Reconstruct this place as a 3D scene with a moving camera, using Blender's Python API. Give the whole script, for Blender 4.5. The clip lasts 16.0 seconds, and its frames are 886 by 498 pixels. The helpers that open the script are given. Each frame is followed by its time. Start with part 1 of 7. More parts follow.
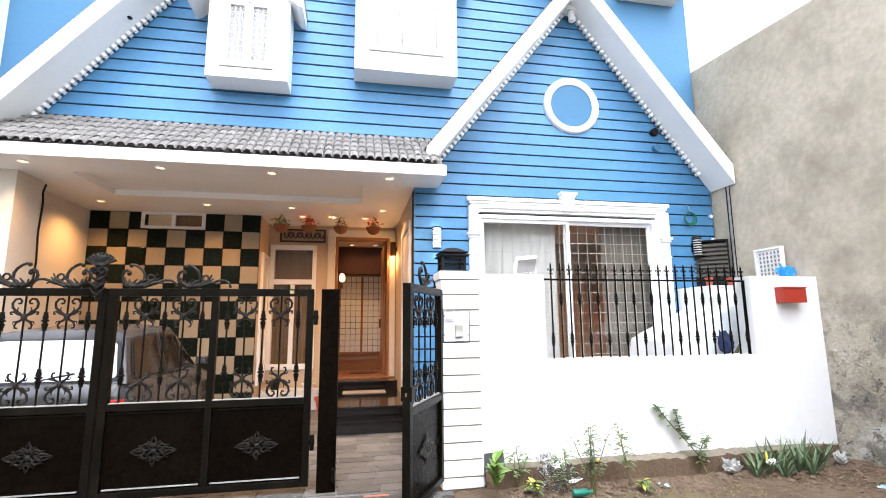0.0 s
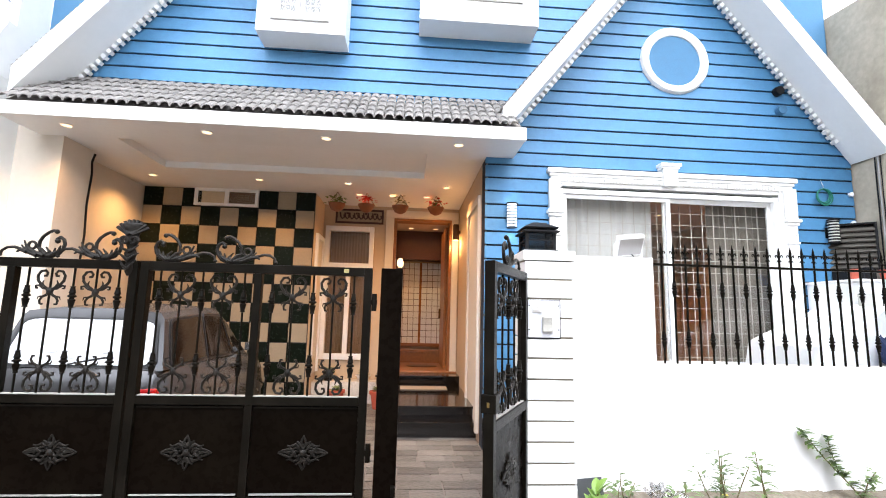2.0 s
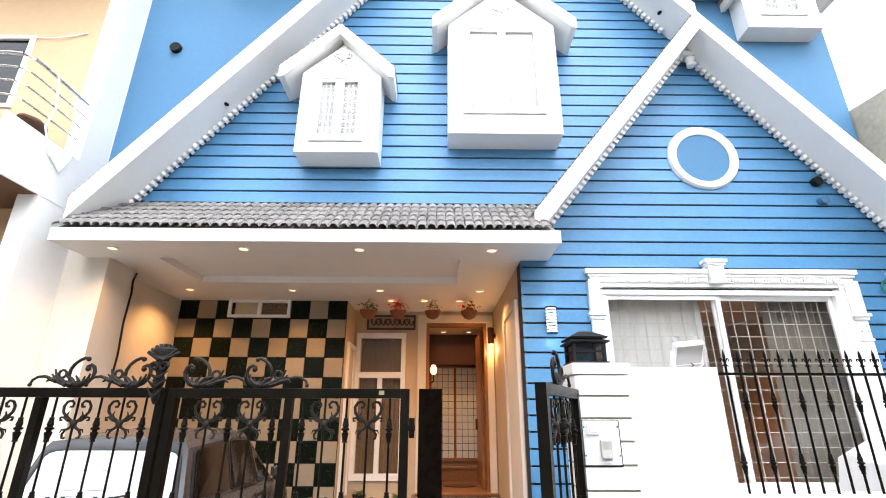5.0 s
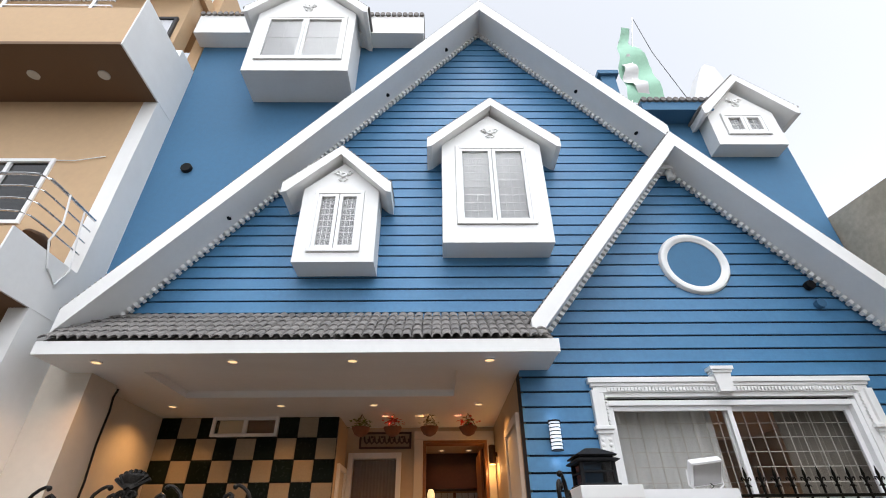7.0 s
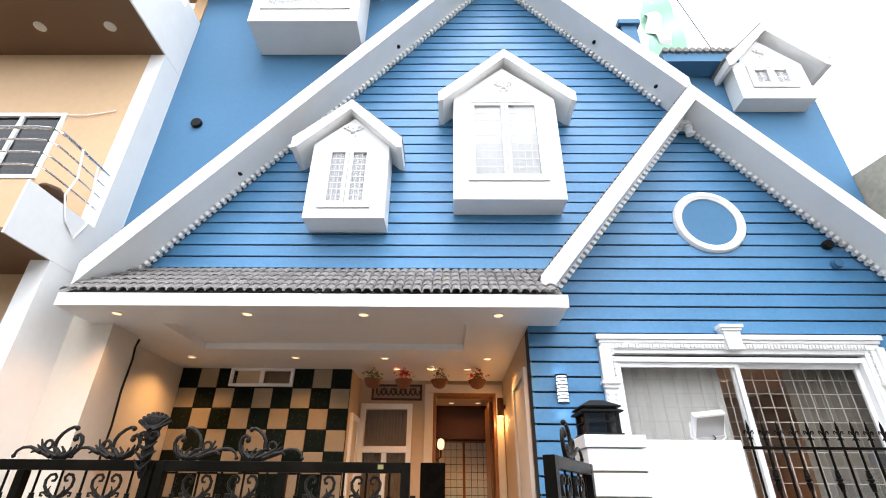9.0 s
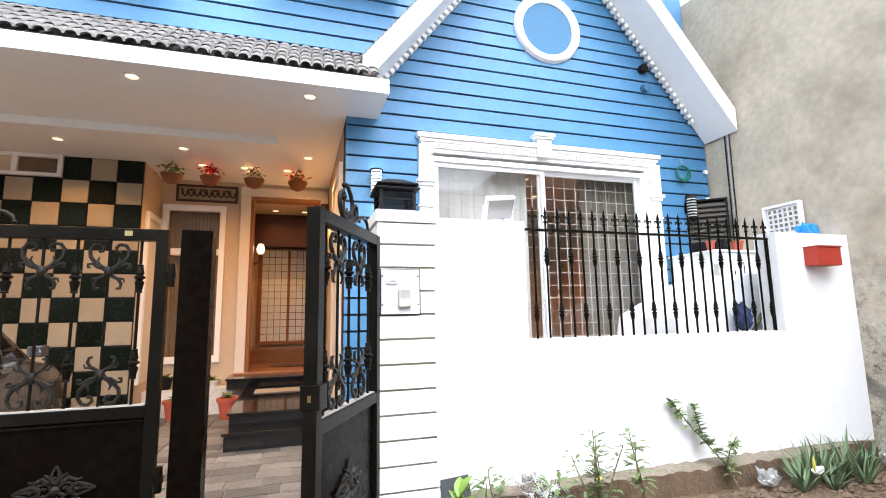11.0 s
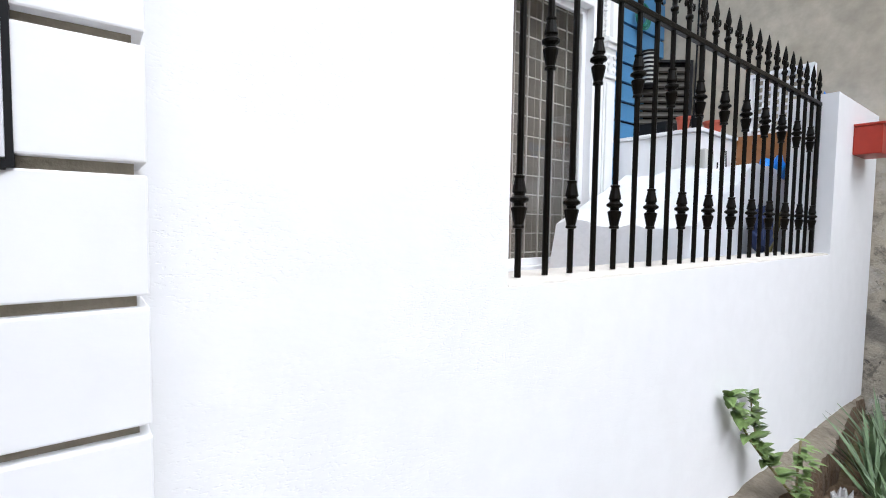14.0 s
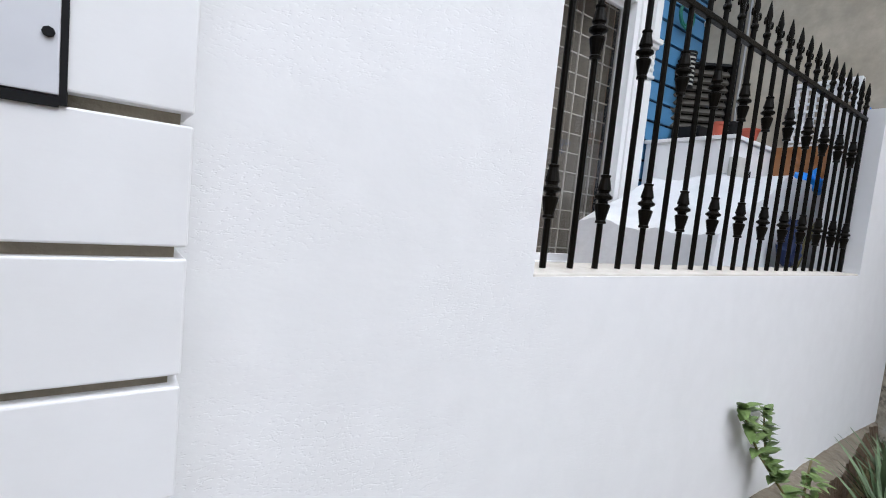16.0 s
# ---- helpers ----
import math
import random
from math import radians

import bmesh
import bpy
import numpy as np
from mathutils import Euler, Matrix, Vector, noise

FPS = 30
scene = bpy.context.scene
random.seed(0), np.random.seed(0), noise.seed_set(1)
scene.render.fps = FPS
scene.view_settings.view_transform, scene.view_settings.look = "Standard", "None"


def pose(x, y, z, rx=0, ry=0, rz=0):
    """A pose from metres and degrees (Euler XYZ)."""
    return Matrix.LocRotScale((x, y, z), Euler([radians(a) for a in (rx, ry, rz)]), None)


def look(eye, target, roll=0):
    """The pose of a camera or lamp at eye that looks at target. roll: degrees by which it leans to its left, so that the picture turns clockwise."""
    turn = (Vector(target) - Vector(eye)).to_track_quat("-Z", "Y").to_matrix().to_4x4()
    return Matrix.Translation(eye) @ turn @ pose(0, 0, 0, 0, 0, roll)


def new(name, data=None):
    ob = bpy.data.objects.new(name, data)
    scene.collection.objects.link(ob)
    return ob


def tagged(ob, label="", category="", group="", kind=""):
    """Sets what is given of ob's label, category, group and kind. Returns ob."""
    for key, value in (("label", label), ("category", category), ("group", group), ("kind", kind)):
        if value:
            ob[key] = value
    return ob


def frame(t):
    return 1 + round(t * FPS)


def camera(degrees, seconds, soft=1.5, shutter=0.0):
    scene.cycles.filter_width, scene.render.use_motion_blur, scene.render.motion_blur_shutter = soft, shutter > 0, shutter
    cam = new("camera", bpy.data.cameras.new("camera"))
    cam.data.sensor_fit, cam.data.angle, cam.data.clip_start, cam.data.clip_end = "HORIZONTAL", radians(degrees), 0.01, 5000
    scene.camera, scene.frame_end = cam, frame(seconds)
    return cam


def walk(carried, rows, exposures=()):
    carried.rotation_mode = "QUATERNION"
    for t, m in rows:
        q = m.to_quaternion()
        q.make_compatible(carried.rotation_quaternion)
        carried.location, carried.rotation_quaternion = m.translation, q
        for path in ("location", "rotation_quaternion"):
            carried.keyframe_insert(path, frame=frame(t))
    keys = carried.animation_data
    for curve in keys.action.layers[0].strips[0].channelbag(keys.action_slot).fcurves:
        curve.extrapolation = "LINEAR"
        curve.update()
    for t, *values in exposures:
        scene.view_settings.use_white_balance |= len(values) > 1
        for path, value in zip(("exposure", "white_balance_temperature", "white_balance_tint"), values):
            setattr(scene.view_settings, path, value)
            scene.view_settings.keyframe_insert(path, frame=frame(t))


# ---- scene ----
cam = camera(86.7, 16.0, soft=1.0)
PATH = [
    (0, (-0.044, -0.108, 1.663), (0.326, 1.833, 1.972), -0.5),
    (0.5, (-0.036, 0.108, 1.641), (0.374, 2.042, 1.943), -0.2),
    (1, (-0.003, 0.415, 1.63), (0.337, 2.364, 1.924), 0.5),
    (1.5, (-0.001, 0.62, 1.631), (0.238, 2.588, 1.894), 0.8),
    (2, (-0.142, 0.832, 1.639), (0.005, 2.807, 1.914), 1.4),
    (2.5, (-0.237, 0.975, 1.743), (-0.129, 2.943, 2.082), 2.6),
    (3, (-0.22, 0.985, 1.779), (-0.15, 2.938, 2.206), 2.1),
    (3.2, (-0.22, 0.979, 1.778), (-0.169, 2.925, 2.237), 1.7),
    (5.3, (-0.213, 0.976, 1.819), (-0.204, 2.836, 2.556), -0.2),
    (5.5, (-0.204, 0.975, 1.825), (-0.204, 2.811, 2.618), -0.4),
    (6, (-0.19, 0.973, 1.842), (-0.186, 2.745, 2.771), -0.6),
    (6.5, (-0.18, 0.968, 1.849), (-0.163, 2.675, 2.89), -0.8),
    (7, (-0.189, 1.003, 1.82), (-0.16, 2.686, 2.9), -0.7),
    (7.5, (-0.186, 1.011, 1.819), (-0.165, 2.712, 2.871), -0.2),
    (8, (-0.177, 1.019, 1.806), (-0.181, 2.744, 2.819), -0.1),
    (8.2, (-0.178, 1.012, 1.801), (-0.191, 2.748, 2.795), -0.0),
    (10.3, (0.049, 1.201, 1.65), (0.083, 3.134, 2.162), 2.5),
    (10.5, (0.113, 1.252, 1.573), (0.265, 3.208, 1.958), 1.3),
    (11, (0.334, 1.524, 1.459), (0.92, 3.416, 1.734), -1.0),
    (11.5, (0.58, 1.716, 1.467), (1.589, 3.431, 1.668), -1.9),
    (12, (0.808, 2.01, 1.442), (1.981, 3.629, 1.498), -1.9),
    (12.5, (0.876, 2.416, 1.359), (2.124, 3.977, 1.278), -1.1),
    (13, (1.031, 2.913, 1.369), (2.351, 4.409, 1.234), 0.6),
    (13.5, (1.164, 3.564, 1.414), (2.488, 5.059, 1.302), 0.8),
    (14, (1.227, 4.055, 1.4), (2.438, 5.644, 1.288), 0.8),
    (14.5, (1.233, 4.322, 1.468), (2.472, 5.88, 1.279), 2.0),
    (15, (1.251, 4.411, 1.468), (2.484, 5.972, 1.264), 3.7),
    (15.5, (1.235, 4.32, 1.454), (2.441, 5.903, 1.256), 5.0),
    (16, (1.207, 4.082, 1.38), (2.37, 5.701, 1.218), 5.6),
]
EXPOSURES = [(0, 1.34, 6150, 10), (1.5, 1.34, 6150, 10), (3, 1.34, 6150, 10), (5.5, 1.12, 6300, 10), (6.0, 0.82, 6300, 10), (6.5, 0.14, 6300, 10), (7.3, 0.05, 6300, 10), (8.0, 0.52, 6300, 10), (8.2, 0.58, 6300, 10), (10.3, 1.28, 6150, 10), (11.5, 1.4, 6150, 10), (12.5, 1.28, 6150, 10), (13.0, 1.15, 6020, 10), (14.0, 0.66, 6020, 10), (15.0, 0.28, 6020, 10), (16, 0.24, 6020, 10)]
walk(cam, [(t, look(eye, target, roll)) for t, eye, target, roll in PATH], EXPOSURES)

# ---- world, sun and exposure ----
world = bpy.data.worlds.new("overcast_sky")
scene.world = world
world.use_nodes = True
wn, wl = world.node_tree.nodes, world.node_tree.links
sky = wn.new("ShaderNodeTexSky")
sky.sky_type, sky.sun_disc = "NISHITA", False
sky.sun_elevation, sky.sun_rotation = radians(60), radians(172)
sky.air_density, sky.dust_density, sky.ozone_density = 1.0, 2.0, 1.0
grey = wn.new("ShaderNodeHueSaturation")
grey.inputs["Saturation"].default_value, grey.inputs["Value"].default_value = 0.15, 2.3
wl.new(sky.outputs["Color"], grey.inputs["Color"])
wl.new(grey.outputs["Color"], wn["Background"].inputs["Color"])
wn["Background"].inputs["Strength"].default_value = 0.15
sun_data = bpy.data.lights.new("sun", "SUN")
sun_data.energy, sun_data.angle, sun_data.color = 0.5, radians(40), (1.0, 1.0, 1.0)
sun = new("sun", sun_data)
sun.matrix_world = look((1.25, -4.0, 17.75), (0.0, 5.0, 2.0))


# ---- materials ----
def mat(name, color, rough=0.6, metal=0.0, var=0.12, scale=6.0, bump=0.0, bscale=60.0, bstretch=1.0, dirt=None, dirt_amount=0.0, dirt_scale=1.2, coat=0.0, spec=0.5, rand=0.0):
    """A painted or plain surface: colour with variation at two scales, optional stains of another colour, fine relief, and a difference from piece to piece."""
    m = bpy.data.materials.new(name)
    m.use_nodes = True
    n, l = m.node_tree.nodes, m.node_tree.links
    b = n["Principled BSDF"]
    b.inputs["Metallic"].default_value = metal
    b.inputs["Coat Weight"].default_value = coat
    b.inputs["Specular IOR Level"].default_value = spec
    tc = n.new("ShaderNodeTexCoord")
    big = n.new("ShaderNodeTexNoise")
    big.inputs["Scale"].default_value, big.inputs["Detail"].default_value = scale * 0.2, 5
    fine = n.new("ShaderNodeTexNoise")
    fine.inputs["Scale"].default_value, fine.inputs["Detail"].default_value = scale * 4, 6
    geo = n.new("ShaderNodeNewGeometry")
    for t in (big, fine):
        l.new(geo.outputs["Position"], t.inputs["Vector"])
    add = n.new("ShaderNodeMath")
    add.operation = "ADD"
    l.new(big.outputs["Fac"], add.inputs[0])
    l.new(fine.outputs["Fac"], add.inputs[1])
    last = add.outputs[0]
    if rand:
        oi = n.new("ShaderNodeObjectInfo")
        mul = n.new("ShaderNodeMath")
        mul.operation = "MULTIPLY_ADD"
        mul.inputs[1].default_value, mul.inputs[2].default_value = rand, -rand / 2
        l.new(oi.outputs["Random"], mul.inputs[0])
        a2 = n.new("ShaderNodeMath")
        a2.operation = "ADD"
        l.new(last, a2.inputs[0])
        l.new(mul.outputs[0], a2.inputs[1])
        last = a2.outputs[0]
    mr = n.new("ShaderNodeMapRange")
    mr.inputs["From Min"].default_value, mr.inputs["From Max"].default_value = 0.6, 1.4
    mr.inputs["To Min"].default_value, mr.inputs["To Max"].default_value = 1 - var, 1 + var
    mr.clamp = False
    l.new(last, mr.inputs["Value"])
    mx = n.new("ShaderNodeVectorMath")
    mx.operation = "SCALE"
    mx.inputs[0].default_value = color
    l.new(mr.outputs["Result"], mx.inputs["Scale"])
    out = mx.outputs["Vector"]
    if dirt:
        dn = n.new("ShaderNodeTexNoise")
        dn.inputs["Scale"].default_value, dn.inputs["Detail"].default_value, dn.inputs["Roughness"].default_value = dirt_scale, 8, 0.65
        l.new(geo.outputs["Position"], dn.inputs["Vector"])
        dr = n.new("ShaderNodeMapRange")
        dr.inputs["From Min"].default_value, dr.inputs["From Max"].default_value = 0.48, 0.72
        dr.inputs["To Max"].default_value = dirt_amount
        l.new(dn.outputs["Fac"], dr.inputs["Value"])
        mix = n.new("ShaderNodeMix")
        mix.data_type = "RGBA"
        l.new(dr.outputs["Result"], mix.inputs["Factor"])
        l.new(out, mix.inputs["A"])
        mix.inputs["B"].default_value = (*dirt, 1)
        out = mix.outputs["Result"]
    l.new(out, b.inputs["Base Color"])
    rr = n.new("ShaderNodeMapRange")
    rr.inputs["To Min"].default_value, rr.inputs["To Max"].default_value = max(0.03, rough - 0.1), min(1, rough + 0.1)
    l.new(fine.outputs["Fac"], rr.inputs["Value"])
    l.new(rr.outputs["Result"], b.inputs["Roughness"])
    if bump:
        bn = n.new("ShaderNodeTexNoise")
        bn.inputs["Scale"].default_value, bn.inputs["Detail"].default_value = bscale, 6
        st = n.new("ShaderNodeVectorMath")
        st.operation = "MULTIPLY"
        st.inputs[1].default_value = (1, 1, bstretch)
        l.new(geo.outputs["Position"], st.inputs[0])
        l.new(st.outputs["Vector"], bn.inputs["Vector"])
        bp = n.new("ShaderNodeBump")
        bp.inputs["Strength"].default_value, bp.inputs["Distance"].default_value = bump, 0.02
        l.new(bn.outputs["Fac"], bp.inputs["Height"])
        l.new(bp.outputs["Normal"], b.inputs["Normal"])
    return m


def glass_mat(name, color=(0.95, 0.95, 0.945), rough=0.02, alpha=0.0):
    """Thin window glass: mirror gloss over a clear pane."""
    m = bpy.data.materials.new(name)
    m.use_nodes = True
    n, l = m.node_tree.nodes, m.node_tree.links
    n.remove(n["Principled BSDF"])
    tr, gl, mx, lw = n.new("ShaderNodeBsdfTransparent"), n.new("ShaderNodeBsdfGlossy"), n.new("ShaderNodeMixShader"), n.new("ShaderNodeLayerWeight")
    f0 = ((0.5 + alpha) / (2.5 + alpha)) ** 2
    pw, ma = n.new("ShaderNodeMath"), n.new("ShaderNodeMath")
    pw.operation, ma.operation = "POWER", "MULTIPLY_ADD"
    lw.inputs["Blend"].default_value, pw.inputs[1].default_value = 0.5, 5.0
    ma.inputs[1].default_value, ma.inputs[2].default_value = 1 - f0, f0
    l.new(lw.outputs["Facing"], pw.inputs[0])
    l.new(pw.outputs[0], ma.inputs[0])
    tr.inputs["Color"].default_value = (*color, 1)
    gl.inputs["Roughness"].default_value = rough
    gl.inputs["Color"].default_value = (1, 1, 1, 1)
    l.new(ma.outputs[0], mx.inputs[0])
    l.new(tr.outputs[0], mx.inputs[1])
    l.new(gl.outputs[0], mx.inputs[2])
    l.new(mx.outputs[0], n["Material Output"].inputs["Surface"])
    return m


def glow(name, color, strength):
    m = bpy.data.materials.new(name)
    m.use_nodes = True
    b = m.node_tree.nodes["Principled BSDF"]
    b.inputs["Base Color"].default_value = (*color, 1)
    b.inputs["Emission Color"].default_value = (*color, 1)
    b.inputs["Emission Strength"].default_value = strength
    return m


def soil_mat():
    m = mat("soil", (0.100, 0.064, 0.037), rough=0.95, var=0.45, scale=6, bump=1.0, bscale=38, dirt=(0.15, 0.105, 0.07), dirt_amount=0.8, dirt_scale=2.6)
    n, l = m.node_tree.nodes, m.node_tree.links
    b = n["Principled BSDF"]
    src = b.inputs["Base Color"].links[0].from_socket
    geo = next(x for x in n if x.type == "NEW_GEOMETRY")
    g = n.new("ShaderNodeTexNoise")
    g.inputs["Scale"].default_value, g.inputs["Detail"].default_value = 1.1, 7
    l.new(geo.outputs["Position"], g.inputs["Vector"])
    r = n.new("ShaderNodeMapRange")
    r.inputs["From Min"].default_value, r.inputs["From Max"].default_value, r.inputs["To Max"].default_value = 0.56, 0.68, 0.6
    l.new(g.outputs["Fac"], r.inputs["Value"])
    mix = n.new("ShaderNodeMix")
    mix.data_type = "RGBA"
    l.new(r.outputs["Result"], mix.inputs["Factor"])
    l.new(src, mix.inputs["A"])
    mix.inputs["B"].default_value = (0.115, 0.12, 0.038, 1)
    l.new(mix.outputs["Result"], b.inputs["Base Color"])
    return m


def cement_mat():
    """Raw cement render: trowel clouds, pale efflorescence, dark damp patches and pits near the foot."""
    m = mat("cement_render", (0.46, 0.41, 0.325), rough=0.92, var=0.22, scale=3.2, bump=0.22, bscale=9, dirt=(0.29, 0.252, 0.192), dirt_amount=0.9, dirt_scale=1.1)
    n, l = m.node_tree.nodes, m.node_tree.links
    b = n["Principled BSDF"]
    src = b.inputs["Base Color"].links[0].from_socket
    geo = next(x for x in n if x.type == "NEW_GEOMETRY")
    sep = n.new("ShaderNodeSeparateXYZ")
    l.new(geo.outputs["Position"], sep.inputs[0])
    # rising damp: stained and flaking below about 1.5 m
    low = n.new("ShaderNodeMapRange")
    low.inputs["From Min"].default_value, low.inputs["From Max"].default_value = 2.2, 1.0
    l.new(sep.outputs["Z"], low.inputs["Value"])
    for sc, lo, hi, col, amt in ((2.4, 0.47, 0.57, (0.17, 0.155, 0.135, 1), 0.85), (1.6, 0.53, 0.61, (0.60, 0.58, 0.54, 1), 0.9), (5.0, 0.55, 0.60, (0.15, 0.135, 0.115, 1), 0.85), (11.0, 0.60, 0.64, (0.06, 0.055, 0.05, 1), 0.85)):
        t = n.new("ShaderNodeTexNoise")
        t.inputs["Scale"].default_value, t.inputs["Detail"].default_value, t.inputs["Roughness"].default_value = sc, 9, 0.7
        t.inputs["Distortion"].default_value = 0.4
        l.new(geo.outputs["Position"], t.inputs["Vector"])
        r = n.new("ShaderNodeMapRange")
        r.inputs["From Min"].default_value, r.inputs["From Max"].default_value, r.inputs["To Max"].default_value = lo, hi, amt
        l.new(t.outputs["Fac"], r.inputs["Value"])
        mu = n.new("ShaderNodeMath")
        mu.operation = "MULTIPLY"
        l.new(r.outputs["Result"], mu.inputs[0])
        l.new(low.outputs["Result"], mu.inputs[1])
        mix = n.new("ShaderNodeMix")
        mix.data_type = "RGBA"
        l.new(mu.outputs[0], mix.inputs["Factor"])
        l.new(src, mix.inputs["A"])
        mix.inputs["B"].default_value = col
        src = mix.outputs["Result"]
    l.new(src, b.inputs["Base Color"])
    # flaked skin: broad relief where the damp has lifted it
    ds = n.new("ShaderNodeTexNoise")
    ds.inputs["Scale"].default_value, ds.inputs["Detail"].default_value, ds.inputs["Roughness"].default_value = 3.0, 9, 0.7
    l.new(geo.outputs["Position"], ds.inputs["Vector"])
    mm = n.new("ShaderNodeMath")
    mm.operation = "MULTIPLY"
    l.new(ds.outputs["Fac"], mm.inputs[0])
    l.new(low.outputs["Result"], mm.inputs[1])
    bp = n.new("ShaderNodeBump")
    bp.inputs["Strength"].default_value, bp.inputs["Distance"].default_value = 0.9, 0.12
    l.new(mm.outputs[0], bp.inputs["Height"])
    l.new(b.inputs["Normal"].links[0].from_socket, bp.inputs["Normal"])
    l.new(bp.outputs["Normal"], b.inputs["Normal"])
    return m


BLUE = mat("blue_board_paint", (0.058, 0.19, 0.36), rough=0.5, var=0.13, scale=5, bump=0.12, bscale=90, dirt=(0.10, 0.25, 0.43), dirt_amount=0.45, dirt_scale=0.9, rand=0.18)
BLUE_STUCCO = mat("blue_stucco_paint", (0.052, 0.155, 0.28), rough=0.75, var=0.1, scale=3, bump=0.2, bscale=120, dirt=(0.045, 0.135, 0.245), dirt_amount=0.4, dirt_scale=0.8)
# near-black blue: the shadow in the board joints, put into the colour
BLUE_DARK = mat("blue_joint_shade", (0.004, 0.012, 0.026), rough=0.8)
WHITE = mat("white_paint", (0.80, 0.80, 0.79), rough=0.55, var=0.035, scale=4, bump=0.06, bscale=120, dirt=(0.66, 0.65, 0.62), dirt_amount=0.35, dirt_scale=1.0)


def pitted_wall():
    """White emulsion on trowelled render: gentle waves with scattered small pits and drag marks."""
    m = mat("white_wall_paint", (0.80, 0.80, 0.81), rough=0.65, var=0.04, scale=2.5, bump=0.10, bscale=7, bstretch=1.6, dirt=(0.72, 0.715, 0.71), dirt_amount=0.35, dirt_scale=0.9)
    n, l = m.node_tree.nodes, m.node_tree.links
    b = n["Principled BSDF"]
    geo = next(x for x in n if x.type == "NEW_GEOMETRY")
    st = n.new("ShaderNodeVectorMath")
    st.operation = "MULTIPLY"
    st.inputs[1].default_value = (1, 1, 2.4)
    l.new(geo.outputs["Position"], st.inputs[0])
    fac = []
    for sc, lo, hi in ((105, 0.56, 0.72), (2.2, 0.40, 0.62)):
        t, r = n.new("ShaderNodeTexNoise"), n.new("ShaderNodeMapRange")
        t.inputs["Scale"].default_value, t.inputs["Detail"].default_value = sc, 3
        r.inputs["From Min"].default_value, r.inputs["From Max"].default_value = lo, hi
        l.new(st.outputs["Vector"], t.inputs["Vector"])
        l.new(t.outputs["Fac"], r.inputs["Value"])
        fac.append(r)
    mu, bp = n.new("ShaderNodeMath"), n.new("ShaderNodeBump")
    mu.operation = "MULTIPLY"
    l.new(fac[0].outputs["Result"], mu.inputs[0])
    l.new(fac[1].outputs["Result"], mu.inputs[1])
    bp.invert = True
    bp.inputs["Strength"].default_value, bp.inputs["Distance"].default_value = 0.3, 0.0015
    l.new(mu.outputs[0], bp.inputs["Height"])
    l.new(b.inputs["Normal"].links[0].from_socket, bp.inputs["Normal"])
    l.new(bp.outputs["Normal"], b.inputs["Normal"])
    return m


WHITE_WALL = pitted_wall()
GROOVE = mat("bare_groove_cement", (0.30, 0.262, 0.20), rough=0.9, var=0.2, scale=9, bump=0.3)
PILLAR_WHITE = mat("white_pillar_paint", (0.79, 0.79, 0.80), rough=0.6, var=0.04, scale=3, bump=0.02, bscale=30, bstretch=2.5, dirt=(0.70, 0.69, 0.68), dirt_amount=0.4, dirt_scale=2.0)
SILL = mat("weathered_cream_cement", (0.62, 0.585, 0.53), rough=0.8, var=0.08, scale=6, bump=0.2, bscale=50, dirt=(0.42, 0.36, 0.29), dirt_amount=0.5, dirt_scale=5)
PVC = mat("white_pvc", (0.80, 0.80, 0.80), rough=0.35, var=0.02)
CEMENT = cement_mat()
STREET = mat("grey_street_render", (0.24, 0.235, 0.23), rough=0.9, var=0.2)
BEIGE_DEEP = mat("deep_beige_paint", (0.52, 0.355, 0.205), rough=0.7, var=0.06, scale=3, bump=0.1)
CONCRETE = mat("old_concrete", (0.24, 0.19, 0.14), rough=0.95, var=0.25, scale=8, bump=0.8, bscale=35, dirt=(0.11, 0.08, 0.055), dirt_amount=0.8, dirt_scale=3)
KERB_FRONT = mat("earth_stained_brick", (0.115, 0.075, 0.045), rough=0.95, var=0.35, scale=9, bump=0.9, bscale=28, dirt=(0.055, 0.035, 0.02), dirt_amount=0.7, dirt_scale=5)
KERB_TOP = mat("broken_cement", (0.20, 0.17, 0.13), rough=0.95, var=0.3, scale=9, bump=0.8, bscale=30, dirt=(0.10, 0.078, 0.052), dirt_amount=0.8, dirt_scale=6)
SOIL = soil_mat()
IRON = mat("black_painted_iron", (0.0048, 0.0040, 0.0028), rough=0.33, spec=0.07, var=0.25, scale=10, bump=0.12, bscale=150, dirt=(0.02, 0.016, 0.012), dirt_amount=0.35, dirt_scale=3)
IRON_PANEL = mat("brown_black_sheet_iron", (0.0030, 0.0019, 0.0012), rough=0.28, spec=0.03, var=0.3, scale=4, bump=0.05, dirt=(0.0065, 0.0048, 0.003), dirt_amount=0.6, dirt_scale=2)
TILE_GREY = mat("grey_roof_tile", (0.185, 0.174, 0.165), rough=0.8, var=0.25, scale=9, bump=0.4, bscale=70, dirt=(0.16, 0.15, 0.14), dirt_amount=0.5, dirt_scale=2.5, rand=0.5)
BEIGE = mat("beige_wall_paint", (0.52, 0.40, 0.275), rough=0.7, var=0.06, scale=3, bump=0.1)
CREAM_WALL = mat("cream_wall_paint", (0.64, 0.58, 0.50), rough=0.7, var=0.05, scale=3, bump=0.1, dirt=(0.62, 0.54, 0.44), dirt_amount=0.3)
BROWN = mat("brown_soffit_paint", (0.15, 0.085, 0.045), rough=0.7, var=0.08, scale=3, bump=0.1)
TILE_BLACK = mat("black_glazed_tile", (0.005, 0.009, 0.006), rough=0.25, spec=0.15, var=0.3, rand=0.4)
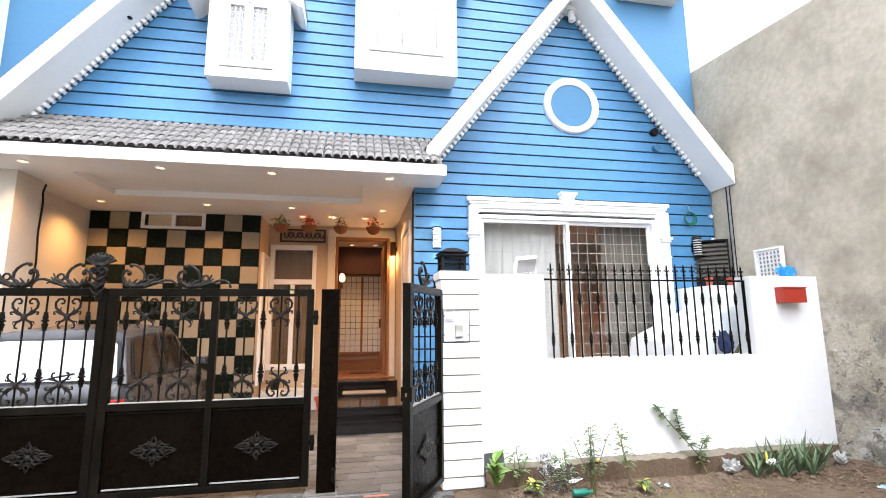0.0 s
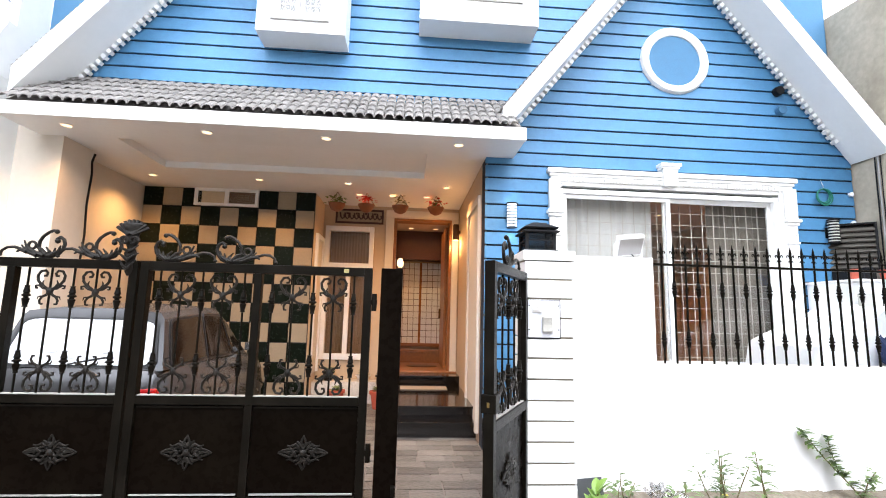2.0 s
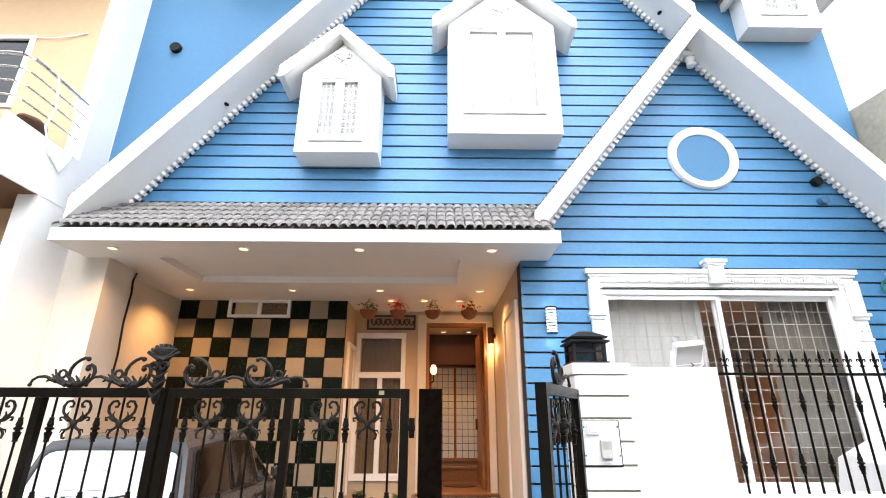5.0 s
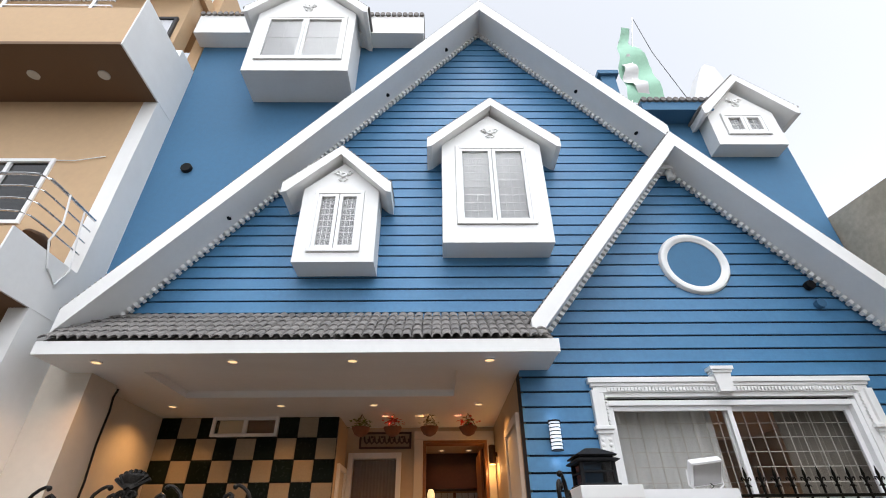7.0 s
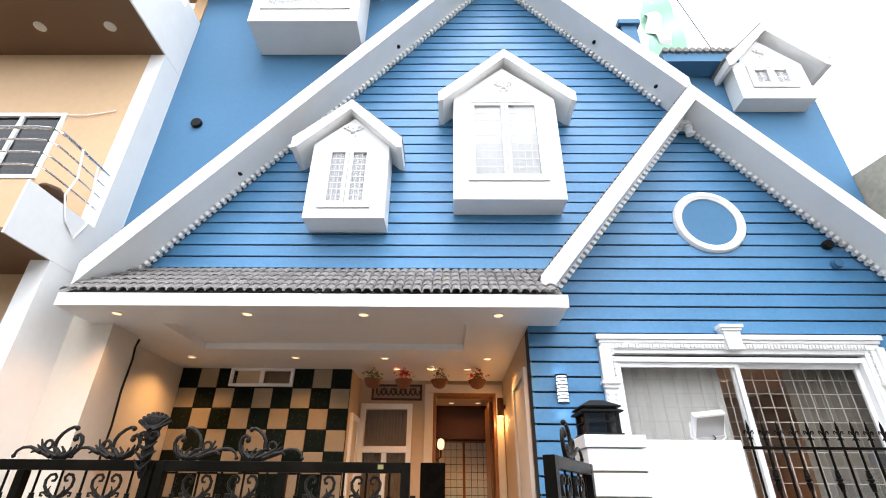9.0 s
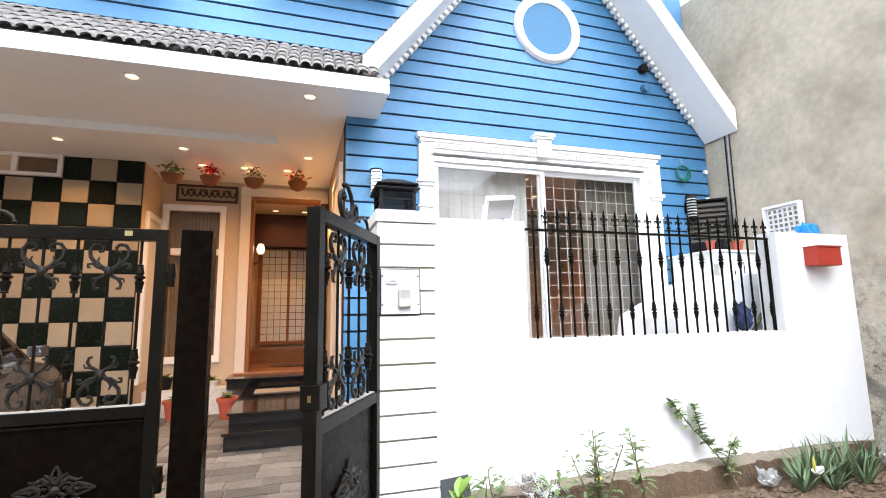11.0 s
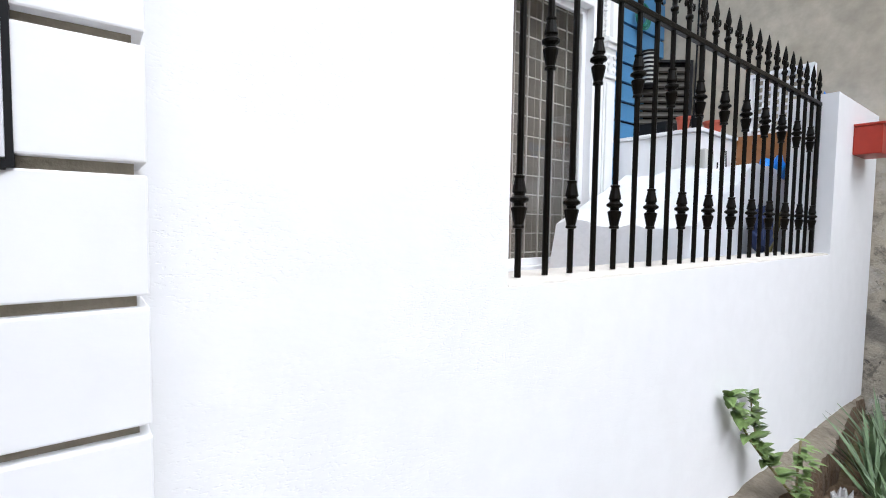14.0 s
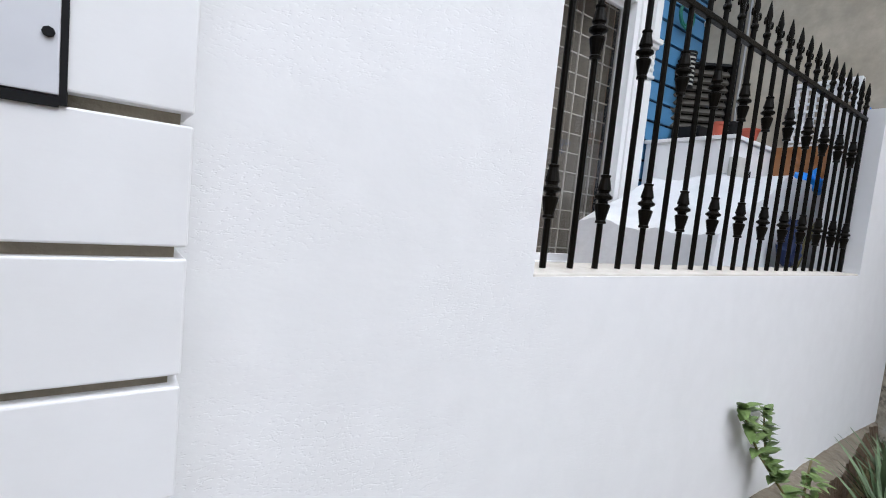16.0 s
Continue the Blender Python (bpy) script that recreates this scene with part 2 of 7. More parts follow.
TILE_CREAM = mat("cream_glazed_tile", (0.31, 0.255, 0.18), rough=0.4, spec=0.3, var=0.12, scale=12, rand=0.4)
GRANITE = mat("black_granite", (0.009, 0.008, 0.008), rough=0.12, spec=0.3, var=0.6, scale=60, coat=0.3)
STONE = mat("grey_stone_paver", (0.105, 0.098, 0.09), rough=0.6, var=0.4, scale=12, bump=1.0, bscale=30, dirt=(0.07, 0.063, 0.055), dirt_amount=0.7, dirt_scale=5, rand=0.9)
STONE_RED = mat("terracotta_paver", (0.48, 0.20, 0.13), rough=0.75, var=0.2, scale=12, bump=0.35, rand=0.3)
GROUT = mat("dark_mortar", (0.17, 0.155, 0.14), rough=0.95, var=0.2, bump=0.5)
WOOD = mat("warm_varnished_wood", (0.25, 0.10, 0.03), rough=0.35, var=0.3, scale=6, coat=0.2)
WOOD_DARK = mat("dark_wood", (0.045, 0.014, 0.009), rough=0.4, var=0.3)
FROST = mat("frosted_white_glass", (0.80, 0.86, 0.90), rough=0.4, var=0.05)
IRON_WORN = mat("worn_cast_iron", (0.011, 0.0095, 0.008), rough=0.33, spec=0.14, var=0.5, scale=40, bump=0.3, bscale=120, dirt=(0.045, 0.04, 0.034), dirt_amount=0.6, dirt_scale=25)
SHEER_GREY = mat("grey_brown_sheer", (0.26, 0.235, 0.20), rough=0.9, var=0.12, bump=0.2)
LINING = mat("brown_window_lining", (0.20, 0.135, 0.08), rough=0.85, var=0.2)
CURTAIN = mat("grey_sheer_curtain", (0.33, 0.335, 0.345), rough=0.9, var=0.1, bump=0.2)
GLASS = glass_mat("window_glass", alpha=-0.06)
GLASS_TINT = glass_mat("tinted_glass", (0.22, 0.22, 0.22), alpha=0.1)
MIRROR_GLASS = glass_mat("reflective_glass", (0.55, 0.58, 0.60), alpha=1.4)
TERRACOTTA = mat("terracotta_clay", (0.45, 0.09, 0.05), rough=0.6, var=0.15)
RED = mat("red_painted_metal", (0.36, 0.026, 0.010), rough=0.45, var=0.1)
CHROME = mat("brushed_steel", (0.62, 0.62, 0.62), rough=0.25, metal=1.0, var=0.05)
ALU_GREY = mat("grey_aluminium", (0.38, 0.37, 0.36), rough=0.5, metal=0.3, var=0.08)
PLASTIC_GREY = mat("light_grey_plastic", (0.52, 0.51, 0.47), rough=0.45, var=0.04)
PANEL_GREY = mat("pale_grey_cover_plate", (0.62, 0.63, 0.67), rough=0.5, var=0.04)
BLACK_PLASTIC = mat("black_plastic", (0.012, 0.012, 0.013), rough=0.5, spec=0.12, var=0.2)
BRONZE = mat("bronze_lamp_metal", (0.10, 0.05, 0.025), rough=0.4, metal=0.5)
GREEN_HOSE = mat("green_rubber_hose", (0.01, 0.15, 0.10), rough=0.5)
BLUE_BAG = mat("blue_plastic_bag", (0.02, 0.25, 0.75), rough=0.35)
NAVY = mat("navy_cloth", (0.02, 0.035, 0.10), rough=0.9)
CAR_PAINT = mat("silver_car_paint", (0.105, 0.104, 0.108), rough=0.22, metal=0.55, var=0.0)
CAR_DARK = mat("dark_car_trim", (0.015, 0.015, 0.017), rough=0.5)
TAIL_RED = mat("red_lamp_plastic", (0.45, 0.01, 0.01), rough=0.2, coat=0.5)
RUBBER = mat("tyre_rubber", (0.02, 0.02, 0.02), rough=0.9)
LEAF = mat("mid_green_leaf", (0.12, 0.18, 0.055), rough=0.5, var=0.35, scale=30, rand=0.5)
LEAF_LIGHT = mat("light_green_leaf", (0.17, 0.29, 0.05), rough=0.45, var=0.3, scale=30, rand=0.4)
LEAF_YELLOW = mat("yellow_leaf", (0.55, 0.48, 0.08), rough=0.5, var=0.2)
LEAF_DARK = mat("dark_blade_leaf", (0.11, 0.165, 0.08), rough=0.5, var=0.35, scale=20, rand=0.6)
STEM = mat("brown_green_stem", (0.14, 0.12, 0.05), rough=0.8, var=0.2)
PETAL_RED = mat("red_petals", (0.55, 0.02, 0.02), rough=0.6, var=0.2)
PETAL_WHITE = mat("white_petals", (0.72, 0.70, 0.62), rough=0.7, var=0.1)
WICKER = mat("brown_wicker", (0.22, 0.08, 0.035), rough=0.8, var=0.35, scale=40, bump=0.6, bscale=150)
SHEET = mat("white_plastic_sheet", (0.70, 0.72, 0.74), rough=0.35, var=0.06, bump=0.25, bscale=14)
CLEAR_BAG = glass_mat("clear_plastic_film", (0.80, 0.80, 0.80), rough=0.16, alpha=0.9)
PAPER = mat("white_paper", (0.75, 0.75, 0.75), rough=0.8, var=0.03)
PALE_BLUE = mat("pale_blue_cloth", (0.45, 0.68, 0.70), rough=0.8, var=0.06)
INK = mat("dark_ink", (0.05, 0.02, 0.02), rough=0.7)
BANNER_BLUE = mat("banner_navy_print", (0.02, 0.03, 0.13), rough=0.5, var=0.04)
BANNER_PINK = mat("banner_coral_print", (0.62, 0.17, 0.15), rough=0.5, var=0.05)
FLAG_GREEN = mat("pale_green_flag_cloth", (0.34, 0.58, 0.44), rough=0.8, var=0.1)
BULB = glow("warm_lamp_glow", (1.0, 0.66, 0.32), 1.1)
LED = glow("cool_lamp_glow", (0.8, 0.9, 1.0), 0.55)

# ---- building helpers ----
ORIGIN = {}


def thing(name, base, label, category, group="", kind=""):
    ob = new(name)
    ob.location = base
    ORIGIN[ob.name] = Vector(base)
    return tagged(ob, label, category, group, kind)


def link_mesh(name, bm, material, origin, parent, smooth):
    bmesh.ops.recalc_face_normals(bm, faces=bm.faces[:])
    if origin.length:
        bmesh.ops.translate(bm, verts=bm.verts[:], vec=-origin)
    me = bpy.data.meshes.new(name)
    bm.to_mesh(me)
    bm.free()
    me.materials.append(material)
    if smooth:
        for p in me.polygons:
            p.use_smooth = True
        me.set_sharp_from_angle(angle=radians(40))
    ob = new(name, me)
    if parent:
        ob.parent = parent
        ORIGIN[ob.name] = origin
    return ob


def part(name, bm, material, parent, label="", smooth=False):
    """One mesh under a thing, or under a part of it; bm is in the world's coordinates."""
    ob = link_mesh(name, bm, material, ORIGIN[parent.name], parent, smooth)
    return tagged(ob, label)


def setting(name, bm, material, label, category, smooth=False):
    ob = link_mesh(name, bm, material, Vector((0, 0, 0)), None, smooth)
    ORIGIN[ob.name] = Vector((0, 0, 0))
    return tagged(ob, label, category, kind="structure")


def box(bm, x0, x1, y0, y1, z0, z1, bevel=0.0):
    v = [bm.verts.new((x, y, z)) for z in (z0, z1) for x, y in ((x0, y0), (x1, y0), (x1, y1), (x0, y1))]
    fs = [bm.faces.new([v[i] for i in q]) for q in ((3, 2, 1, 0), (4, 5, 6, 7), (0, 1, 5, 4), (1, 2, 6, 5), (2, 3, 7, 6), (3, 0, 4, 7))]
    if bevel:
        es = {e for f in fs for e in f.edges}
        bmesh.ops.bevel(bm, geom=list(es), offset=bevel, segments=2, affect="EDGES", profile=0.6)
    return bm


def boxes(*rows, bevel=0.0):
    bm = bmesh.new()
    for r in rows:
        box(bm, *r, bevel=bevel)
    return bm


def prism(bm, pts, a0, a1, axis="y"):
    """A flat outline given by two coordinates, pulled along the third axis from a0 to a1."""
    def at(p, a):
        return {"y": (p[0], a, p[1]), "x": (a, p[0], p[1]), "z": (p[0], p[1], a)}[axis]
    lo = [bm.verts.new(at(p, a0)) for p in pts]
    hi = [bm.verts.new(at(p, a1)) for p in pts]
    bm.faces.new(lo[::-1])
    bm.faces.new(hi)
    for i in range(len(pts)):
        j = (i + 1) % len(pts)
        bm.faces.new((lo[i], lo[j], hi[j], hi[i]))
    return bm


def tube(bm, pts, r, n=6, taper=1.0):
    pts = [Vector(p) for p in pts]
    rings = []
    for i, p in enumerate(pts):
        d = (pts[min(i + 1, len(pts) - 1)] - pts[max(i - 1, 0)]).normalized()
        u = d.cross(Vector((0, 1, 0)) if abs(d.y) < 0.9 else Vector((1, 0, 0))).normalized()
        w = d.cross(u)
        k = r * (1 + (taper - 1) * i / max(1, len(pts) - 1))
        rings.append([bm.verts.new(p + k * (math.cos(a) * u + math.sin(a) * w)) for a in (2 * math.pi * q / n for q in range(n))])
    for a, b in zip(rings, rings[1:]):
        for q in range(n):
            bm.faces.new((a[q], a[(q + 1) % n], b[(q + 1) % n], b[q]))
    bm.faces.new(rings[0][::-1])
    bm.faces.new(rings[-1])
    return bm


def lathe(bm, profile, c=(0, 0, 0), n=16, axis="z"):
    """Rings of (radius, height) round an axis through c, closed at both ends."""
    c = Vector(c)
    rings = []
    for r, h in profile:
        ring = []
        for q in range(n):
            a = 2 * math.pi * q / n
            x, y = max(r, 1e-4) * math.cos(a), max(r, 1e-4) * math.sin(a)
            ring.append(bm.verts.new(c + Vector({"z": (x, y, h), "y": (x, h, y), "x": (h, x, y)}[axis])))
        rings.append(ring)
    for a, b in zip(rings, rings[1:]):
        for q in range(n):
            bm.faces.new((a[q], a[(q + 1) % n], b[(q + 1) % n], b[q]))
    bm.faces.new(rings[0][::-1])
    bm.faces.new(rings[-1])
    return bm


def spiral(cx, cz, r0, r1, a0, turns, y, n=18):
    """Points of a scroll in the plane of a gate or wall."""
    out = []
    for i in range(n + 1):
        k = i / n
        r, a = r0 + (r1 - r0) * k, radians(a0) + 2 * math.pi * turns * k
        out.append((cx + r * math.cos(a), y, cz + r * math.sin(a)))
    return out


# ---- ground, drive and boundary ----
FACADE, WALL, PILLAR, GATE = 6.50, 4.88, 4.77, 4.75
PX0, PX1 = -4.47, 0.79
SOFFIT, FLOOR = 3.60, 0.10


def ground_height(x, y):
    h = 0.028 * noise.noise((x * 1.1, y * 1.1, 0.3)) + 0.022 * noise.noise((x * 4.5, y * 4.5, 2.0)) + 0.02 * noise.noise((x * 12, y * 12, 5.0))
    return 0.0 + h + 0.05 * max(0.0, min(1.0, (x - 4.6) / 1.1))


def make_ground():
    bm = bmesh.new()
    xs = [-400, -60, -12, -5] + [0.9 + 0.045 * i for i in range(111)] + [5.9, 7, 20, 80, 400]
    ys = [-400, -60, -12, -3] + [0.6 + 0.05 * i for i in range(86)] + [4.95, 30, 90, 400]
    vs = [[bm.verts.new((x, y, ground_height(x, y) if 0.9 <= x <= 5.9 and 0.97 <= y <= 4.9 else -0.01)) for y in ys] for x in xs]
    for i in range(len(xs) - 1):
        for j in range(len(ys) - 1):
            bm.faces.new((vs[i][j], vs[i + 1][j], vs[i + 1][j + 1], vs[i][j + 1]))
    return setting("ground", bm, SOIL, "bare brown soil with sparse grass and clods", "ground", smooth=True)


make_ground()

# grey rendered side wall of the next plot, and its damp foot
bm = bmesh.new()
prism(bm, [(-6, -0.1), (16, -0.1), (16, 7.2), (6.6, 6.0), (4.4, 5.78), (-6, 5.3)], 5.76, 6.0, "x")
setting("wall_east", bm, CEMENT, "tall raw cement-rendered boundary wall with damp stains", "wall")
# flakes of lifted render on the damp foot of the wall
rng = random.Random(31)
bm = bmesh.new()
for i in range(420):
    y, z = rng.uniform(0.8, 4.75), 0.15 + 1.35 * rng.random() ** 1.3
    if noise.noise((y * 1.3, z * 1.6, 4.0)) < -0.08:
        continue
    r, lift, tilt = rng.uniform(0.018, 0.075) * (1.2 - 0.5 * z), rng.uniform(0.006, 0.020), rng.uniform(0, 6.28)
    rim, top = [], []
    for q in range(11):
        a = 2 * math.pi * q / 11
        k = r * (1 + 0.45 * noise.noise((math.cos(a) * 1.5 + i, math.sin(a) * 1.5, i * 0.37)))
        rim.append(bm.verts.new((5.762, y + 1.3 * k * math.cos(a), z + 0.8 * k * math.sin(a))))
        top.append(bm.verts.new((5.757 - lift * max(0.0, math.cos(a - tilt)) ** 0.5, y + 1.12 * k * math.cos(a), z + 0.7 * k * math.sin(a))))
    mid = bm.verts.new((5.757, y, z))
    for q in range(11):
        w = (q + 1) % 11
        bm.faces.new((rim[q], rim[w], top[w], top[q]))
        bm.faces.new((top[q], top[w], mid))
g = link_mesh("render_flakes", bm, CEMENT, Vector((0, 0, 0)), None, False)
tagged(g, "curled flakes of lifted cement render on the damp wall", "render flakes", kind="stuff")
# unseen houses across the street close the view behind and block low sky
setting("wall_street", boxes((-16, 9, -8.3, -8.0, -0.1, 7.0)), STREET, "unseen plain grey house front across the street that blocks low sky", "wall")
setting("wall_west_far", boxes((-14.3, -14.0, -8, 6.2, -0.1, 7.0)), STREET, "unseen plain grey wall further along the street", "wall")

# unseen concrete street in front of the plots, pale to bounce light to soffits
setting("road", boxes((-13.9, 5.7, -7.9, 0.9, -0.02, 0.012)), mat("pale_concrete", (0.42, 0.41, 0.39), rough=0.9, var=0.15, bump=0.3), "unseen pale concrete street, added to bounce light onto the soffits", "road")

# white boundary wall with a low, railed part
bm = bmesh.new()
for x0, x1, z1 in ((1.28, 2.06, 2.185), (2.06, 4.76, 1.24), (4.76, 5.755, 2.20)):
    box(bm, x0, x1, WALL, WALL + 0.23, -0.1, z1)
bmesh.ops.remove_doubles(bm, verts=bm.verts[:], dist=0.0005)
bw = setting("wall_front", bm, WHITE_WALL, "white painted plastered boundary wall with a low railed stretch", "wall")
bm = boxes((2.065, 4.755, WALL + 0.004, WALL + 0.235, 1.238, 1.248), bevel=0.004)
part("sill", bm, SILL, bw)

# grooved gate pillar
pil = setting("gate_pillar", boxes((0.875, 1.279, PILLAR + 0.022, 5.15, -0.05, 2.11)), GROOVE, "white gate pillar with horizontal grooves", "pillar")
GZ = [2.29, 2.122, 1.955, 1.791, 1.627, 1.463, 1.292, 1.120, 0.949, 0.785, 0.620, 0.455, 0.290, 0.125, -0.04]
for top, bot in zip(GZ, GZ[1:]):
    z1, z0 = min(top - 0.008, 2.11), max(bot + 0.008, 0.02)
    if z1 - z0 > 0.02:
        part("course", boxes((0.86, 1.292, PILLAR, 5.16, z0, z1), bevel=0.003), PILLAR_WHITE, pil)
part("coping", boxes((0.845, 1.30, PILLAR - 0.012, 5.18, 2.118, 2.205), bevel=0.006), WHITE, pil)

# rough kerb along the wall's foot, with a broken edge
bm = bmesh.new()
rows = []
N = 90
for i in range(N + 1):
    x = 1.30 + (5.74 - 1.30) * i / N
    j1, j2 = noise.noise((x * 5, 1, 0)), noise.noise((x * 12, 7, 0))
    yf = 4.755 + 0.03 * j1 + 0.015 * j2 + 0.09 * max(0, min(1, (x - 4.6) / 1.2)) - 0.02 * math.sin(x * 2)
    zt = 0.185 + 0.015 * j2 + 0.012 * j1
    rows.append([bm.verts.new(p) for p in ((x, yf - 0.015, -0.06), (x, yf, zt * 0.6), (x, yf + 0.012, zt - 0.012), (x, yf + 0.04, zt), (x, WALL + 0.01, zt + 0.02))])
for a, b in zip(rows, rows[1:]):
    for q in range(4):
        bm.faces.new((a[q], b[q], b[q + 1], a[q + 1]))
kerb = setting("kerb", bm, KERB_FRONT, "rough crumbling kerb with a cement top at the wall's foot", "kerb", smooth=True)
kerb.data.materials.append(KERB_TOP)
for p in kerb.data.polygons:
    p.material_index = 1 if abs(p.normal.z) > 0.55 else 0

# ---- house front: right-hand gable ----
J0, PITCH = 3.87, 0.1715
RA, RZ, RS = 3.32, 7.09, 1.26
MA, MZ, MS = 0.64, 10.62, 1.25
VERGE = 5.95


def rz_line(x):
    return RZ - RS * abs(x - RA)


def mz_line(x):
    return MZ - MS * abs(x - MA)


def plank_rows(z_lo, z_hi):
    k = math.floor((z_lo - J0) / PITCH)
    while J0 + k * PITCH < z_hi:
        yield max(z_lo, J0 + k * PITCH + 0.011), min(z_hi, J0 + (k + 1) * PITCH - 0.011)
        k += 1


def plank(parent, lo0, hi0, lo1, hi1, z0, z1, y):
    """A siding board with its lower edge a little proud, cut to the slope at its ends."""
    if hi0 - lo0 < 0.03 or z1 - z0 < 0.02:
        return
    hi1, lo1 = max(hi1, lo1 + 0.01), min(lo1, hi1 - 0.01)
    bm = bmesh.new()
    f = [bm.verts.new(p) for p in ((lo0, y - 0.024, z0), (hi0, y - 0.024, z0), (hi1, y - 0.018, z1), (lo1, y - 0.018, z1))]
    b = [bm.verts.new(p) for p in ((lo0, y, z0), (hi0, y, z0), (hi1, y, z1), (lo1, y, z1))]
    bm.faces.new(f)
    for i in range(4):
        bm.faces.new((f[i], f[(i + 1) % 4], b[(i + 1) % 4], b[i]))
    part("siding_board", bm, BLUE, parent)


WX0, WX1, WZ0, WZ1 = 1.70, 4.68, 1.02, 3.30
bm = bmesh.new()
for x0, x1, z0, z1 in ((PX1, WX0, 0, WZ1), (WX1, 5.74, 0, WZ1), (WX0, WX1, 0, WZ0), (PX1, 5.74, WZ1, 3.6)):
    box(bm, x0, x1, FACADE, FACADE + 0.23, z0, z1)
prism(bm, [(0.95, 3.6), (5.69, 3.6), (5.69, 3.95), (RA, RZ - 0.08), (0.95, 3.95)], FACADE, FACADE + 0.12)
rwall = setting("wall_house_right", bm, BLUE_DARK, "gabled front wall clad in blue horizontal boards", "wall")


def right_x(z):
    half = (RZ - 0.12 - z) / RS
    return max(PX1, RA - half), min(5.735, RA + half)


for z0, z1 in plank_rows(0.45, RZ - 0.2):
    a0, b0 = right_x(z0)
    a1, b1 = right_x(z1)
    if z0 < WZ1 - 0.02:
        plank(rwall, a0, WX0 - 0.06, a0, WX0 - 0.06, z0, z1, FACADE)
        plank(rwall, WX1 + 0.06, b0, WX1 + 0.06, b0, z0, z1, FACADE)
    else:
        plank(rwall, a0, b0, a1, b1, z0, z1, FACADE)

setting("skirting", boxes((PX1 - 0.004, 1.59, FACADE - 0.034, FACADE - 0.001, 0.30, 0.447), (4.87, 5.735, FACADE - 0.034, FACADE - 0.001, 0.30, 0.447), bevel=0.004), GRANITE, "black granite skirting along the foot of the blue wall", "skirting")

# main gable
bm = bmesh.new()
prism(bm, [(-4.46, 3.75), (3.2, 3.75), (3.2, 7.2), (MA, MZ - 0.08), (-4.46, 4.15)], FACADE + 0.03, FACADE + 0.15)
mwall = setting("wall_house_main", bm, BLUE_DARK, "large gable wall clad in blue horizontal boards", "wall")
for z0, z1 in plank_rows(4.02, MZ - 0.2):
    def main_x(z):
        half = (MZ - 0.1 - z) / MS
        right = MA + half
        return MA - half, min(right, RA - max(0.0, (RZ - 0.05 - z) / RS)) if z < RZ - 0.1 else right
    a0, b0 = main_x(z0)
    a1, b1 = main_x(z1)
    plank(mwall, max(a0, -4.44), b0, max(a1, -4.44), b1, z0, z1, FACADE + 0.03)

# plain upper storey behind the gables
bm = bmesh.new()
box(bm, -4.72, -0.45, 6.66, 6.9, 3.9, 10.6)
box(bm, -0.45, 3.3, 6.68, 6.9, 3.9, 7.0)
box(bm, 3.3, 5.73, 6.66, 6.9, 3.9, 8.25)
box(bm, 5.5, 5.73, 6.9, 12.0, 0.0, 8.25)
box(bm, -4.72, 5.73, 11.9, 12.1, 3.9, 8.25)
box(bm, -4.72, -4.5, 6.9, 11.9, 0.0, 10.75)
setting("wall_house_upper", bm, BLUE_STUCCO, "plain blue stuccoed upper storey wall", "wall")
setting("roof_flat", boxes((-4.7, -0.47, 6.9, 12.0, 10.4, 10.55), (-0.47, 3.3, 6.9, 12.0, 6.8, 6.95), (3.3, 5.7, 6.9, 12.0, 8.0, 8.2)), CONCRETE, "flat concrete roof slab", "roof")


def rake(owner, xa, za, xb, zb, front, back, depth, tiles=True):
    """A sloping eave: white board and soffit, a dentil strip at the wall, and tiles along its top."""
    bm = bmesh.new()
    prism(bm, [(xa, za), (xb, zb), (xb, zb - depth), (xa, za - depth)], front, back)
    part("rake_board", bm, WHITE, owner)
    L = math.hypot(xb - xa, zb - za)
    dx, dz = (xb - xa) / L, (zb - za) / L
    if dx < 0:
        nx, nz = dz, -dx
    else:
        nx, nz = -dz, dx
    if nz < 0:
        nx, nz = -nx, -nz
    cosa = abs(dx)
    d = depth * cosa
    bm = bmesh.new()
    k = 0.12
    while k < L - 0.1:
        cx, cz = xa + dx * k - nx * (d + 0.028), za + dz * k - nz * (d + 0.028)
        hw, hh = 0.024, 0.029
        prism(bm, [(cx + dx * s * hw + nx * t * hh, cz + dz * s * hw + nz * t * hh) for s, t in ((-1, -1), (1, -1), (1, 1), (-1, 1))], back - 0.085, back - 0.02)
        k += 0.088
    tagged(part("dentil_strip", bm, WHITE, owner), kind="stuff")
    if tiles:
        bm = bmesh.new()
        k = 0.03
        while k < L:
            c = (xa + dx * k - nx * 0.004, 0, za + dz * k - nz * 0.004)
            lathe(bm, [(0.026, front + 0.006), (0.032, front + 0.15), (0.028, back + 0.1)], c, 7, "y")
            k += 0.07
        tagged(part("tile_edge", bm, TILE_GREY, owner), kind="stuff")


roof_r = thing("gable_roof", (RA, VERGE, 4.0), "steep white gable eave with dentil trim and grey tiles", "roof", kind="structure")
rake(roof_r, RA, RZ, 0.90, rz_line(0.90), VERGE, FACADE - 0.03, 0.30)
rake(roof_r, RA, RZ, 5.73, rz_line(5.73), VERGE, FACADE - 0.03, 0.30)
roof_m = thing("gable_roof", (MA, VERGE, 4.2), "large steep white gable eave with dentil trim and grey tiles", "roof", kind="structure")
rake(roof_m, MA, MZ, -4.5, mz_line(-4.5), VERGE, FACADE, 0.30)
rake(roof_m, MA, MZ, 3.34, mz_line(3.34), VERGE + 0.02, FACADE, 0.30)
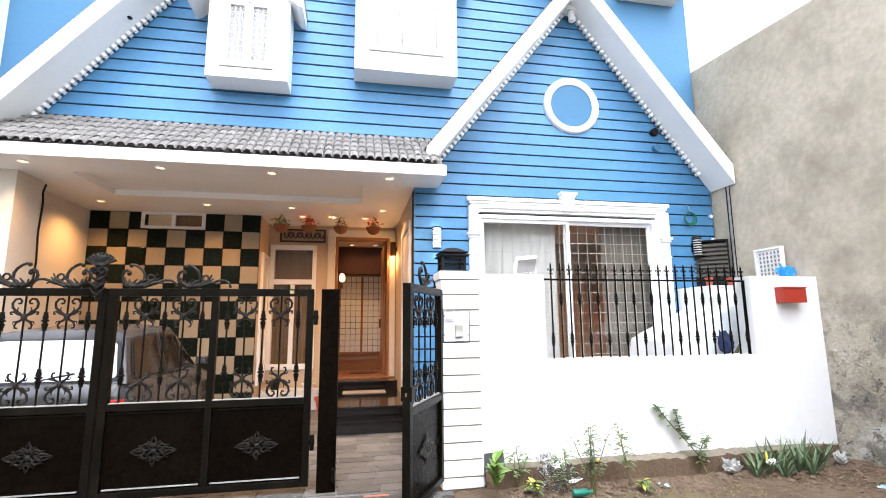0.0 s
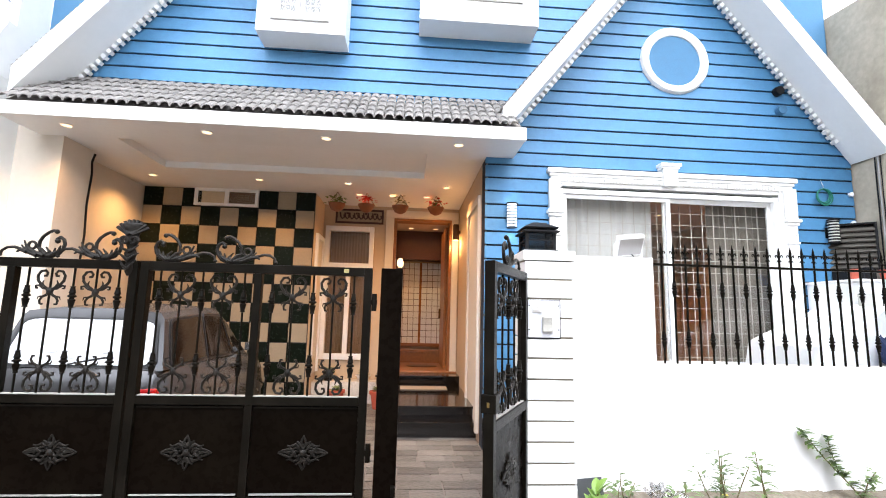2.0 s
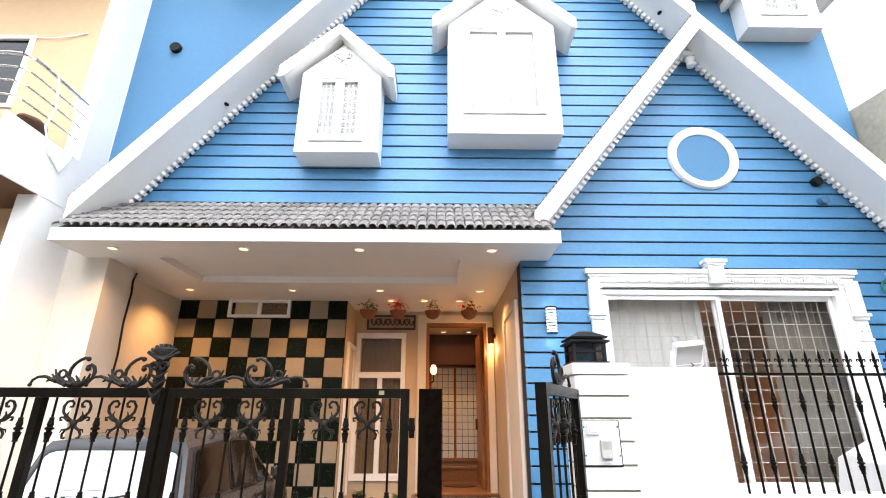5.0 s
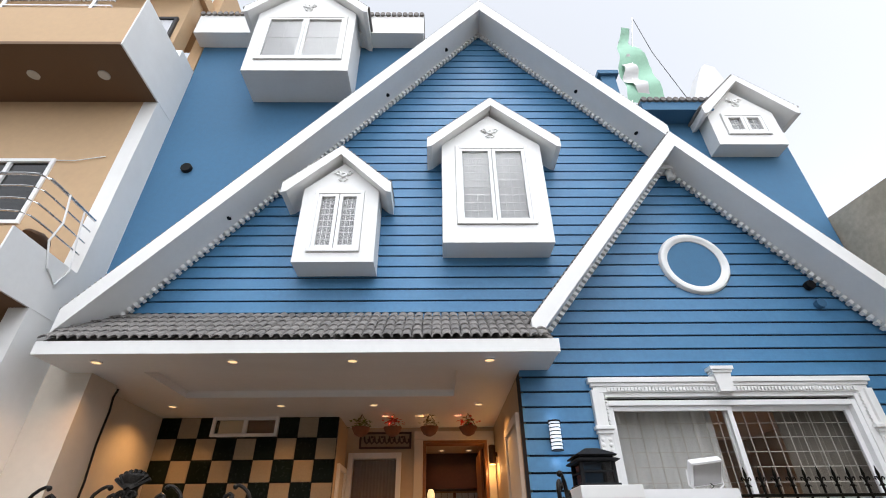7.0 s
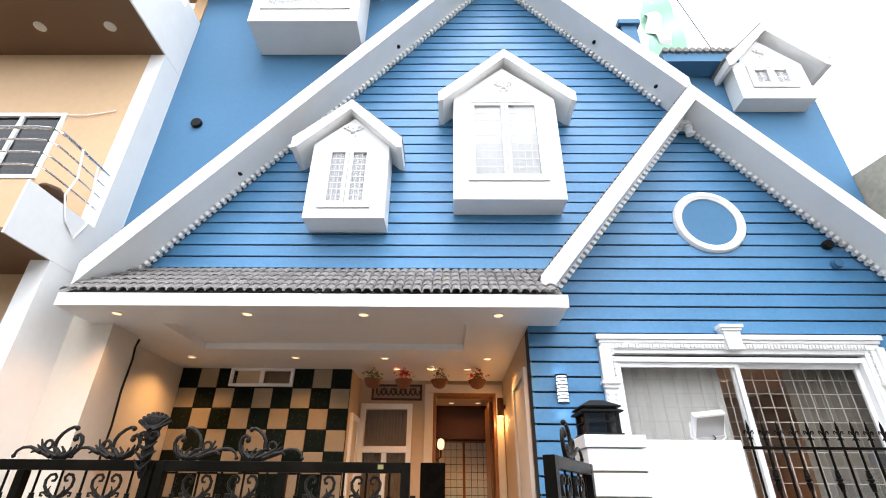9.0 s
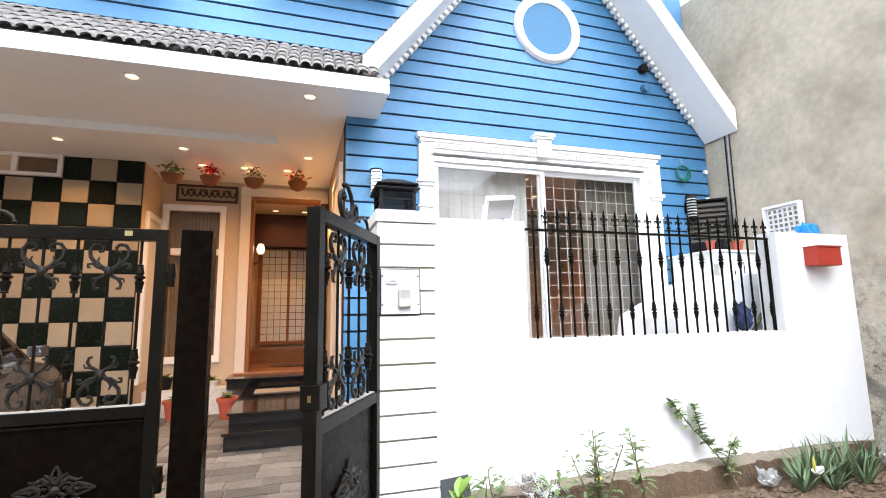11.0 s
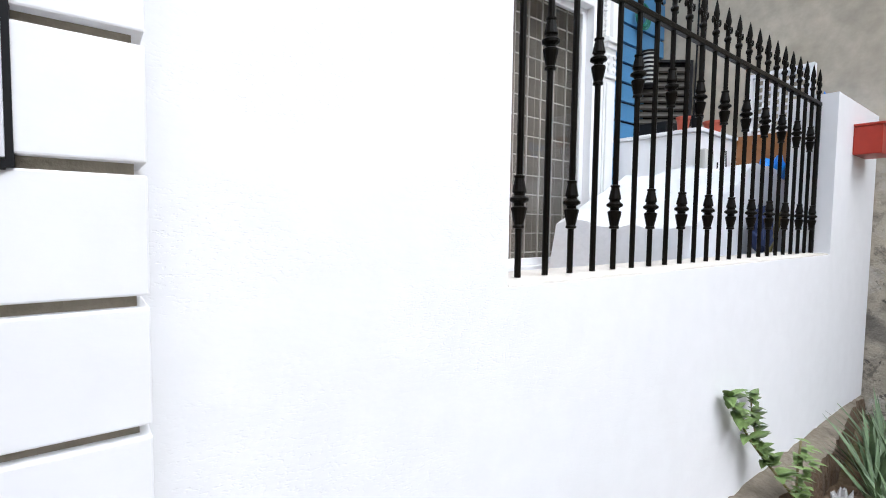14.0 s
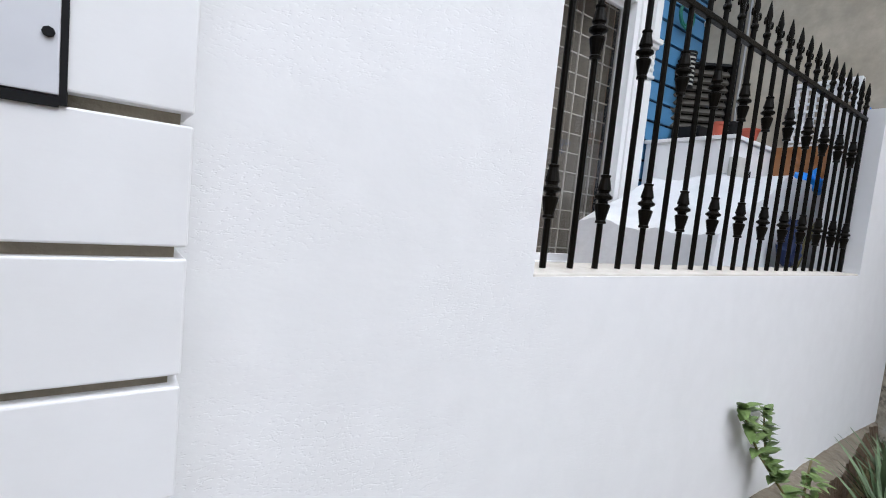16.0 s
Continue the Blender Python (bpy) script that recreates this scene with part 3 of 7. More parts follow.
for x, s in ((-3.05, 0), (-1.0, 0), (2.2, 0), (3.0, 0), (0.0, 0)):
    z = mz_line(x) - 0.30
    bm = lathe(bmesh.new(), [(0.035, 0), (0.04, -0.012), (0.02, -0.02)], (x, VERGE + 0.3, z), 10)
    part("eave_spot", bm, BLACK_PLASTIC, roof_m)

# round blind window in the right gable
rw = thing("round_window", (3.33, FACADE - 0.02, 4.6), "round blind window with a moulded white surround", "window", kind="structure")
bm = bmesh.new()
prof = [(0.345, 0.03), (0.36, -0.02), (0.385, -0.03), (0.40, -0.045), (0.425, -0.05), (0.45, -0.045), (0.47, -0.02), (0.475, 0.03)]
rings = [[bm.verts.new((3.33 + r * math.cos(2 * math.pi * q / 48), FACADE - 0.025 + h, 5.08 + r * math.sin(2 * math.pi * q / 48))) for q in range(48)] for r, h in prof]
for a, b in zip(rings, rings[1:]):
    for q in range(48):
        bm.faces.new((a[q], a[(q + 1) % 48], b[(q + 1) % 48], b[q]))
part("surround", bm, WHITE, rw, smooth=True)
part("blind_panel", lathe(bmesh.new(), [(0.36, FACADE - 0.03), (0.36, FACADE - 0.005)], (3.33, 0, 5.08), 48, "y"), BLUE_STUCCO, rw)


def again(ob, dx=0.0, dy=0.0, dz=0.0, scale=None):
    """The same part once more, on the same mesh, moved."""
    c = ob.copy()
    scene.collection.objects.link(c)
    c.location = ob.location + Vector((dx, dy, dz))
    ORIGIN[c.name] = ORIGIN[ob.name]
    if scale:
        c.scale = scale
    return c


# ---- dormers ----
def window_unit(owner, x0, x1, z0, z1, y, lattice=(3, 7), pane=GLASS, stile=0.055):
    """A white two-sash casement with lattice bars behind its panes."""
    w = 0.05
    part("window_frame", boxes((x0, x0 + w, y - 0.03, y + 0.05, z0, z1), (x1 - w, x1, y - 0.03, y + 0.05, z0, z1), (x0 + w, x1 - w, y - 0.03, y + 0.05, z0, z0 + w), (x0 + w, x1 - w, y - 0.03, y + 0.05, z1 - w, z1), bevel=0.006), PVC, owner)
    for r in ((x0 - 0.007, x0, y - 0.004, y + 0.01, z0 - 0.007, z1 + 0.007), (x1, x1 + 0.007, y - 0.004, y + 0.01, z0 - 0.007, z1 + 0.007), (x0, x1, y - 0.004, y + 0.01, z0 - 0.007, z0), (x0, x1, y - 0.004, y + 0.01, z1, z1 + 0.007)):
        part("shadow_joint", boxes(r), ALU_GREY, owner)
    xm = (x0 + x1) / 2
    for a, b in ((x0 + w, xm - 0.004), (xm + 0.004, x1 - w)):
        c, d, s = z0 + w, z1 - w, stile
        sash = part("sash", boxes((a, a + s, y - 0.02, y + 0.03, c, d), (b - s, b, y - 0.02, y + 0.03, c, d), (a + s, b - s, y - 0.02, y + 0.03, c, c + s), (a + s, b - s, y - 0.02, y + 0.03, d - s, d), bevel=0.005), PVC, owner)
        part("pane", boxes((a + s, b - s, y + 0.004, y + 0.009, c + s, d - s)), pane, sash)
        bm = bmesh.new()
        for i in range(1, lattice[0]):
            x = a + s + (b - a - 2 * s) * i / lattice[0]
            box(bm, x - 0.0035, x + 0.0035, y - 0.002, y + 0.0035, c + s, d - s)
        for i in range(1, lattice[1]):
            z = c + s + (d - c - 2 * s) * i / lattice[1]
            box(bm, a + s, b - s, y - 0.002, y + 0.0035, z - 0.0035, z + 0.0035)
        part("lattice", bm, PVC, sash)
    # black strip stands for the shade in the slit between the sashes
    part("gap_shade", boxes((xm - 0.004, xm + 0.004, y - 0.01, y, z0 + w, z1 - w)), BLACK_PLASTIC, owner)


def dormer(x0, x1, zb, ze, xa, za, hx, y0, y1, win, lattice, label, curtain=CURTAIN):
    d = thing("dormer", ((x0 + x1) / 2, y0, zb), label, "dormer window", "dormers of the house front", kind="structure")
    wx0, wx1, wz0, wz1 = win
    k = (za - ze) / hx
    cx = (x0 + x1) / 2
    top = min(za - 0.16, ze + 0.02 + k * (cx - x0) * 0.92)
    bm = boxes((x0, wx0, y0, y0 + 0.1, zb, ze), (wx1, x1, y0, y0 + 0.1, zb, ze), (wx0, wx1, y0, y0 + 0.1, zb, wz0), (wx0, wx1, y0, y0 + 0.1, wz1, ze),
               (x0, x0 + 0.08, y0 + 0.1, y1, zb, ze), (x1 - 0.08, x1, y0 + 0.1, y1, zb, ze), (x0 + 0.08, x1 - 0.08, y0 + 0.1, y1, zb, zb + 0.08))
    prism(bm, [(x0, ze), (x1, ze), (cx, top)], y0, y0 + 0.1)
    part("box_body", bm, WHITE, d)
    part("curtain", boxes((wx0 + 0.05, wx1 - 0.05, y0 + 0.032, y0 + 0.038, wz0 + 0.05, wz1 - 0.05)), curtain, d)
    for s in (-1, 1):
        bm = bmesh.new()
        ex = xa + s * hx
        prism(bm, [(xa, za), (ex, ze), (ex, ze - 0.17), (ex - s * 0.07, ze - 0.15), (xa, za - 0.17)], y0 - 0.14, y1)
        part("roof_slope", bm, WHITE, d)
        bm = bmesh.new()
        L = math.hypot(hx, za - ze)
        q = 0.03
        while q < L + 0.02:
            lathe(bm, [(0.026, y0 - 0.135), (0.032, y0 + 0.1), (0.03, y1)], (xa + s * hx * q / L, 0, za + 0.002 - (za - ze) * q / L), 7, "y")
            q += 0.075
        tagged(part("tile_edge", bm, TILE_GREY, d), kind="stuff")
    # plaster medallion
    mz = wz1 + 0.30 if za - wz1 > 0.65 else wz1 + 0.22
    bm = bmesh.new()
    lathe(bm, [(0.055, y0 - 0.02), (0.045, y0 - 0.035), (0.02, y0 - 0.04), (0.02, y0)], (cx, 0, mz), 12, "y")
    for s in (-1, 1):
        tube(bm, spiral(cx + s * 0.08, mz + 0.03, 0.045, 0.012, 90 - s * 90, s * 1.1, y0 - 0.015), 0.014, 5)
        tube(bm, [(cx + s * 0.03, y0 - 0.012, mz - 0.05), (cx + s * 0.06, y0 - 0.014, mz - 0.085), (cx + s * 0.02, y0 - 0.012, mz - 0.11)], 0.014, 5)
    part("medallion", bm, WHITE, d, smooth=True)
    window_unit(d, wx0, wx1, wz0, wz1, y0 + 0.0, lattice, stile=0.05 if wx1 - wx0 > 0.6 else 0.025)
    return d


dormer(-2.04, -0.99, 4.92, 6.12, -1.56, 6.83, 0.75, 6.13, 6.55, (-1.87, -1.19, 5.07, 6.07), (3, 8), "small white box dormer with a casement window and tiled gablet")
dormer(-0.10, 1.38, 5.21, 6.98, 0.67, 7.88, 0.99, 6.13, 6.55, (0.10, 1.18, 5.50, 6.94), (4, 9), "large white box dormer with a casement window and tiled gablet")
dormer(-3.44, -1.66, 8.57, 10.22, -2.55, 11.35, 1.12, 6.0, 6.66, (-3.29, -1.80, 8.86, 10.12), (2, 2), "white box dormer on the upper storey wall", CURTAIN)
dormer(4.36, 5.48, 7.24, 7.98, 5.02, 8.80, 0.80, 6.37, 6.66, (4.58, 5.29, 7.46, 7.94), (2, 2), "little white box dormer on the upper storey wall", CURTAIN)

# tiled strips at the top of the upper storey
for x0, x1, z0, z1, m in ((-4.80, -0.42, 10.16, 10.72, WHITE), (3.3, 4.5, 8.02, 8.22, BLUE_STUCCO)):
    ev = thing("parapet_eave", ((x0 + x1) / 2, 6.3, z0), "tiled eave strip along the top of the upper wall", "eave", kind="structure")
    part("fascia", boxes((x0, x1, 6.34, 6.66, z0, z1)), m, ev)
    bm = bmesh.new()
    x = x0 + 0.05
    while x < x1:
        lathe(bm, [(0.05, 6.30), (0.055, 6.5), (0.05, 6.9)], (x, 0, z1 + 0.03), 7, "y")
        x += 0.11
    tagged(part("tile_edge", bm, TILE_GREY, ev), kind="stuff")
vent = thing("wall_vent", (-4.16, 6.66, 6.9), "round dark vent hole in the blue wall", "vent")
part("vent_pipe", lathe(bmesh.new(), [(0.075, 6.60), (0.085, 6.61), (0.085, 6.67)], (-4.16, 0, 6.98), 18, "y"), BLACK_PLASTIC, vent)
ch = thing("chimney", (3.55, 7.6, 8.2), "blue chimney with a flat cap", "chimney", kind="structure")
part("shaft", boxes((3.33, 3.63, 7.4, 7.8, 6.9, 10.3)), BLUE_STUCCO, ch)
part("cap", boxes((3.26, 3.70, 7.33, 7.87, 10.3, 10.42), bevel=0.01), BLUE_STUCCO, ch)

# ---- porch roof, fascia and ceiling ----
pr = thing("porch_roof", (-1.7, 5.8, 3.8), "lean-to porch roof of grey barrel tiles", "roof", kind="structure")
bm = bmesh.new()
prism(bm, [(5.84, 3.752), (6.53, 4.31), (6.53, 3.74), (5.84, 3.74)], -4.45, 1.10, "x")
part("roof_deck", bm, GROUT, pr)
bm = bmesh.new()
cols, rowsn = 51, 5
arc = [radians(a) for a in range(-10, 191, 25)]
y0, z0, y1, z1 = 0.0, 0.0, 0.178, 0.128
for k, (yy, zz, r) in enumerate(((y0, z0, 0.055), (y1, z1, 0.048))):
    for rr in (r, r - 0.012):
        for a in arc:
            bm.verts.new((rr * math.cos(a), yy, zz + 0.72 * rr * math.sin(a)))
bm.verts.ensure_lookup_table()
n = len(arc)
for i in range(n - 1):
    for a, b in ((0, 2 * n), (n, 3 * n)):
        bm.faces.new((bm.verts[a + i], bm.verts[a + i + 1], bm.verts[b + i + 1], bm.verts[b + i]))
    bm.faces.new((bm.verts[i], bm.verts[i + 1], bm.verts[n + i + 1], bm.verts[n + i]))
tile_mesh = None
for c in range(cols):
    for r in range(rowsn):
        if tile_mesh is None:
            ob = link_mesh("roof_tile", bm, TILE_GREY, Vector((0, 0, 0)), pr, True)
            tile_mesh = ob
        else:
            ob = tile_mesh.copy()
            scene.collection.objects.link(ob)
        ob.location = Vector((-4.40 + 0.108 * c + random.uniform(-0.004, 0.004), 5.775 + 0.140 * r, 3.768 + 0.117 * r + random.uniform(-0.003, 0.003))) - ORIGIN[pr.name]
part("fascia", boxes((-4.47, 1.14, 5.80, 5.86, 3.595, 3.745), (0.79, 1.14, 5.86, 6.47, 3.61, 3.745), bevel=0.005), WHITE, pr)

ceil = bmesh.new()
X0, X1, Y0, Y1 = -3.60, 0.05, 6.42, 7.52
for r in ((PX0, X0, 5.86, 9.6), (X1, PX1, 5.86, 9.6), (X0, X1, 5.86, Y0), (X0, X1, Y1, 9.6)):
    box(ceil, *r, SOFFIT, SOFFIT + 0.12)
box(ceil, X0 - 0.02, X1 + 0.02, Y0 - 0.02, Y1 + 0.02, SOFFIT + 0.09, SOFFIT + 0.14)
setting("ceiling", ceil, WHITE, "white porch ceiling with a recessed tray", "ceiling")

# ---- porch walls ----
bm = boxes((-4.72, PX0, 6.42, 9.6, 0, 3.7), (-4.47, -4.20, 6.42, 6.92, 0, 3.6))
setting("wall_porch_west", bm, CREAM_WALL, "cream porch side wall with a projecting pier", "wall")
bm = boxes((PX1 + 0.004, PX1 + 0.03, 6.50, 9.6, 0, 3.6))
setting("wall_porch_east", bm, BEIGE, "beige porch side wall", "wall")
bm = boxes((-4.72, -1.71, 8.68, 8.9, 0, 3.7), (-1.93, -1.71, 8.9, 9.6, 0, 3.7))
setting("wall_porch_return", bm, BEIGE, "beige wall behind the tiles", "wall")
DX0, DX1, DZ0, DZ1 = -0.42, 0.66, 0.61, 3.39
bm = boxes((-1.71, -1.64, 9.48, 9.7, 0, 3.7), (-1.64, -0.80, 9.48, 9.7, 0, 0.81), (-1.64, -0.80, 9.48, 9.7, 3.19, 3.7), (-0.80, DX0, 9.48, 9.7, 0, 3.7), (DX1, 0.95, 9.48, 9.7, 0, 3.7), (DX0, DX1, 9.48, 9.7, DZ1, 3.7), (DX0, DX1, 9.48, 9.7, 0, DZ0 - 0.02))
setting("wall_porch_back", bm, BEIGE, "beige entrance wall with door and window openings", "wall")
# crack and cable on the west wall
cable = thing("cable", (-4.19, 6.93, 2.0), "black cable hanging down the porch wall", "cable")
part("wire", tube(bmesh.new(), [(-4.18, 6.95, 3.56), (-4.20, 6.94, 3.45), (-4.19, 6.95, 3.3), (-4.2, 6.94, 2.9), (-4.185, 6.95, 2.5), (-4.2, 6.945, 2.1)], 0.014, 6), BLACK_PLASTIC, cable)
# chequered wall: glazed tiles one by one
chk = setting("wall_tiles", boxes((-4.47, -1.72, 8.655, 8.68, FLOOR, 3.6)), BLACK_PLASTIC, "chequerboard wall of black and cream glazed tiles", "tiled wall")
tw, th = 2.75 / 9, 0.309
VX0, VX1, VZ0, VZ1 = -3.66, -2.64, 3.31, 3.62
tmesh = {}
for i in range(9):
    for j in range(12):
        x0, z1 = -4.47 + i * tw, 3.60 - j * th
        if z1 - th < 0.0:
            continue
        if j == 0 and i in (3, 4, 5):
            continue
        m = TILE_BLACK if (i + j) % 2 == 0 else TILE_CREAM
        if m.name not in tmesh:
            ob = part("tile", boxes((0.006, tw - 0.006, 8.638, 8.656, -th + 0.006, -0.006), bevel=0.006), m, chk)
            tmesh[m.name] = ob
        else:
            ob = again(tmesh[m.name])
        ob.location = (x0, 0, z1)
# slit window above the tiles
sw = thing("window_slit", (-3.1, 8.64, 3.31), "white framed slit window, its warm light painted on the board behind", "window", kind="structure")
part("window_frame", boxes((VX0, VX0 + 0.05, 8.60, 8.66, VZ0, 3.6), (VX1 - 0.05, VX1, 8.60, 8.66, VZ0, 3.6), (VX0 + 0.05, VX1 - 0.05, 8.60, 8.66, VZ0, VZ0 + 0.045), (VX0 + 0.05, VX1 - 0.05, 8.60, 8.66, 3.555, 3.6), (-3.18, -3.12, 8.60, 8.66, VZ0 + 0.045, 3.555), bevel=0.005), PVC, sw)
for a, b in ((VX0 + 0.05, -3.18), (-3.12, VX1 - 0.05)):
    part("pane", boxes((a, b, 8.63, 8.635, VZ0 + 0.045, 3.555)), GLASS, sw)
# cream board: the warm light in the left pane, put into its colour
part("blind", boxes((VX0 + 0.05, -3.18, 8.648, 8.653, VZ0 + 0.045, 3.555)), mat("warm_light_cream", (0.68, 0.56, 0.38), rough=0.6, var=0.05), sw)
# brown board: the right pane's reflection, painted as a flat tone
part("reflection_board", boxes((-3.12, VX1 - 0.05, 8.648, 8.653, VZ0 + 0.045, 3.555)), BROWN, sw)

# entrance window
ew = thing("window_entrance", (-1.22, 9.45, 0.81), "white framed entrance window with top light", "window", kind="structure")
part("window_frame", boxes((-1.66, -1.58, 9.43, 9.55, 0.80, 3.20), (-0.86, -0.78, 9.43, 9.55, 0.80, 3.20), (-1.58, -0.86, 9.43, 9.55, 3.11, 3.20), (-1.58, -0.86, 9.43, 9.55, 0.80, 0.90), (-1.58, -0.86, 9.43, 9.55, 2.42, 2.52), (-1.26, -1.18, 9.43, 9.53, 0.90, 2.42), bevel=0.008), PVC, ew)
for a, b, c, d in ((-1.58, -0.86, 2.52, 3.11), (-1.58, -1.26, 0.9, 2.42), (-1.18, -0.86, 0.9, 2.42)):
    part("pane", boxes((a, b, 9.485, 9.49, c, d)), GLASS, ew)
bm = bmesh.new()
for i in range(28):
    x = -1.58 + 0.72 * i / 27
    lathe(bm, [(0.022, 0.9), (0.02, 3.11)], (x, 9.56 + 0.012 * (i % 2), 0), 6)
part("curtain", bm, LINING, ew)
# trimmed doorway in the return wall
part_door = thing("door_1", (-1.70, 9.1, FLOOR + 0.5), "white framed side door in the porch corner", "door", kind="structure")
part("door_frame", boxes((-1.708, -1.66, 8.80, 8.88, 0.6, 2.95), (-1.708, -1.66, 9.36, 9.44, 0.6, 2.95), (-1.708, -1.66, 8.88, 9.36, 2.87, 2.95), bevel=0.006), PVC, part_door)
part("door_leaf", boxes((-1.707, -1.69, 8.88, 9.36, 0.6, 2.87)), CREAM_WALL, part_door)
# main doorway
dr = thing("door_2", (0.12, 9.45, 0.6), "tall entrance doorway with a broad cream surround", "door", kind="structure")
part("door_frame", boxes((-0.57, DX0, 9.42, 9.70, 0.61, 3.39), (DX1, 0.78, 9.42, 9.70, 0.61, 3.39), (-0.57, 0.78, 9.42, 9.70, 3.39, 3.53), bevel=0.012), CREAM_WALL, dr)
part("inner_frame", boxes((DX0, DX0 + 0.05, 9.46, 9.72, 0.61, 3.34), (DX1 - 0.05, DX1, 9.46, 9.72, 0.61, 3.34), (DX0, DX1, 9.46, 9.72, 3.34, 3.388), bevel=0.008), WOOD, dr)
part("threshold", boxes((-0.57, 0.78, 9.35, 9.72, 0.60, 0.63), bevel=0.006), WOOD, dr)
leafd = part("door_leaf", boxes((0.56, 0.61, 9.73, 10.75, 0.64, 3.3), bevel=0.01), WOOD, dr)
part("door_handle", boxes((0.52, 0.56, 10.55, 10.58, 1.55, 1.75), bevel=0.008), BRONZE, leafd)
# door trim in the east wall
ed = thing("door_3", (PX1, 7.3, 0.44), "white framed side door in the beige porch wall", "door", kind="structure")
part("door_frame", boxes((0.745, 0.79, 6.78, 6.88, 0.2, 3.2), (0.745, 0.79, 7.78, 7.88, 0.2, 3.2), (0.745, 0.79, 6.88, 7.78, 3.1, 3.2), bevel=0.006), CREAM_WALL, ed)
part("door_leaf", boxes((0.772, 0.79, 6.88, 7.78, 0.2, 3.1)), CREAM_WALL, ed)
# calligraphy board
sg = thing("calligraphy_board", (-1.05, 9.46, 3.27), "dark framed calligraphy board above the window", "sign")
part("frame", boxes((-1.50, -0.62, 9.455, 9.478, 3.26, 3.295), (-1.50, -0.62, 9.455, 9.478, 3.495, 3.53), (-1.50, -1.465, 9.455, 9.478, 3.295, 3.495), (-0.655, -0.62, 9.455, 9.478, 3.295, 3.495), bevel=0.004), INK, sg)
part("panel", boxes((-1.465, -0.655, 9.468, 9.478, 3.295, 3.495)), TILE_CREAM, sg)
bm = bmesh.new()
for i in range(9):
    x = -1.42 + 0.085 * i
    tube(bm, [(x, 9.466, 3.46), (x + 0.012, 9.465, 3.38), (x + 0.045, 9.465, 3.345), (x + 0.08, 9.465, 3.375), (x + 0.07, 9.465, 3.42)], 0.016, 5)
    if i % 2:
        box(bm, x + 0.025, x + 0.07, 9.463, 9.467, 3.43, 3.465)
part("lettering", bm, INK, sg)

# ---- hall seen through the doorway ----
setting("floor_hall", boxes((-1.7, 1.6, 9.70, 11.6, 0.5, 0.61)), WOOD, "warm polished brown hall floor", "floor")
bm = boxes((-1.75, -0.9, 9.70, 9.75, 0.61, 3.6), (0.7, 1.6, 9.72, 9.77, 0.61, 3.6), (-0.9, -0.85, 9.75, 11.6, 0.6, 3.6), (0.75, 0.8, 9.77, 11.6, 0.6, 3.6), (-1.7, 1.6, 11.35, 11.5, 0.6, 3.6))
setting("wall_hall", bm, BEIGE, "beige hall walls", "wall")
setting("ceiling_hall", boxes((-1.7, 1.6, 9.70, 11.6, 3.42, 3.6)), CREAM_WALL, "cream hall ceiling", "ceiling")
setting("beam", boxes((-0.85, 0.75, 10.95, 11.34, 2.80, 3.42)), WOOD_DARK, "dark reddish beam over the inner window", "beam")
iw = thing("window_inner", (0.15, 11.3, 1.0), "frosted inner window with dark leading", "window", kind="structure")
for a, b in ((-0.34, 0.13), (0.18, 0.66)):
    pn = part("pane", boxes((a, b, 11.30, 11.33, 1.0, 2.76)), FROST, iw)
    bm = bmesh.new()
    for i in range(1, 4):
        x = a + (b - a) * i / 4
        box(bm, x - 0.004, x + 0.004, 11.294, 11.301, 1.0, 2.76)
    for i in range(1, 13):
        z = 1.0 + 1.76 * i / 13
        box(bm, a, b, 11.294, 11.301, z - 0.004, z + 0.004)
    part("leading", bm, INK, pn)
part("window_frame", boxes((-0.42, -0.34, 11.28, 11.35, 0.95, 2.8), (0.66, 0.74, 11.28, 11.35, 0.95, 2.8), (0.13, 0.18, 11.28, 11.35, 1.0, 2.76), (-0.34, 0.66, 11.28, 11.35, 0.93, 1.0), bevel=0.006), WOOD, iw)
bench = thing("hall_bench", (0.15, 11.1, 0.61), "low wooden bench step beneath the inner window", "bench")
part("seat", boxes((-0.8, 0.74, 10.98, 11.27, 0.82, 0.88), bevel=0.01), WOOD, bench)
part("front_board", boxes((-0.8, 0.74, 11.0, 11.27, 0.612, 0.82)), WOOD, bench)
rug = thing("rug", (0.2, 10.4, 0.61), "oval reddish-brown rug on the hall floor", "rug")
bm = lathe(bmesh.new(), [(0.30, 0.612), (0.31, 0.62), (0.28, 0.624)], (0, 0, 0), 28)
bmesh.ops.scale(bm, vec=(1.0, 0.62, 1), verts=bm.verts[:])
bmesh.ops.translate(bm, vec=(0.2, 10.35, 0), verts=bm.verts[:])
part("pile", bm, WOOD_DARK, rug)

# ---- porch floor, steps and drive ----
setting("floor_porch", boxes((-4.47, PX1, 4.6, 9.48, -0.02, FLOOR - 0.012)), GROUT, "mortar bed of the porch paving", "floor")
stp = thing("entrance_steps", (0.2, 8.2, FLOOR), "black granite entrance steps with a broad landing", "steps", kind="structure")
for nm, r in (("riser", (-0.36, PX1, 6.98, 7.2, FLOOR, 0.26)), ("step", (-0.38, PX1, 6.95, 7.3, 0.26, 0.29)), ("riser", (-0.34, PX1, 7.18, 9.47, 0.29, 0.425)), ("step", (-0.36, PX1, 7.15, 9.47, 0.425, 0.45)), ("riser", (-0.60, PX1, 8.95, 9.47, 0.45, 0.58)), ("step", (-0.62, PX1, 8.92, 9.47, 0.58, 0.605))):
    part(nm, boxes(r, bevel=0.004), GRANITE, stp)
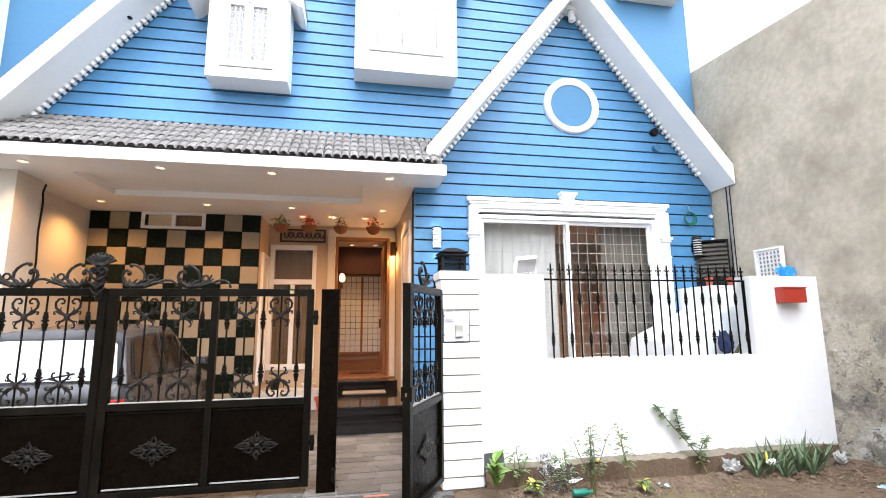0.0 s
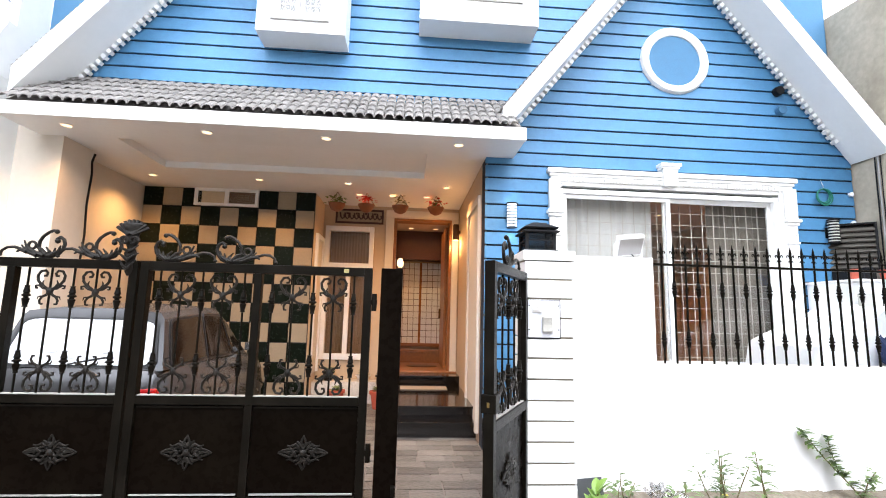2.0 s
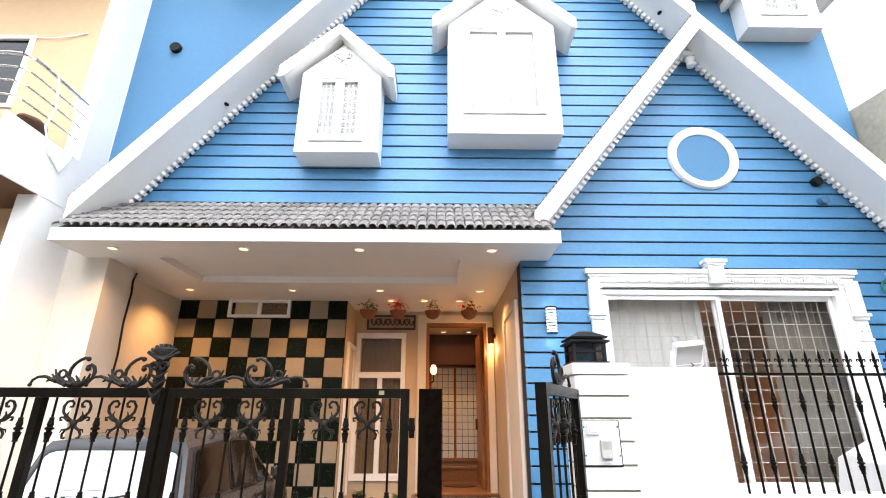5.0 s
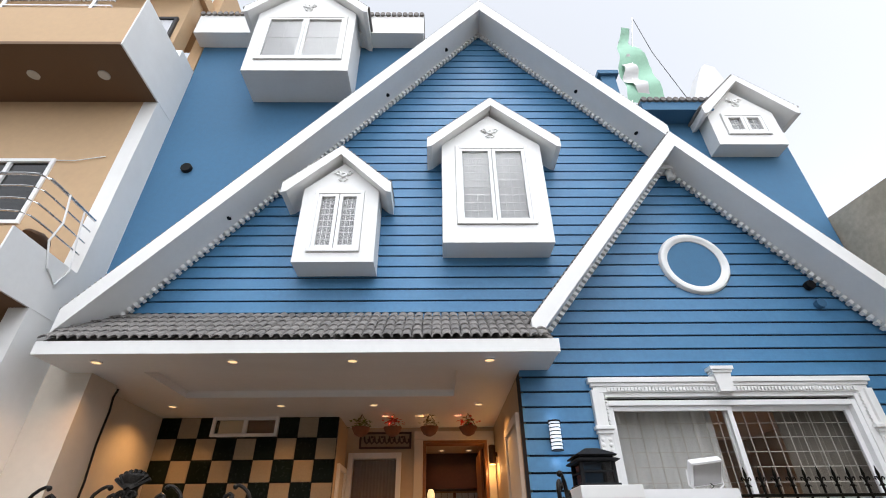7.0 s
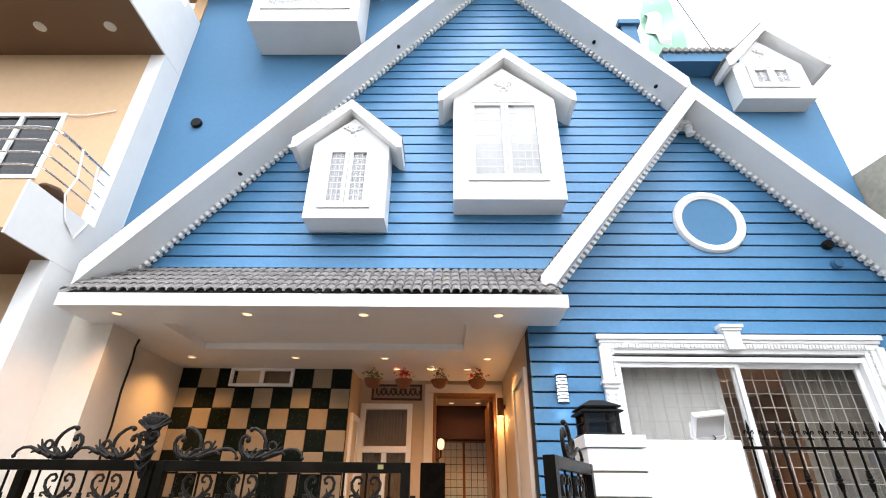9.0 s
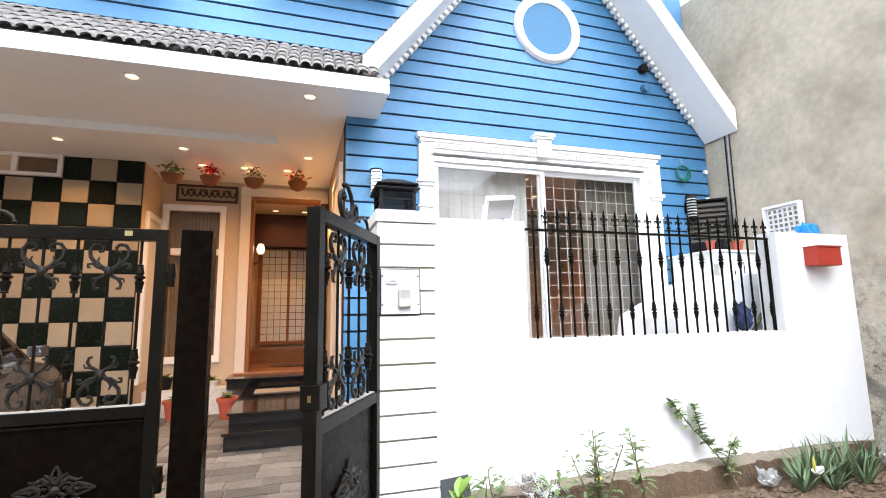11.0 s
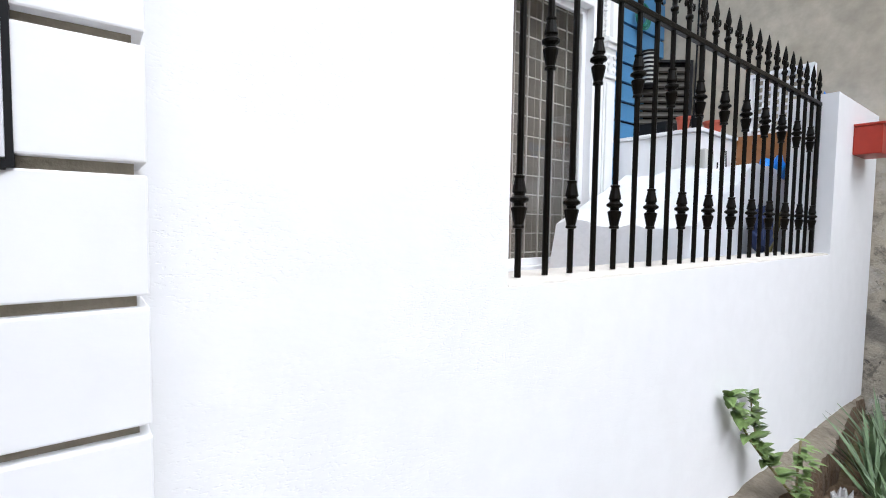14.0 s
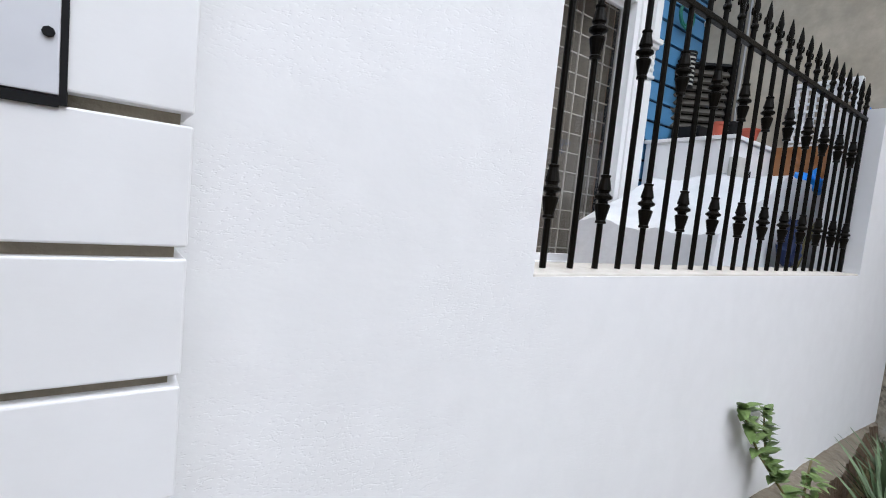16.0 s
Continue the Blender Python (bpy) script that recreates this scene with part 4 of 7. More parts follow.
# thin grey slab carries the dim reflection on the landing as a flat tone
mt = thing("landing_reflection", (0.2, 8.1, 0.45), "thin grey slab painted as a dim reflection on the granite landing", "mat")
part("reflection_slab", boxes((-0.2, 0.55, 8.45, 8.80, 0.45, 0.462), bevel=0.003), SHEER_GREY, mt)
plinth = setting("plinth", boxes((-1.70, -0.40, 9.15, 9.47, FLOOR - 0.01, 0.46)), mat("pale_marble", (0.6, 0.58, 0.55), rough=0.3, var=0.2, scale=8), "pale marble plinth under the entrance window", "plinth")


# ---- gate ----
def knob_mesh(bm, x, z, y, s=1.0):
    lathe(bm, [(q[0] * s, z + q[1] * s) for q in ((0.011, -0.085), (0.019, -0.083), (0.019, -0.076), (0.016, -0.072), (0.026, -0.024), (0.026, -0.017), (0.017, -0.012), (0.017, -0.004), (0.031, 0.004), (0.031, 0.012), (0.019, 0.022), (0.019, 0.028), (0.024, 0.033), (0.015, 0.076), (0.018, 0.080), (0.018, 0.085), (0.011, 0.087))], (x, y, 0), 12)
    return bm


def scroll_mesh(bm, x, z, y, up=1):
    """A cast lyre of two mirrored volutes with leaf tips and small feet, about 0.21 m wide and 0.27 m high, round a bar."""
    def go(s, pts, r, taper, dy=0.0):
        tube(bm, [(x + s * a, y + dy, z + up * b) for a, b in pts], r, 6, taper)
    for s in (-1, 1):
        go(s, ((0.004, -0.025), (0.028, 0.012), (0.066, 0.035), (0.096, 0.072), (0.101, 0.112), (0.08, 0.145), (0.048, 0.15), (0.03, 0.13), (0.037, 0.108), (0.056, 0.108)), 0.0125, 0.75)
        go(s, ((0.02, 0.005), (0.055, 0.012), (0.085, 0.034), (0.108, 0.03), (0.106, 0.012), (0.092, 0.012)), 0.0105, 0.7)
        go(s, ((0.045, 0.02), (0.058, 0.05), (0.048, 0.075)), 0.013, 0.25, -0.006)
        go(s, ((0.005, -0.02), (0.024, -0.042), (0.052, -0.058), (0.068, -0.085), (0.062, -0.112), (0.044, -0.112)), 0.0115, 0.7)
        go(s, ((0.05, -0.055), (0.078, -0.055), (0.086, -0.078)), 0.010, 0.3)
    lathe(bm, [(0.010, -0.035), (0.022, -0.02), (0.024, 0.0), (0.018, 0.02), (0.01, 0.03)], (x, y, z - up * 0.012), 9)
    return bm


def rosette_mesh(bm, x, z, y):
    """A cast diamond-shaped panel ornament of paired volutes and acanthus tips, about 0.38 m wide."""
    for s in (-1, 1):
        tube(bm, spiral(x + s * 0.05, z, 0.045, 0.010, 90 - s * 90, s * 1.4, y - 0.008, 16), 0.010, 6)
        for p in (((0.06, 0.0), (0.10, 0.03), (0.15, 0.018), (0.19, 0.0)), ((0.06, 0.0), (0.10, -0.03), (0.15, -0.018), (0.19, 0.0)), ((0.10, 0.0), (0.13, 0.006), (0.175, 0.0)), ((0.03, 0.04), (0.06, 0.062), (0.10, 0.045), (0.125, 0.055)), ((0.03, -0.04), (0.06, -0.062), (0.10, -0.045), (0.125, -0.055)), ((0.0, 0.04), (0.03, 0.07), (0.055, 0.085)), ((0.0, -0.04), (0.03, -0.07), (0.055, -0.085)), ((0.0, 0.045), (0.02, 0.075), (0.012, 0.1), (0.0, 0.128)), ((0.0, -0.045), (0.02, -0.075), (0.012, -0.1), (0.0, -0.128))):
            tube(bm, [(x + s * a, y - 0.008, z + b) for a, b in p], 0.016, 6, 0.35)
    lathe(bm, [(0.026, y), (0.026, y - 0.015), (0.012, y - 0.025)], (x, 0, z), 10, "y")
    return bm


def crest_mesh(bm, x, z, y, s=1):
    """A tall open scroll with ball ends, a ring, leaf tips and a long curling tail, for the gate's cresting; s is the side to which the tail runs."""
    def go(pts, r, taper, dy=0.0):
        tube(bm, [(x - s * a, y + dy, z + b) for a, b in pts], r, 8, taper)
    go(((0.042, 0.222), (0.015, 0.224), (-0.018, 0.208), (-0.055, 0.176), (-0.076, 0.135), (-0.078, 0.09), (-0.06, 0.05), (-0.022, 0.022), (0.03, 0.016), (0.072, 0.034), (0.104, 0.074), (0.114, 0.118), (0.102, 0.155), (0.074, 0.172), (0.052, 0.158), (0.052, 0.136)), 0.0125, 1.15)
    for cx, cz, r in ((0.043, 0.216, 0.019), (0.056, 0.142, 0.021), (-0.36, 0.022, 0.015)):
        lathe(bm, [(0.2 * r, -r), (0.8 * r, -0.6 * r), (r, 0.0), (0.8 * r, 0.6 * r), (0.2 * r, r)], (x - s * cx, y, z + cz), 9)
    go([(-0.13 + 0.029 * math.cos(a * 0.6), 0.102 + 0.029 * math.sin(a * 0.6)) for a in range(12)], 0.0105, 1.0)
    go(((0.03, 0.014), (-0.06, 0.016), (-0.13, 0.034), (-0.20, 0.064), (-0.26, 0.084), (-0.31, 0.08), (-0.348, 0.056), (-0.36, 0.02)), 0.0155, 0.6)
    for p in (((-0.03, 0.02), (-0.10, 0.045), (-0.165, 0.085), (-0.188, 0.138)), ((-0.08, 0.02), (-0.15, 0.05), (-0.205, 0.10)), ((-0.02, 0.03), (-0.05, 0.07), (-0.095, 0.085)), ((0.0, 0.02), (0.045, 0.045), (0.05, 0.085)), ((0.02, 0.02), (0.075, 0.06), (0.088, 0.105)), ((-0.01, 0.02), (0.01, 0.055), (-0.02, 0.09)), ((-0.16, 0.05), (-0.21, 0.062), (-0.235, 0.045))):
        go(p, 0.02, 0.3, -0.008)
    return bm


def gate_leaf(g, x0, x1, bays, y, z0=0.16, top=2.0, bars=5):
    t = 0.035
    st = 0.065
    part("stile", boxes((x0, x0 + st, y - t, y + t, z0, top), bevel=0.004), IRON, g)
    part("stile", boxes((x1 - st, x1, y - t, y + t, z0, top), bevel=0.004), IRON, g)
    edges = [x0 + st] + [x0 + st + (x1 - x0 - 2 * st) * i / bays for i in range(1, bays)] + [x1 - st]
    for x in edges[1:-1]:
        part("stile", boxes((x - 0.03, x + 0.03, y - t + 0.003, y + t - 0.003, z0 + 0.06, top - 0.07), bevel=0.004), IRON, g)
    for a, b in ((top - 0.07, top), (0.90, 0.965), (z0, z0 + 0.06)):
        part("rail", boxes((x0 + st, x1 - st, y - t + 0.001, y + t - 0.001, a, b), bevel=0.004), IRON, g)
    first = None
    for i in range(bays):
        a, b = edges[i] + (0.03 if i else 0), edges[i + 1] - (0.03 if i < bays - 1 else 0)
        pn = part("panel", boxes((a, b, y - 0.006, y + 0.006, z0 + 0.06, 0.90)), IRON_PANEL, g)
        part("bead", boxes((a + 0.02, b - 0.02, y - 0.02, y - 0.006, z0 + 0.075, z0 + 0.085)), ALU_GREY, pn)
        part("bead", boxes((a + 0.01, b - 0.01, y - 0.02, y - 0.006, 0.875, 0.89)), IRON, pn)
        ros = rosette_mesh(bmesh.new(), (a + b) / 2, 0.545, y - 0.008)
        part("rosette", ros, IRON_WORN, pn, smooth=True)
        for k in range(bars):
            x = a + (b - a) * (k + 0.5) / bars
            br = part("bar", tube(bmesh.new(), [(x, y, 0.96), (x, y, top - 0.065)], 0.0085, 8), IRON, g, smooth=True)
            if k % 2 == 0:
                part("knob", knob_mesh(bmesh.new(), x, 1.20, y), IRON, br)
                part("knob", knob_mesh(bmesh.new(), x, top - 0.30, y), IRON, br)
            else:
                part("scroll", scroll_mesh(bmesh.new(), x, 1.135, y, -1), IRON_WORN, br, smooth=True)
                part("scroll", scroll_mesh(bmesh.new(), x, top - 0.245, y, 1), IRON_WORN, br, smooth=True)
    # dusty ledge on the middle rail
    part("ledge", boxes((x0 + st + 0.01, x1 - st - 0.01, y - 0.03, y + 0.02, 0.966, 0.972)), ALU_GREY, g)


lg = thing("gate_leaf", (-3.2, GATE, 0.16), "black wrought-iron driveway gate leaf, closed, with scrollwork", "gate", "driveway gate leaves")
gate_leaf(lg, -4.16, -2.275, 2, GATE)
rg = thing("gate_leaf", (-1.35, GATE, 0.16), "black wrought-iron driveway gate leaf, closed, with scrollwork", "gate", "driveway gate leaves")
gate_leaf(rg, -2.255, -0.43, 2, GATE)
for g, xs, s in ((lg, (-2.55, -2.98), -1), (rg, (-2.06, -1.58), 1)):
    for x in xs:
        part("crest_scroll", crest_mesh(bmesh.new(), x, 2.0, GATE, s), IRON_WORN, g, smooth=True)
UX, UY = -2.345, GATE - 0.03
bm = lathe(bmesh.new(), [(0.012, 1.88), (0.03, 1.91), (0.038, 1.94), (0.026, 1.98), (0.04, 2.02), (0.048, 2.06), (0.03, 2.10), (0.042, 2.13), (0.06, 2.17), (0.05, 2.20), (0.062, 2.23), (0.088, 2.285), (0.078, 2.30), (0.02, 2.305)], (UX, UY, 0), 14)
for v in bm.verts:
    v.co.y = UY + (v.co.y - UY) * 0.6
for i in range(9):
    a = radians(-56 + 14 * i)
    tube(bm, [(UX + r * math.sin(a) * 1.05, UY - 0.036 + 0.012 * q, 2.19 + r * math.cos(a)) for q, r in enumerate((0.02, 0.06, 0.10, 0.138))], 0.009, 6, 1.75)
for s in (-1, 1):
    tube(bm, spiral(UX + s * 0.036, 2.155, 0.036, 0.010, 90 - s * 90, s * 1.2, UY - 0.04, 12), 0.011, 6)
    tube(bm, [(UX, UY - 0.03, 1.93), (UX + s * 0.03, UY - 0.04, 1.96), (UX + s * 0.062, UY - 0.03, 2.005)], 0.014, 6, 0.3)
    tube(bm, [(UX, UY - 0.03, 2.0), (UX + s * 0.035, UY - 0.04, 2.03), (UX + s * 0.078, UY - 0.03, 2.06)], 0.016, 6, 0.3)
    tube(bm, [(UX, UY - 0.03, 2.07), (UX + s * 0.04, UY - 0.04, 2.09), (UX + s * 0.07, UY - 0.03, 2.125)], 0.015, 6, 0.3)
part("urn_finial", bm, IRON_WORN, lg, "cast fluted urn finial", smooth=True)
for z in (0.55, 1.72):
    part("hinge", lathe(bmesh.new(), [(0.02, z - 0.07), (0.022, z), (0.02, z + 0.07)], (-0.405, GATE - 0.03, 0), 10), IRON, rg)
    part("hinge_plate", boxes((-0.43, -0.38, GATE - 0.045, GATE - 0.02, z - 0.02, z + 0.02)), IRON, rg)
lat = part("tag", boxes((-0.66, -0.62, GATE - 0.04, GATE - 0.034, 1.955, 1.985)), mat("faded_yellow_paint", (0.26, 0.22, 0.08), rough=0.6, var=0.1), rg, "small yellow tag")

post = thing("gate_post", (-0.285, GATE, 0.1), "square black iron gate post", "gate post")
part("shaft", boxes((-0.355, -0.180, GATE - 0.06, GATE + 0.10, 0.08, 2.0), bevel=0.006), IRON_PANEL, post)
part("latch_plate", boxes((-0.215, -0.185, GATE - 0.12, GATE - 0.02, 0.20, 0.32), bevel=0.004), IRON, post)

# wicket gate, standing open
wk = new("wicket_gate")
ORIGIN[wk.name] = Vector((0, 0, 0))
tagged(wk, "small black wrought-iron wicket gate, standing open", "gate")
gate_leaf(wk, 0.0, 0.96, 1, 0.0, z0=0.12, top=2.0, bars=5)
part("crest_scroll", crest_mesh(bmesh.new(), 0.52, 2.0, 0.0, -1), IRON_WORN, wk, smooth=True)
bm = rosette_mesh(bmesh.new(), 0.48, 0.545, -0.008)
bmesh.ops.rotate(bm, cent=(0.48, 0, 0.545), matrix=Matrix.Rotation(math.pi, 3, "Z"), verts=bm.verts[:])
part("rosette", bm, IRON_WORN, wk, smooth=True)
part("lock_box", boxes((0.875, 0.965, -0.05, 0.05, 1.02, 1.14), bevel=0.008), IRON, wk)
part("lock_plate", boxes((0.955, 0.968, -0.008, 0.008, 1.06, 1.09)), mat("brass", (0.30, 0.20, 0.07), rough=0.35, metal=0.9), wk, "small brass lock plate")
for z in (0.55, 1.72):
    part("hinge", lathe(bmesh.new(), [(0.02, z - 0.07), (0.022, z), (0.02, z + 0.07)], (-0.02, 0.0, 0), 10), IRON, wk)
wk.matrix_world = pose(0.838, 4.735, 0.0, 0, 0, -117.3)

# ---- railing on the low wall ----
rl = thing("railing", (3.4, 4.97, 1.252), "black iron railing with spearheads and collars", "railing")
part("top_rail", boxes((2.07, 4.82, 4.958, 4.982, 2.13, 2.152), bevel=0.003), IRON, rl)
bar0 = part("bar", tube(bmesh.new(), [(2.188, 4.97, 1.25), (2.188, 4.97, 2.24)], 0.0095, 8), IRON, rl, smooth=True)
bm = lathe(bmesh.new(), [(0.0075, 2.195), (0.015, 2.205), (0.015, 2.213), (0.008, 2.222), (0.007, 2.245), (0.0125, 2.282), (0.008, 2.312), (0.001, 2.345)], (2.188, 4.97, 0), 8)
for s in (-1, 1):
    tube(bm, [(2.188 + s * a, 4.97, c) for a, c in ((0.0, 2.222), (0.011, 2.246), (0.022, 2.264), (0.032, 2.266), (0.036, 2.252), (0.031, 2.243))], 0.0062, 5, 0.75)
    tube(bm, [(2.188 + s * a, 4.97, c) for a, c in ((0.0, 2.218), (0.016, 2.212), (0.026, 2.2))], 0.006, 5, 0.5)
spear0 = part("spearhead", bm, IRON, bar0, smooth=True)
kn = {}
for z in (1.46, 1.916):
    kn[z] = knob_mesh(bmesh.new(), 2.188, z, 4.97, 0.86)
k_low = part("collar", kn[1.46], IRON, bar0)
k_high = None
for i in range(1, 23):
    b = again(bar0, dx=0.1156 * i)
    s = again(spear0)
    s.parent = b
    if i % 2:
        if k_high is None:
            k_high = part("collar", kn[1.916], IRON, b)
        else:
            again(k_high).parent = b
    else:
        again(k_low).parent = b
part("end_post", boxes((4.742, 4.758, 4.96, 4.98, 1.20, 2.13)), IRON, rl)

# ---- fittings on the boundary wall ----
mb = thing("meter_cover", (1.02, PILLAR, 1.47), "pale grey cover plate set into the gate pillar", "cover plate")
part("plate", boxes((0.885, 1.158, PILLAR - 0.006, PILLAR + 0.01, 1.465, 1.775), bevel=0.002), PANEL_GREY, mb)
bm = boxes((0.878, 0.885, PILLAR - 0.004, PILLAR + 0.01, 1.455, 1.78), (1.158, 1.165, PILLAR - 0.004, PILLAR + 0.01, 1.455, 1.78), (0.885, 1.158, PILLAR - 0.004, PILLAR + 0.01, 1.452, 1.464), (0.885, 1.158, PILLAR - 0.004, PILLAR + 0.01, 1.776, 1.78))
part("gap", bm, BLACK_PLASTIC, mb)
for x in (0.893, 1.148):
    for z in (1.53, 1.73):
        part("screw", lathe(bmesh.new(), [(0.005, PILLAR - 0.010), (0.006, PILLAR - 0.008), (0.006, PILLAR)], (x, 0, z), 8, "y"), BLACK_PLASTIC, mb)
bl = thing("bell_push", (0.955, PILLAR, 1.68), "white doorbell push on the cover plate", "doorbell")
part("base", boxes((0.915, 1.003, PILLAR - 0.018, PILLAR - 0.006, 1.675, 1.76), bevel=0.006), PVC, bl)
part("button", boxes((0.928, 0.990, PILLAR - 0.026, PILLAR - 0.018, 1.692, 1.745), bevel=0.005), PVC, bl)
part("mark", boxes((0.952, 0.966, PILLAR - 0.0275, PILLAR - 0.0262, 1.705, 1.728)), PLASTIC_GREY, bl)
ic = thing("intercom", (1.06, PILLAR, 1.52), "grey plastic intercom panel on the cover plate", "intercom")
part("case", boxes((1.005, 1.092, PILLAR - 0.032, PILLAR - 0.006, 1.512, 1.640), bevel=0.008), PLASTIC_GREY, ic)
bm = bmesh.new()
for i in range(8):
    z = 1.575 + 0.007 * i
    box(bm, 1.015, 1.082, PILLAR - 0.0335, PILLAR - 0.0315, z, z + 0.003)
part("speaker_slots", bm, ALU_GREY, ic)
part("call_button", boxes((1.058, 1.078, PILLAR - 0.036, PILLAR - 0.031, 1.525, 1.539), bevel=0.002), PANEL_GREY, ic)

ln = thing("pillar_lantern", (1.02, 4.97, 2.205), "black four-sided lantern on the gate pillar", "lantern")
part("base", boxes((0.87, 1.17, 4.82, 5.12, 2.205, 2.225), bevel=0.004), BLACK_PLASTIC, ln)
part("glass_box", boxes((0.90, 1.14, 4.85, 5.09, 2.225, 2.37)), GLASS_TINT, ln)
for a, b in ((0.885, 4.835), (1.13, 4.835), (0.885, 5.08), (1.13, 5.08)):
    part("corner_post", boxes((a, a + 0.025, b, b + 0.025, 2.225, 2.374)), BLACK_PLASTIC, ln)
bm = bmesh.new()
for z in (2.30,):
    box(bm, 0.885, 1.155, 4.836, 4.846, z, z + 0.012)
    box(bm, 0.886, 0.896, 4.846, 5.10, z, z + 0.012)
part("glazing_bar", bm, BLACK_PLASTIC, ln)
for r0, r1, a, b in ((0.15, 0.165, 2.372, 2.380), (0.165, 0.165, 2.380, 2.388), (0.165, 0.135, 2.388, 2.40), (0.125, 0.125, 2.40, 2.412), (0.15, 0.155, 2.412, 2.422), (0.155, 0.06, 2.422, 2.475), (0.06, 0.035, 2.475, 2.483)):
    bm = bmesh.new()
    lo = [bm.verts.new((1.02 + sx * r0, 4.97 + sy * r0, a)) for sx, sy in ((-1, -1), (1, -1), (1, 1), (-1, 1))]
    hi = [bm.verts.new((1.02 + sx * r1, 4.97 + sy * r1, b)) for sx, sy in ((-1, -1), (1, -1), (1, 1), (-1, 1))]
    bm.faces.new(lo[::-1])
    bm.faces.new(hi)
    for i in range(4):
        bm.faces.new((lo[i], lo[(i + 1) % 4], hi[(i + 1) % 4], hi[i]))
    part("roof_tier", bm, BLACK_PLASTIC, ln)

fl = thing("floodlight", (1.87, 4.99, 2.185), "grey floodlight with a wire bracket on the wall top", "floodlight")
bm = boxes((-0.125, 0.125, -0.03, 0.03, -0.10, 0.10), bevel=0.012)
bmesh.ops.transform(bm, matrix=pose(1.885, 4.97, 2.31, 38, -6, 0), verts=bm.verts[:])
part("housing", bm, PVC, fl)
bm = boxes((-0.11, 0.11, -0.036, -0.0305, -0.085, 0.085), bevel=0.002)
bmesh.ops.transform(bm, matrix=pose(1.885, 4.97, 2.31, 38, -6, 0), verts=bm.verts[:])
part("lens", bm, ALU_GREY, fl)
for s in (-1, 1):
    bm = bmesh.new()
    tube(bm, [(1.885 + s * 0.13, 4.99, 2.33), (1.885 + s * 0.135, 5.0, 2.22), (1.885 + s * 0.09, 5.0, 2.188)], 0.006, 6)
    part("bracket", bm, PVC, fl)
part("cable", tube(bmesh.new(), [(1.90, 5.0, 2.25), (1.93, 4.98, 2.21), (1.90, 4.97, 2.19), (1.86, 5.0, 2.188)], 0.004, 6), BLACK_PLASTIC, fl)

rb = thing("letter_box", (5.36, 4.82, 1.86), "red metal letter box fixed to the white wall", "letter box")
bm = boxes((5.11, 5.42, 4.74, 4.88, 1.865, 2.04), bevel=0.006)
part("case", bm, RED, rb)
part("lid", boxes((5.105, 5.425, 4.73, 4.88, 2.041, 2.057), bevel=0.003), RED, rb)

# ---- big window of the right gable ----
wf = thing("window_front", (3.2, FACADE, WZ0), "wide white sliding window with moulded classical surround", "window", kind="structure")
fw = 0.06
part("window_frame", boxes((WX0 + 0.02, WX0 + 0.02 + fw, 6.47, 6.62, WZ0, 3.25), (WX1 - fw - 0.02, WX1 - 0.02, 6.47, 6.62, WZ0, 3.25), (WX0 + 0.08, WX1 - 0.08, 6.47, 6.62, 3.19, 3.25), (WX0 + 0.08, WX1 - 0.08, 6.47, 6.62, WZ0, WZ0 + 0.06), bevel=0.006), PVC, wf)
# black strip draws the shadow line under the window head
part("gap_shade", boxes((WX0, WX1, 6.56, 6.70, 3.25, 3.31)), BLACK_PLASTIC, wf)
part("liner", boxes((1.69, WX0 + 0.025, 6.452, 6.62, 0.95, 3.33)), WHITE, wf)
part("liner", boxes((WX1 - 0.025, 4.73, 6.452, 6.62, 0.95, 3.33)), WHITE, wf)
part("liner", boxes((WX0 + 0.03, WX1 - 0.03, 6.452, 6.55, 3.285, 3.335)), WHITE, wf)
for a, b, y in ((WX0 + 0.08, 3.20, 6.50), (3.12, WX1 - 0.08, 6.54)):
    s = 0.055
    sash = part("sash", boxes((a, a + s, y, y + 0.035, 1.08, 3.19), (b - s, b, y, y + 0.035, 1.08, 3.19), (a + s, b - s, y, y + 0.035, 1.08, 1.08 + s), (a + s, b - s, y, y + 0.035, 3.19 - s, 3.19), bevel=0.005), PVC, wf)
    part("pane", boxes((a + s, b - s, y + 0.015, y + 0.020, 1.08 + s, 3.19 - s)), GLASS, sash)
# white security grille inside
bm = bmesh.new()
x = WX0 + 0.16
while x < WX1:
    box(bm, x - 0.004, x + 0.004, 6.655, 6.667, 1.05, 3.2)
    x += 0.155
z = 1.17
while z < 3.2:
    box(bm, WX0 + 0.05, WX1 - 0.05, 6.667, 6.676, z - 0.004, z + 0.004)
    z += 0.155
part("grille", bm, mat("cream_grille_paint", (0.52, 0.49, 0.44), rough=0.5, var=0.05), wf)
# surround
part("jamb_moulding", boxes((1.60, 1.735, 6.44, 6.50, 0.95, 2.64), (1.62, 1.715, 6.425, 6.44, 1.0, 2.60), bevel=0.006), WHITE, wf)
part("jamb_moulding", boxes((4.725, 4.88, 6.44, 6.50, 0.95, 2.64), (4.745, 4.86, 6.425, 6.44, 1.0, 2.60), bevel=0.006), WHITE, wf)
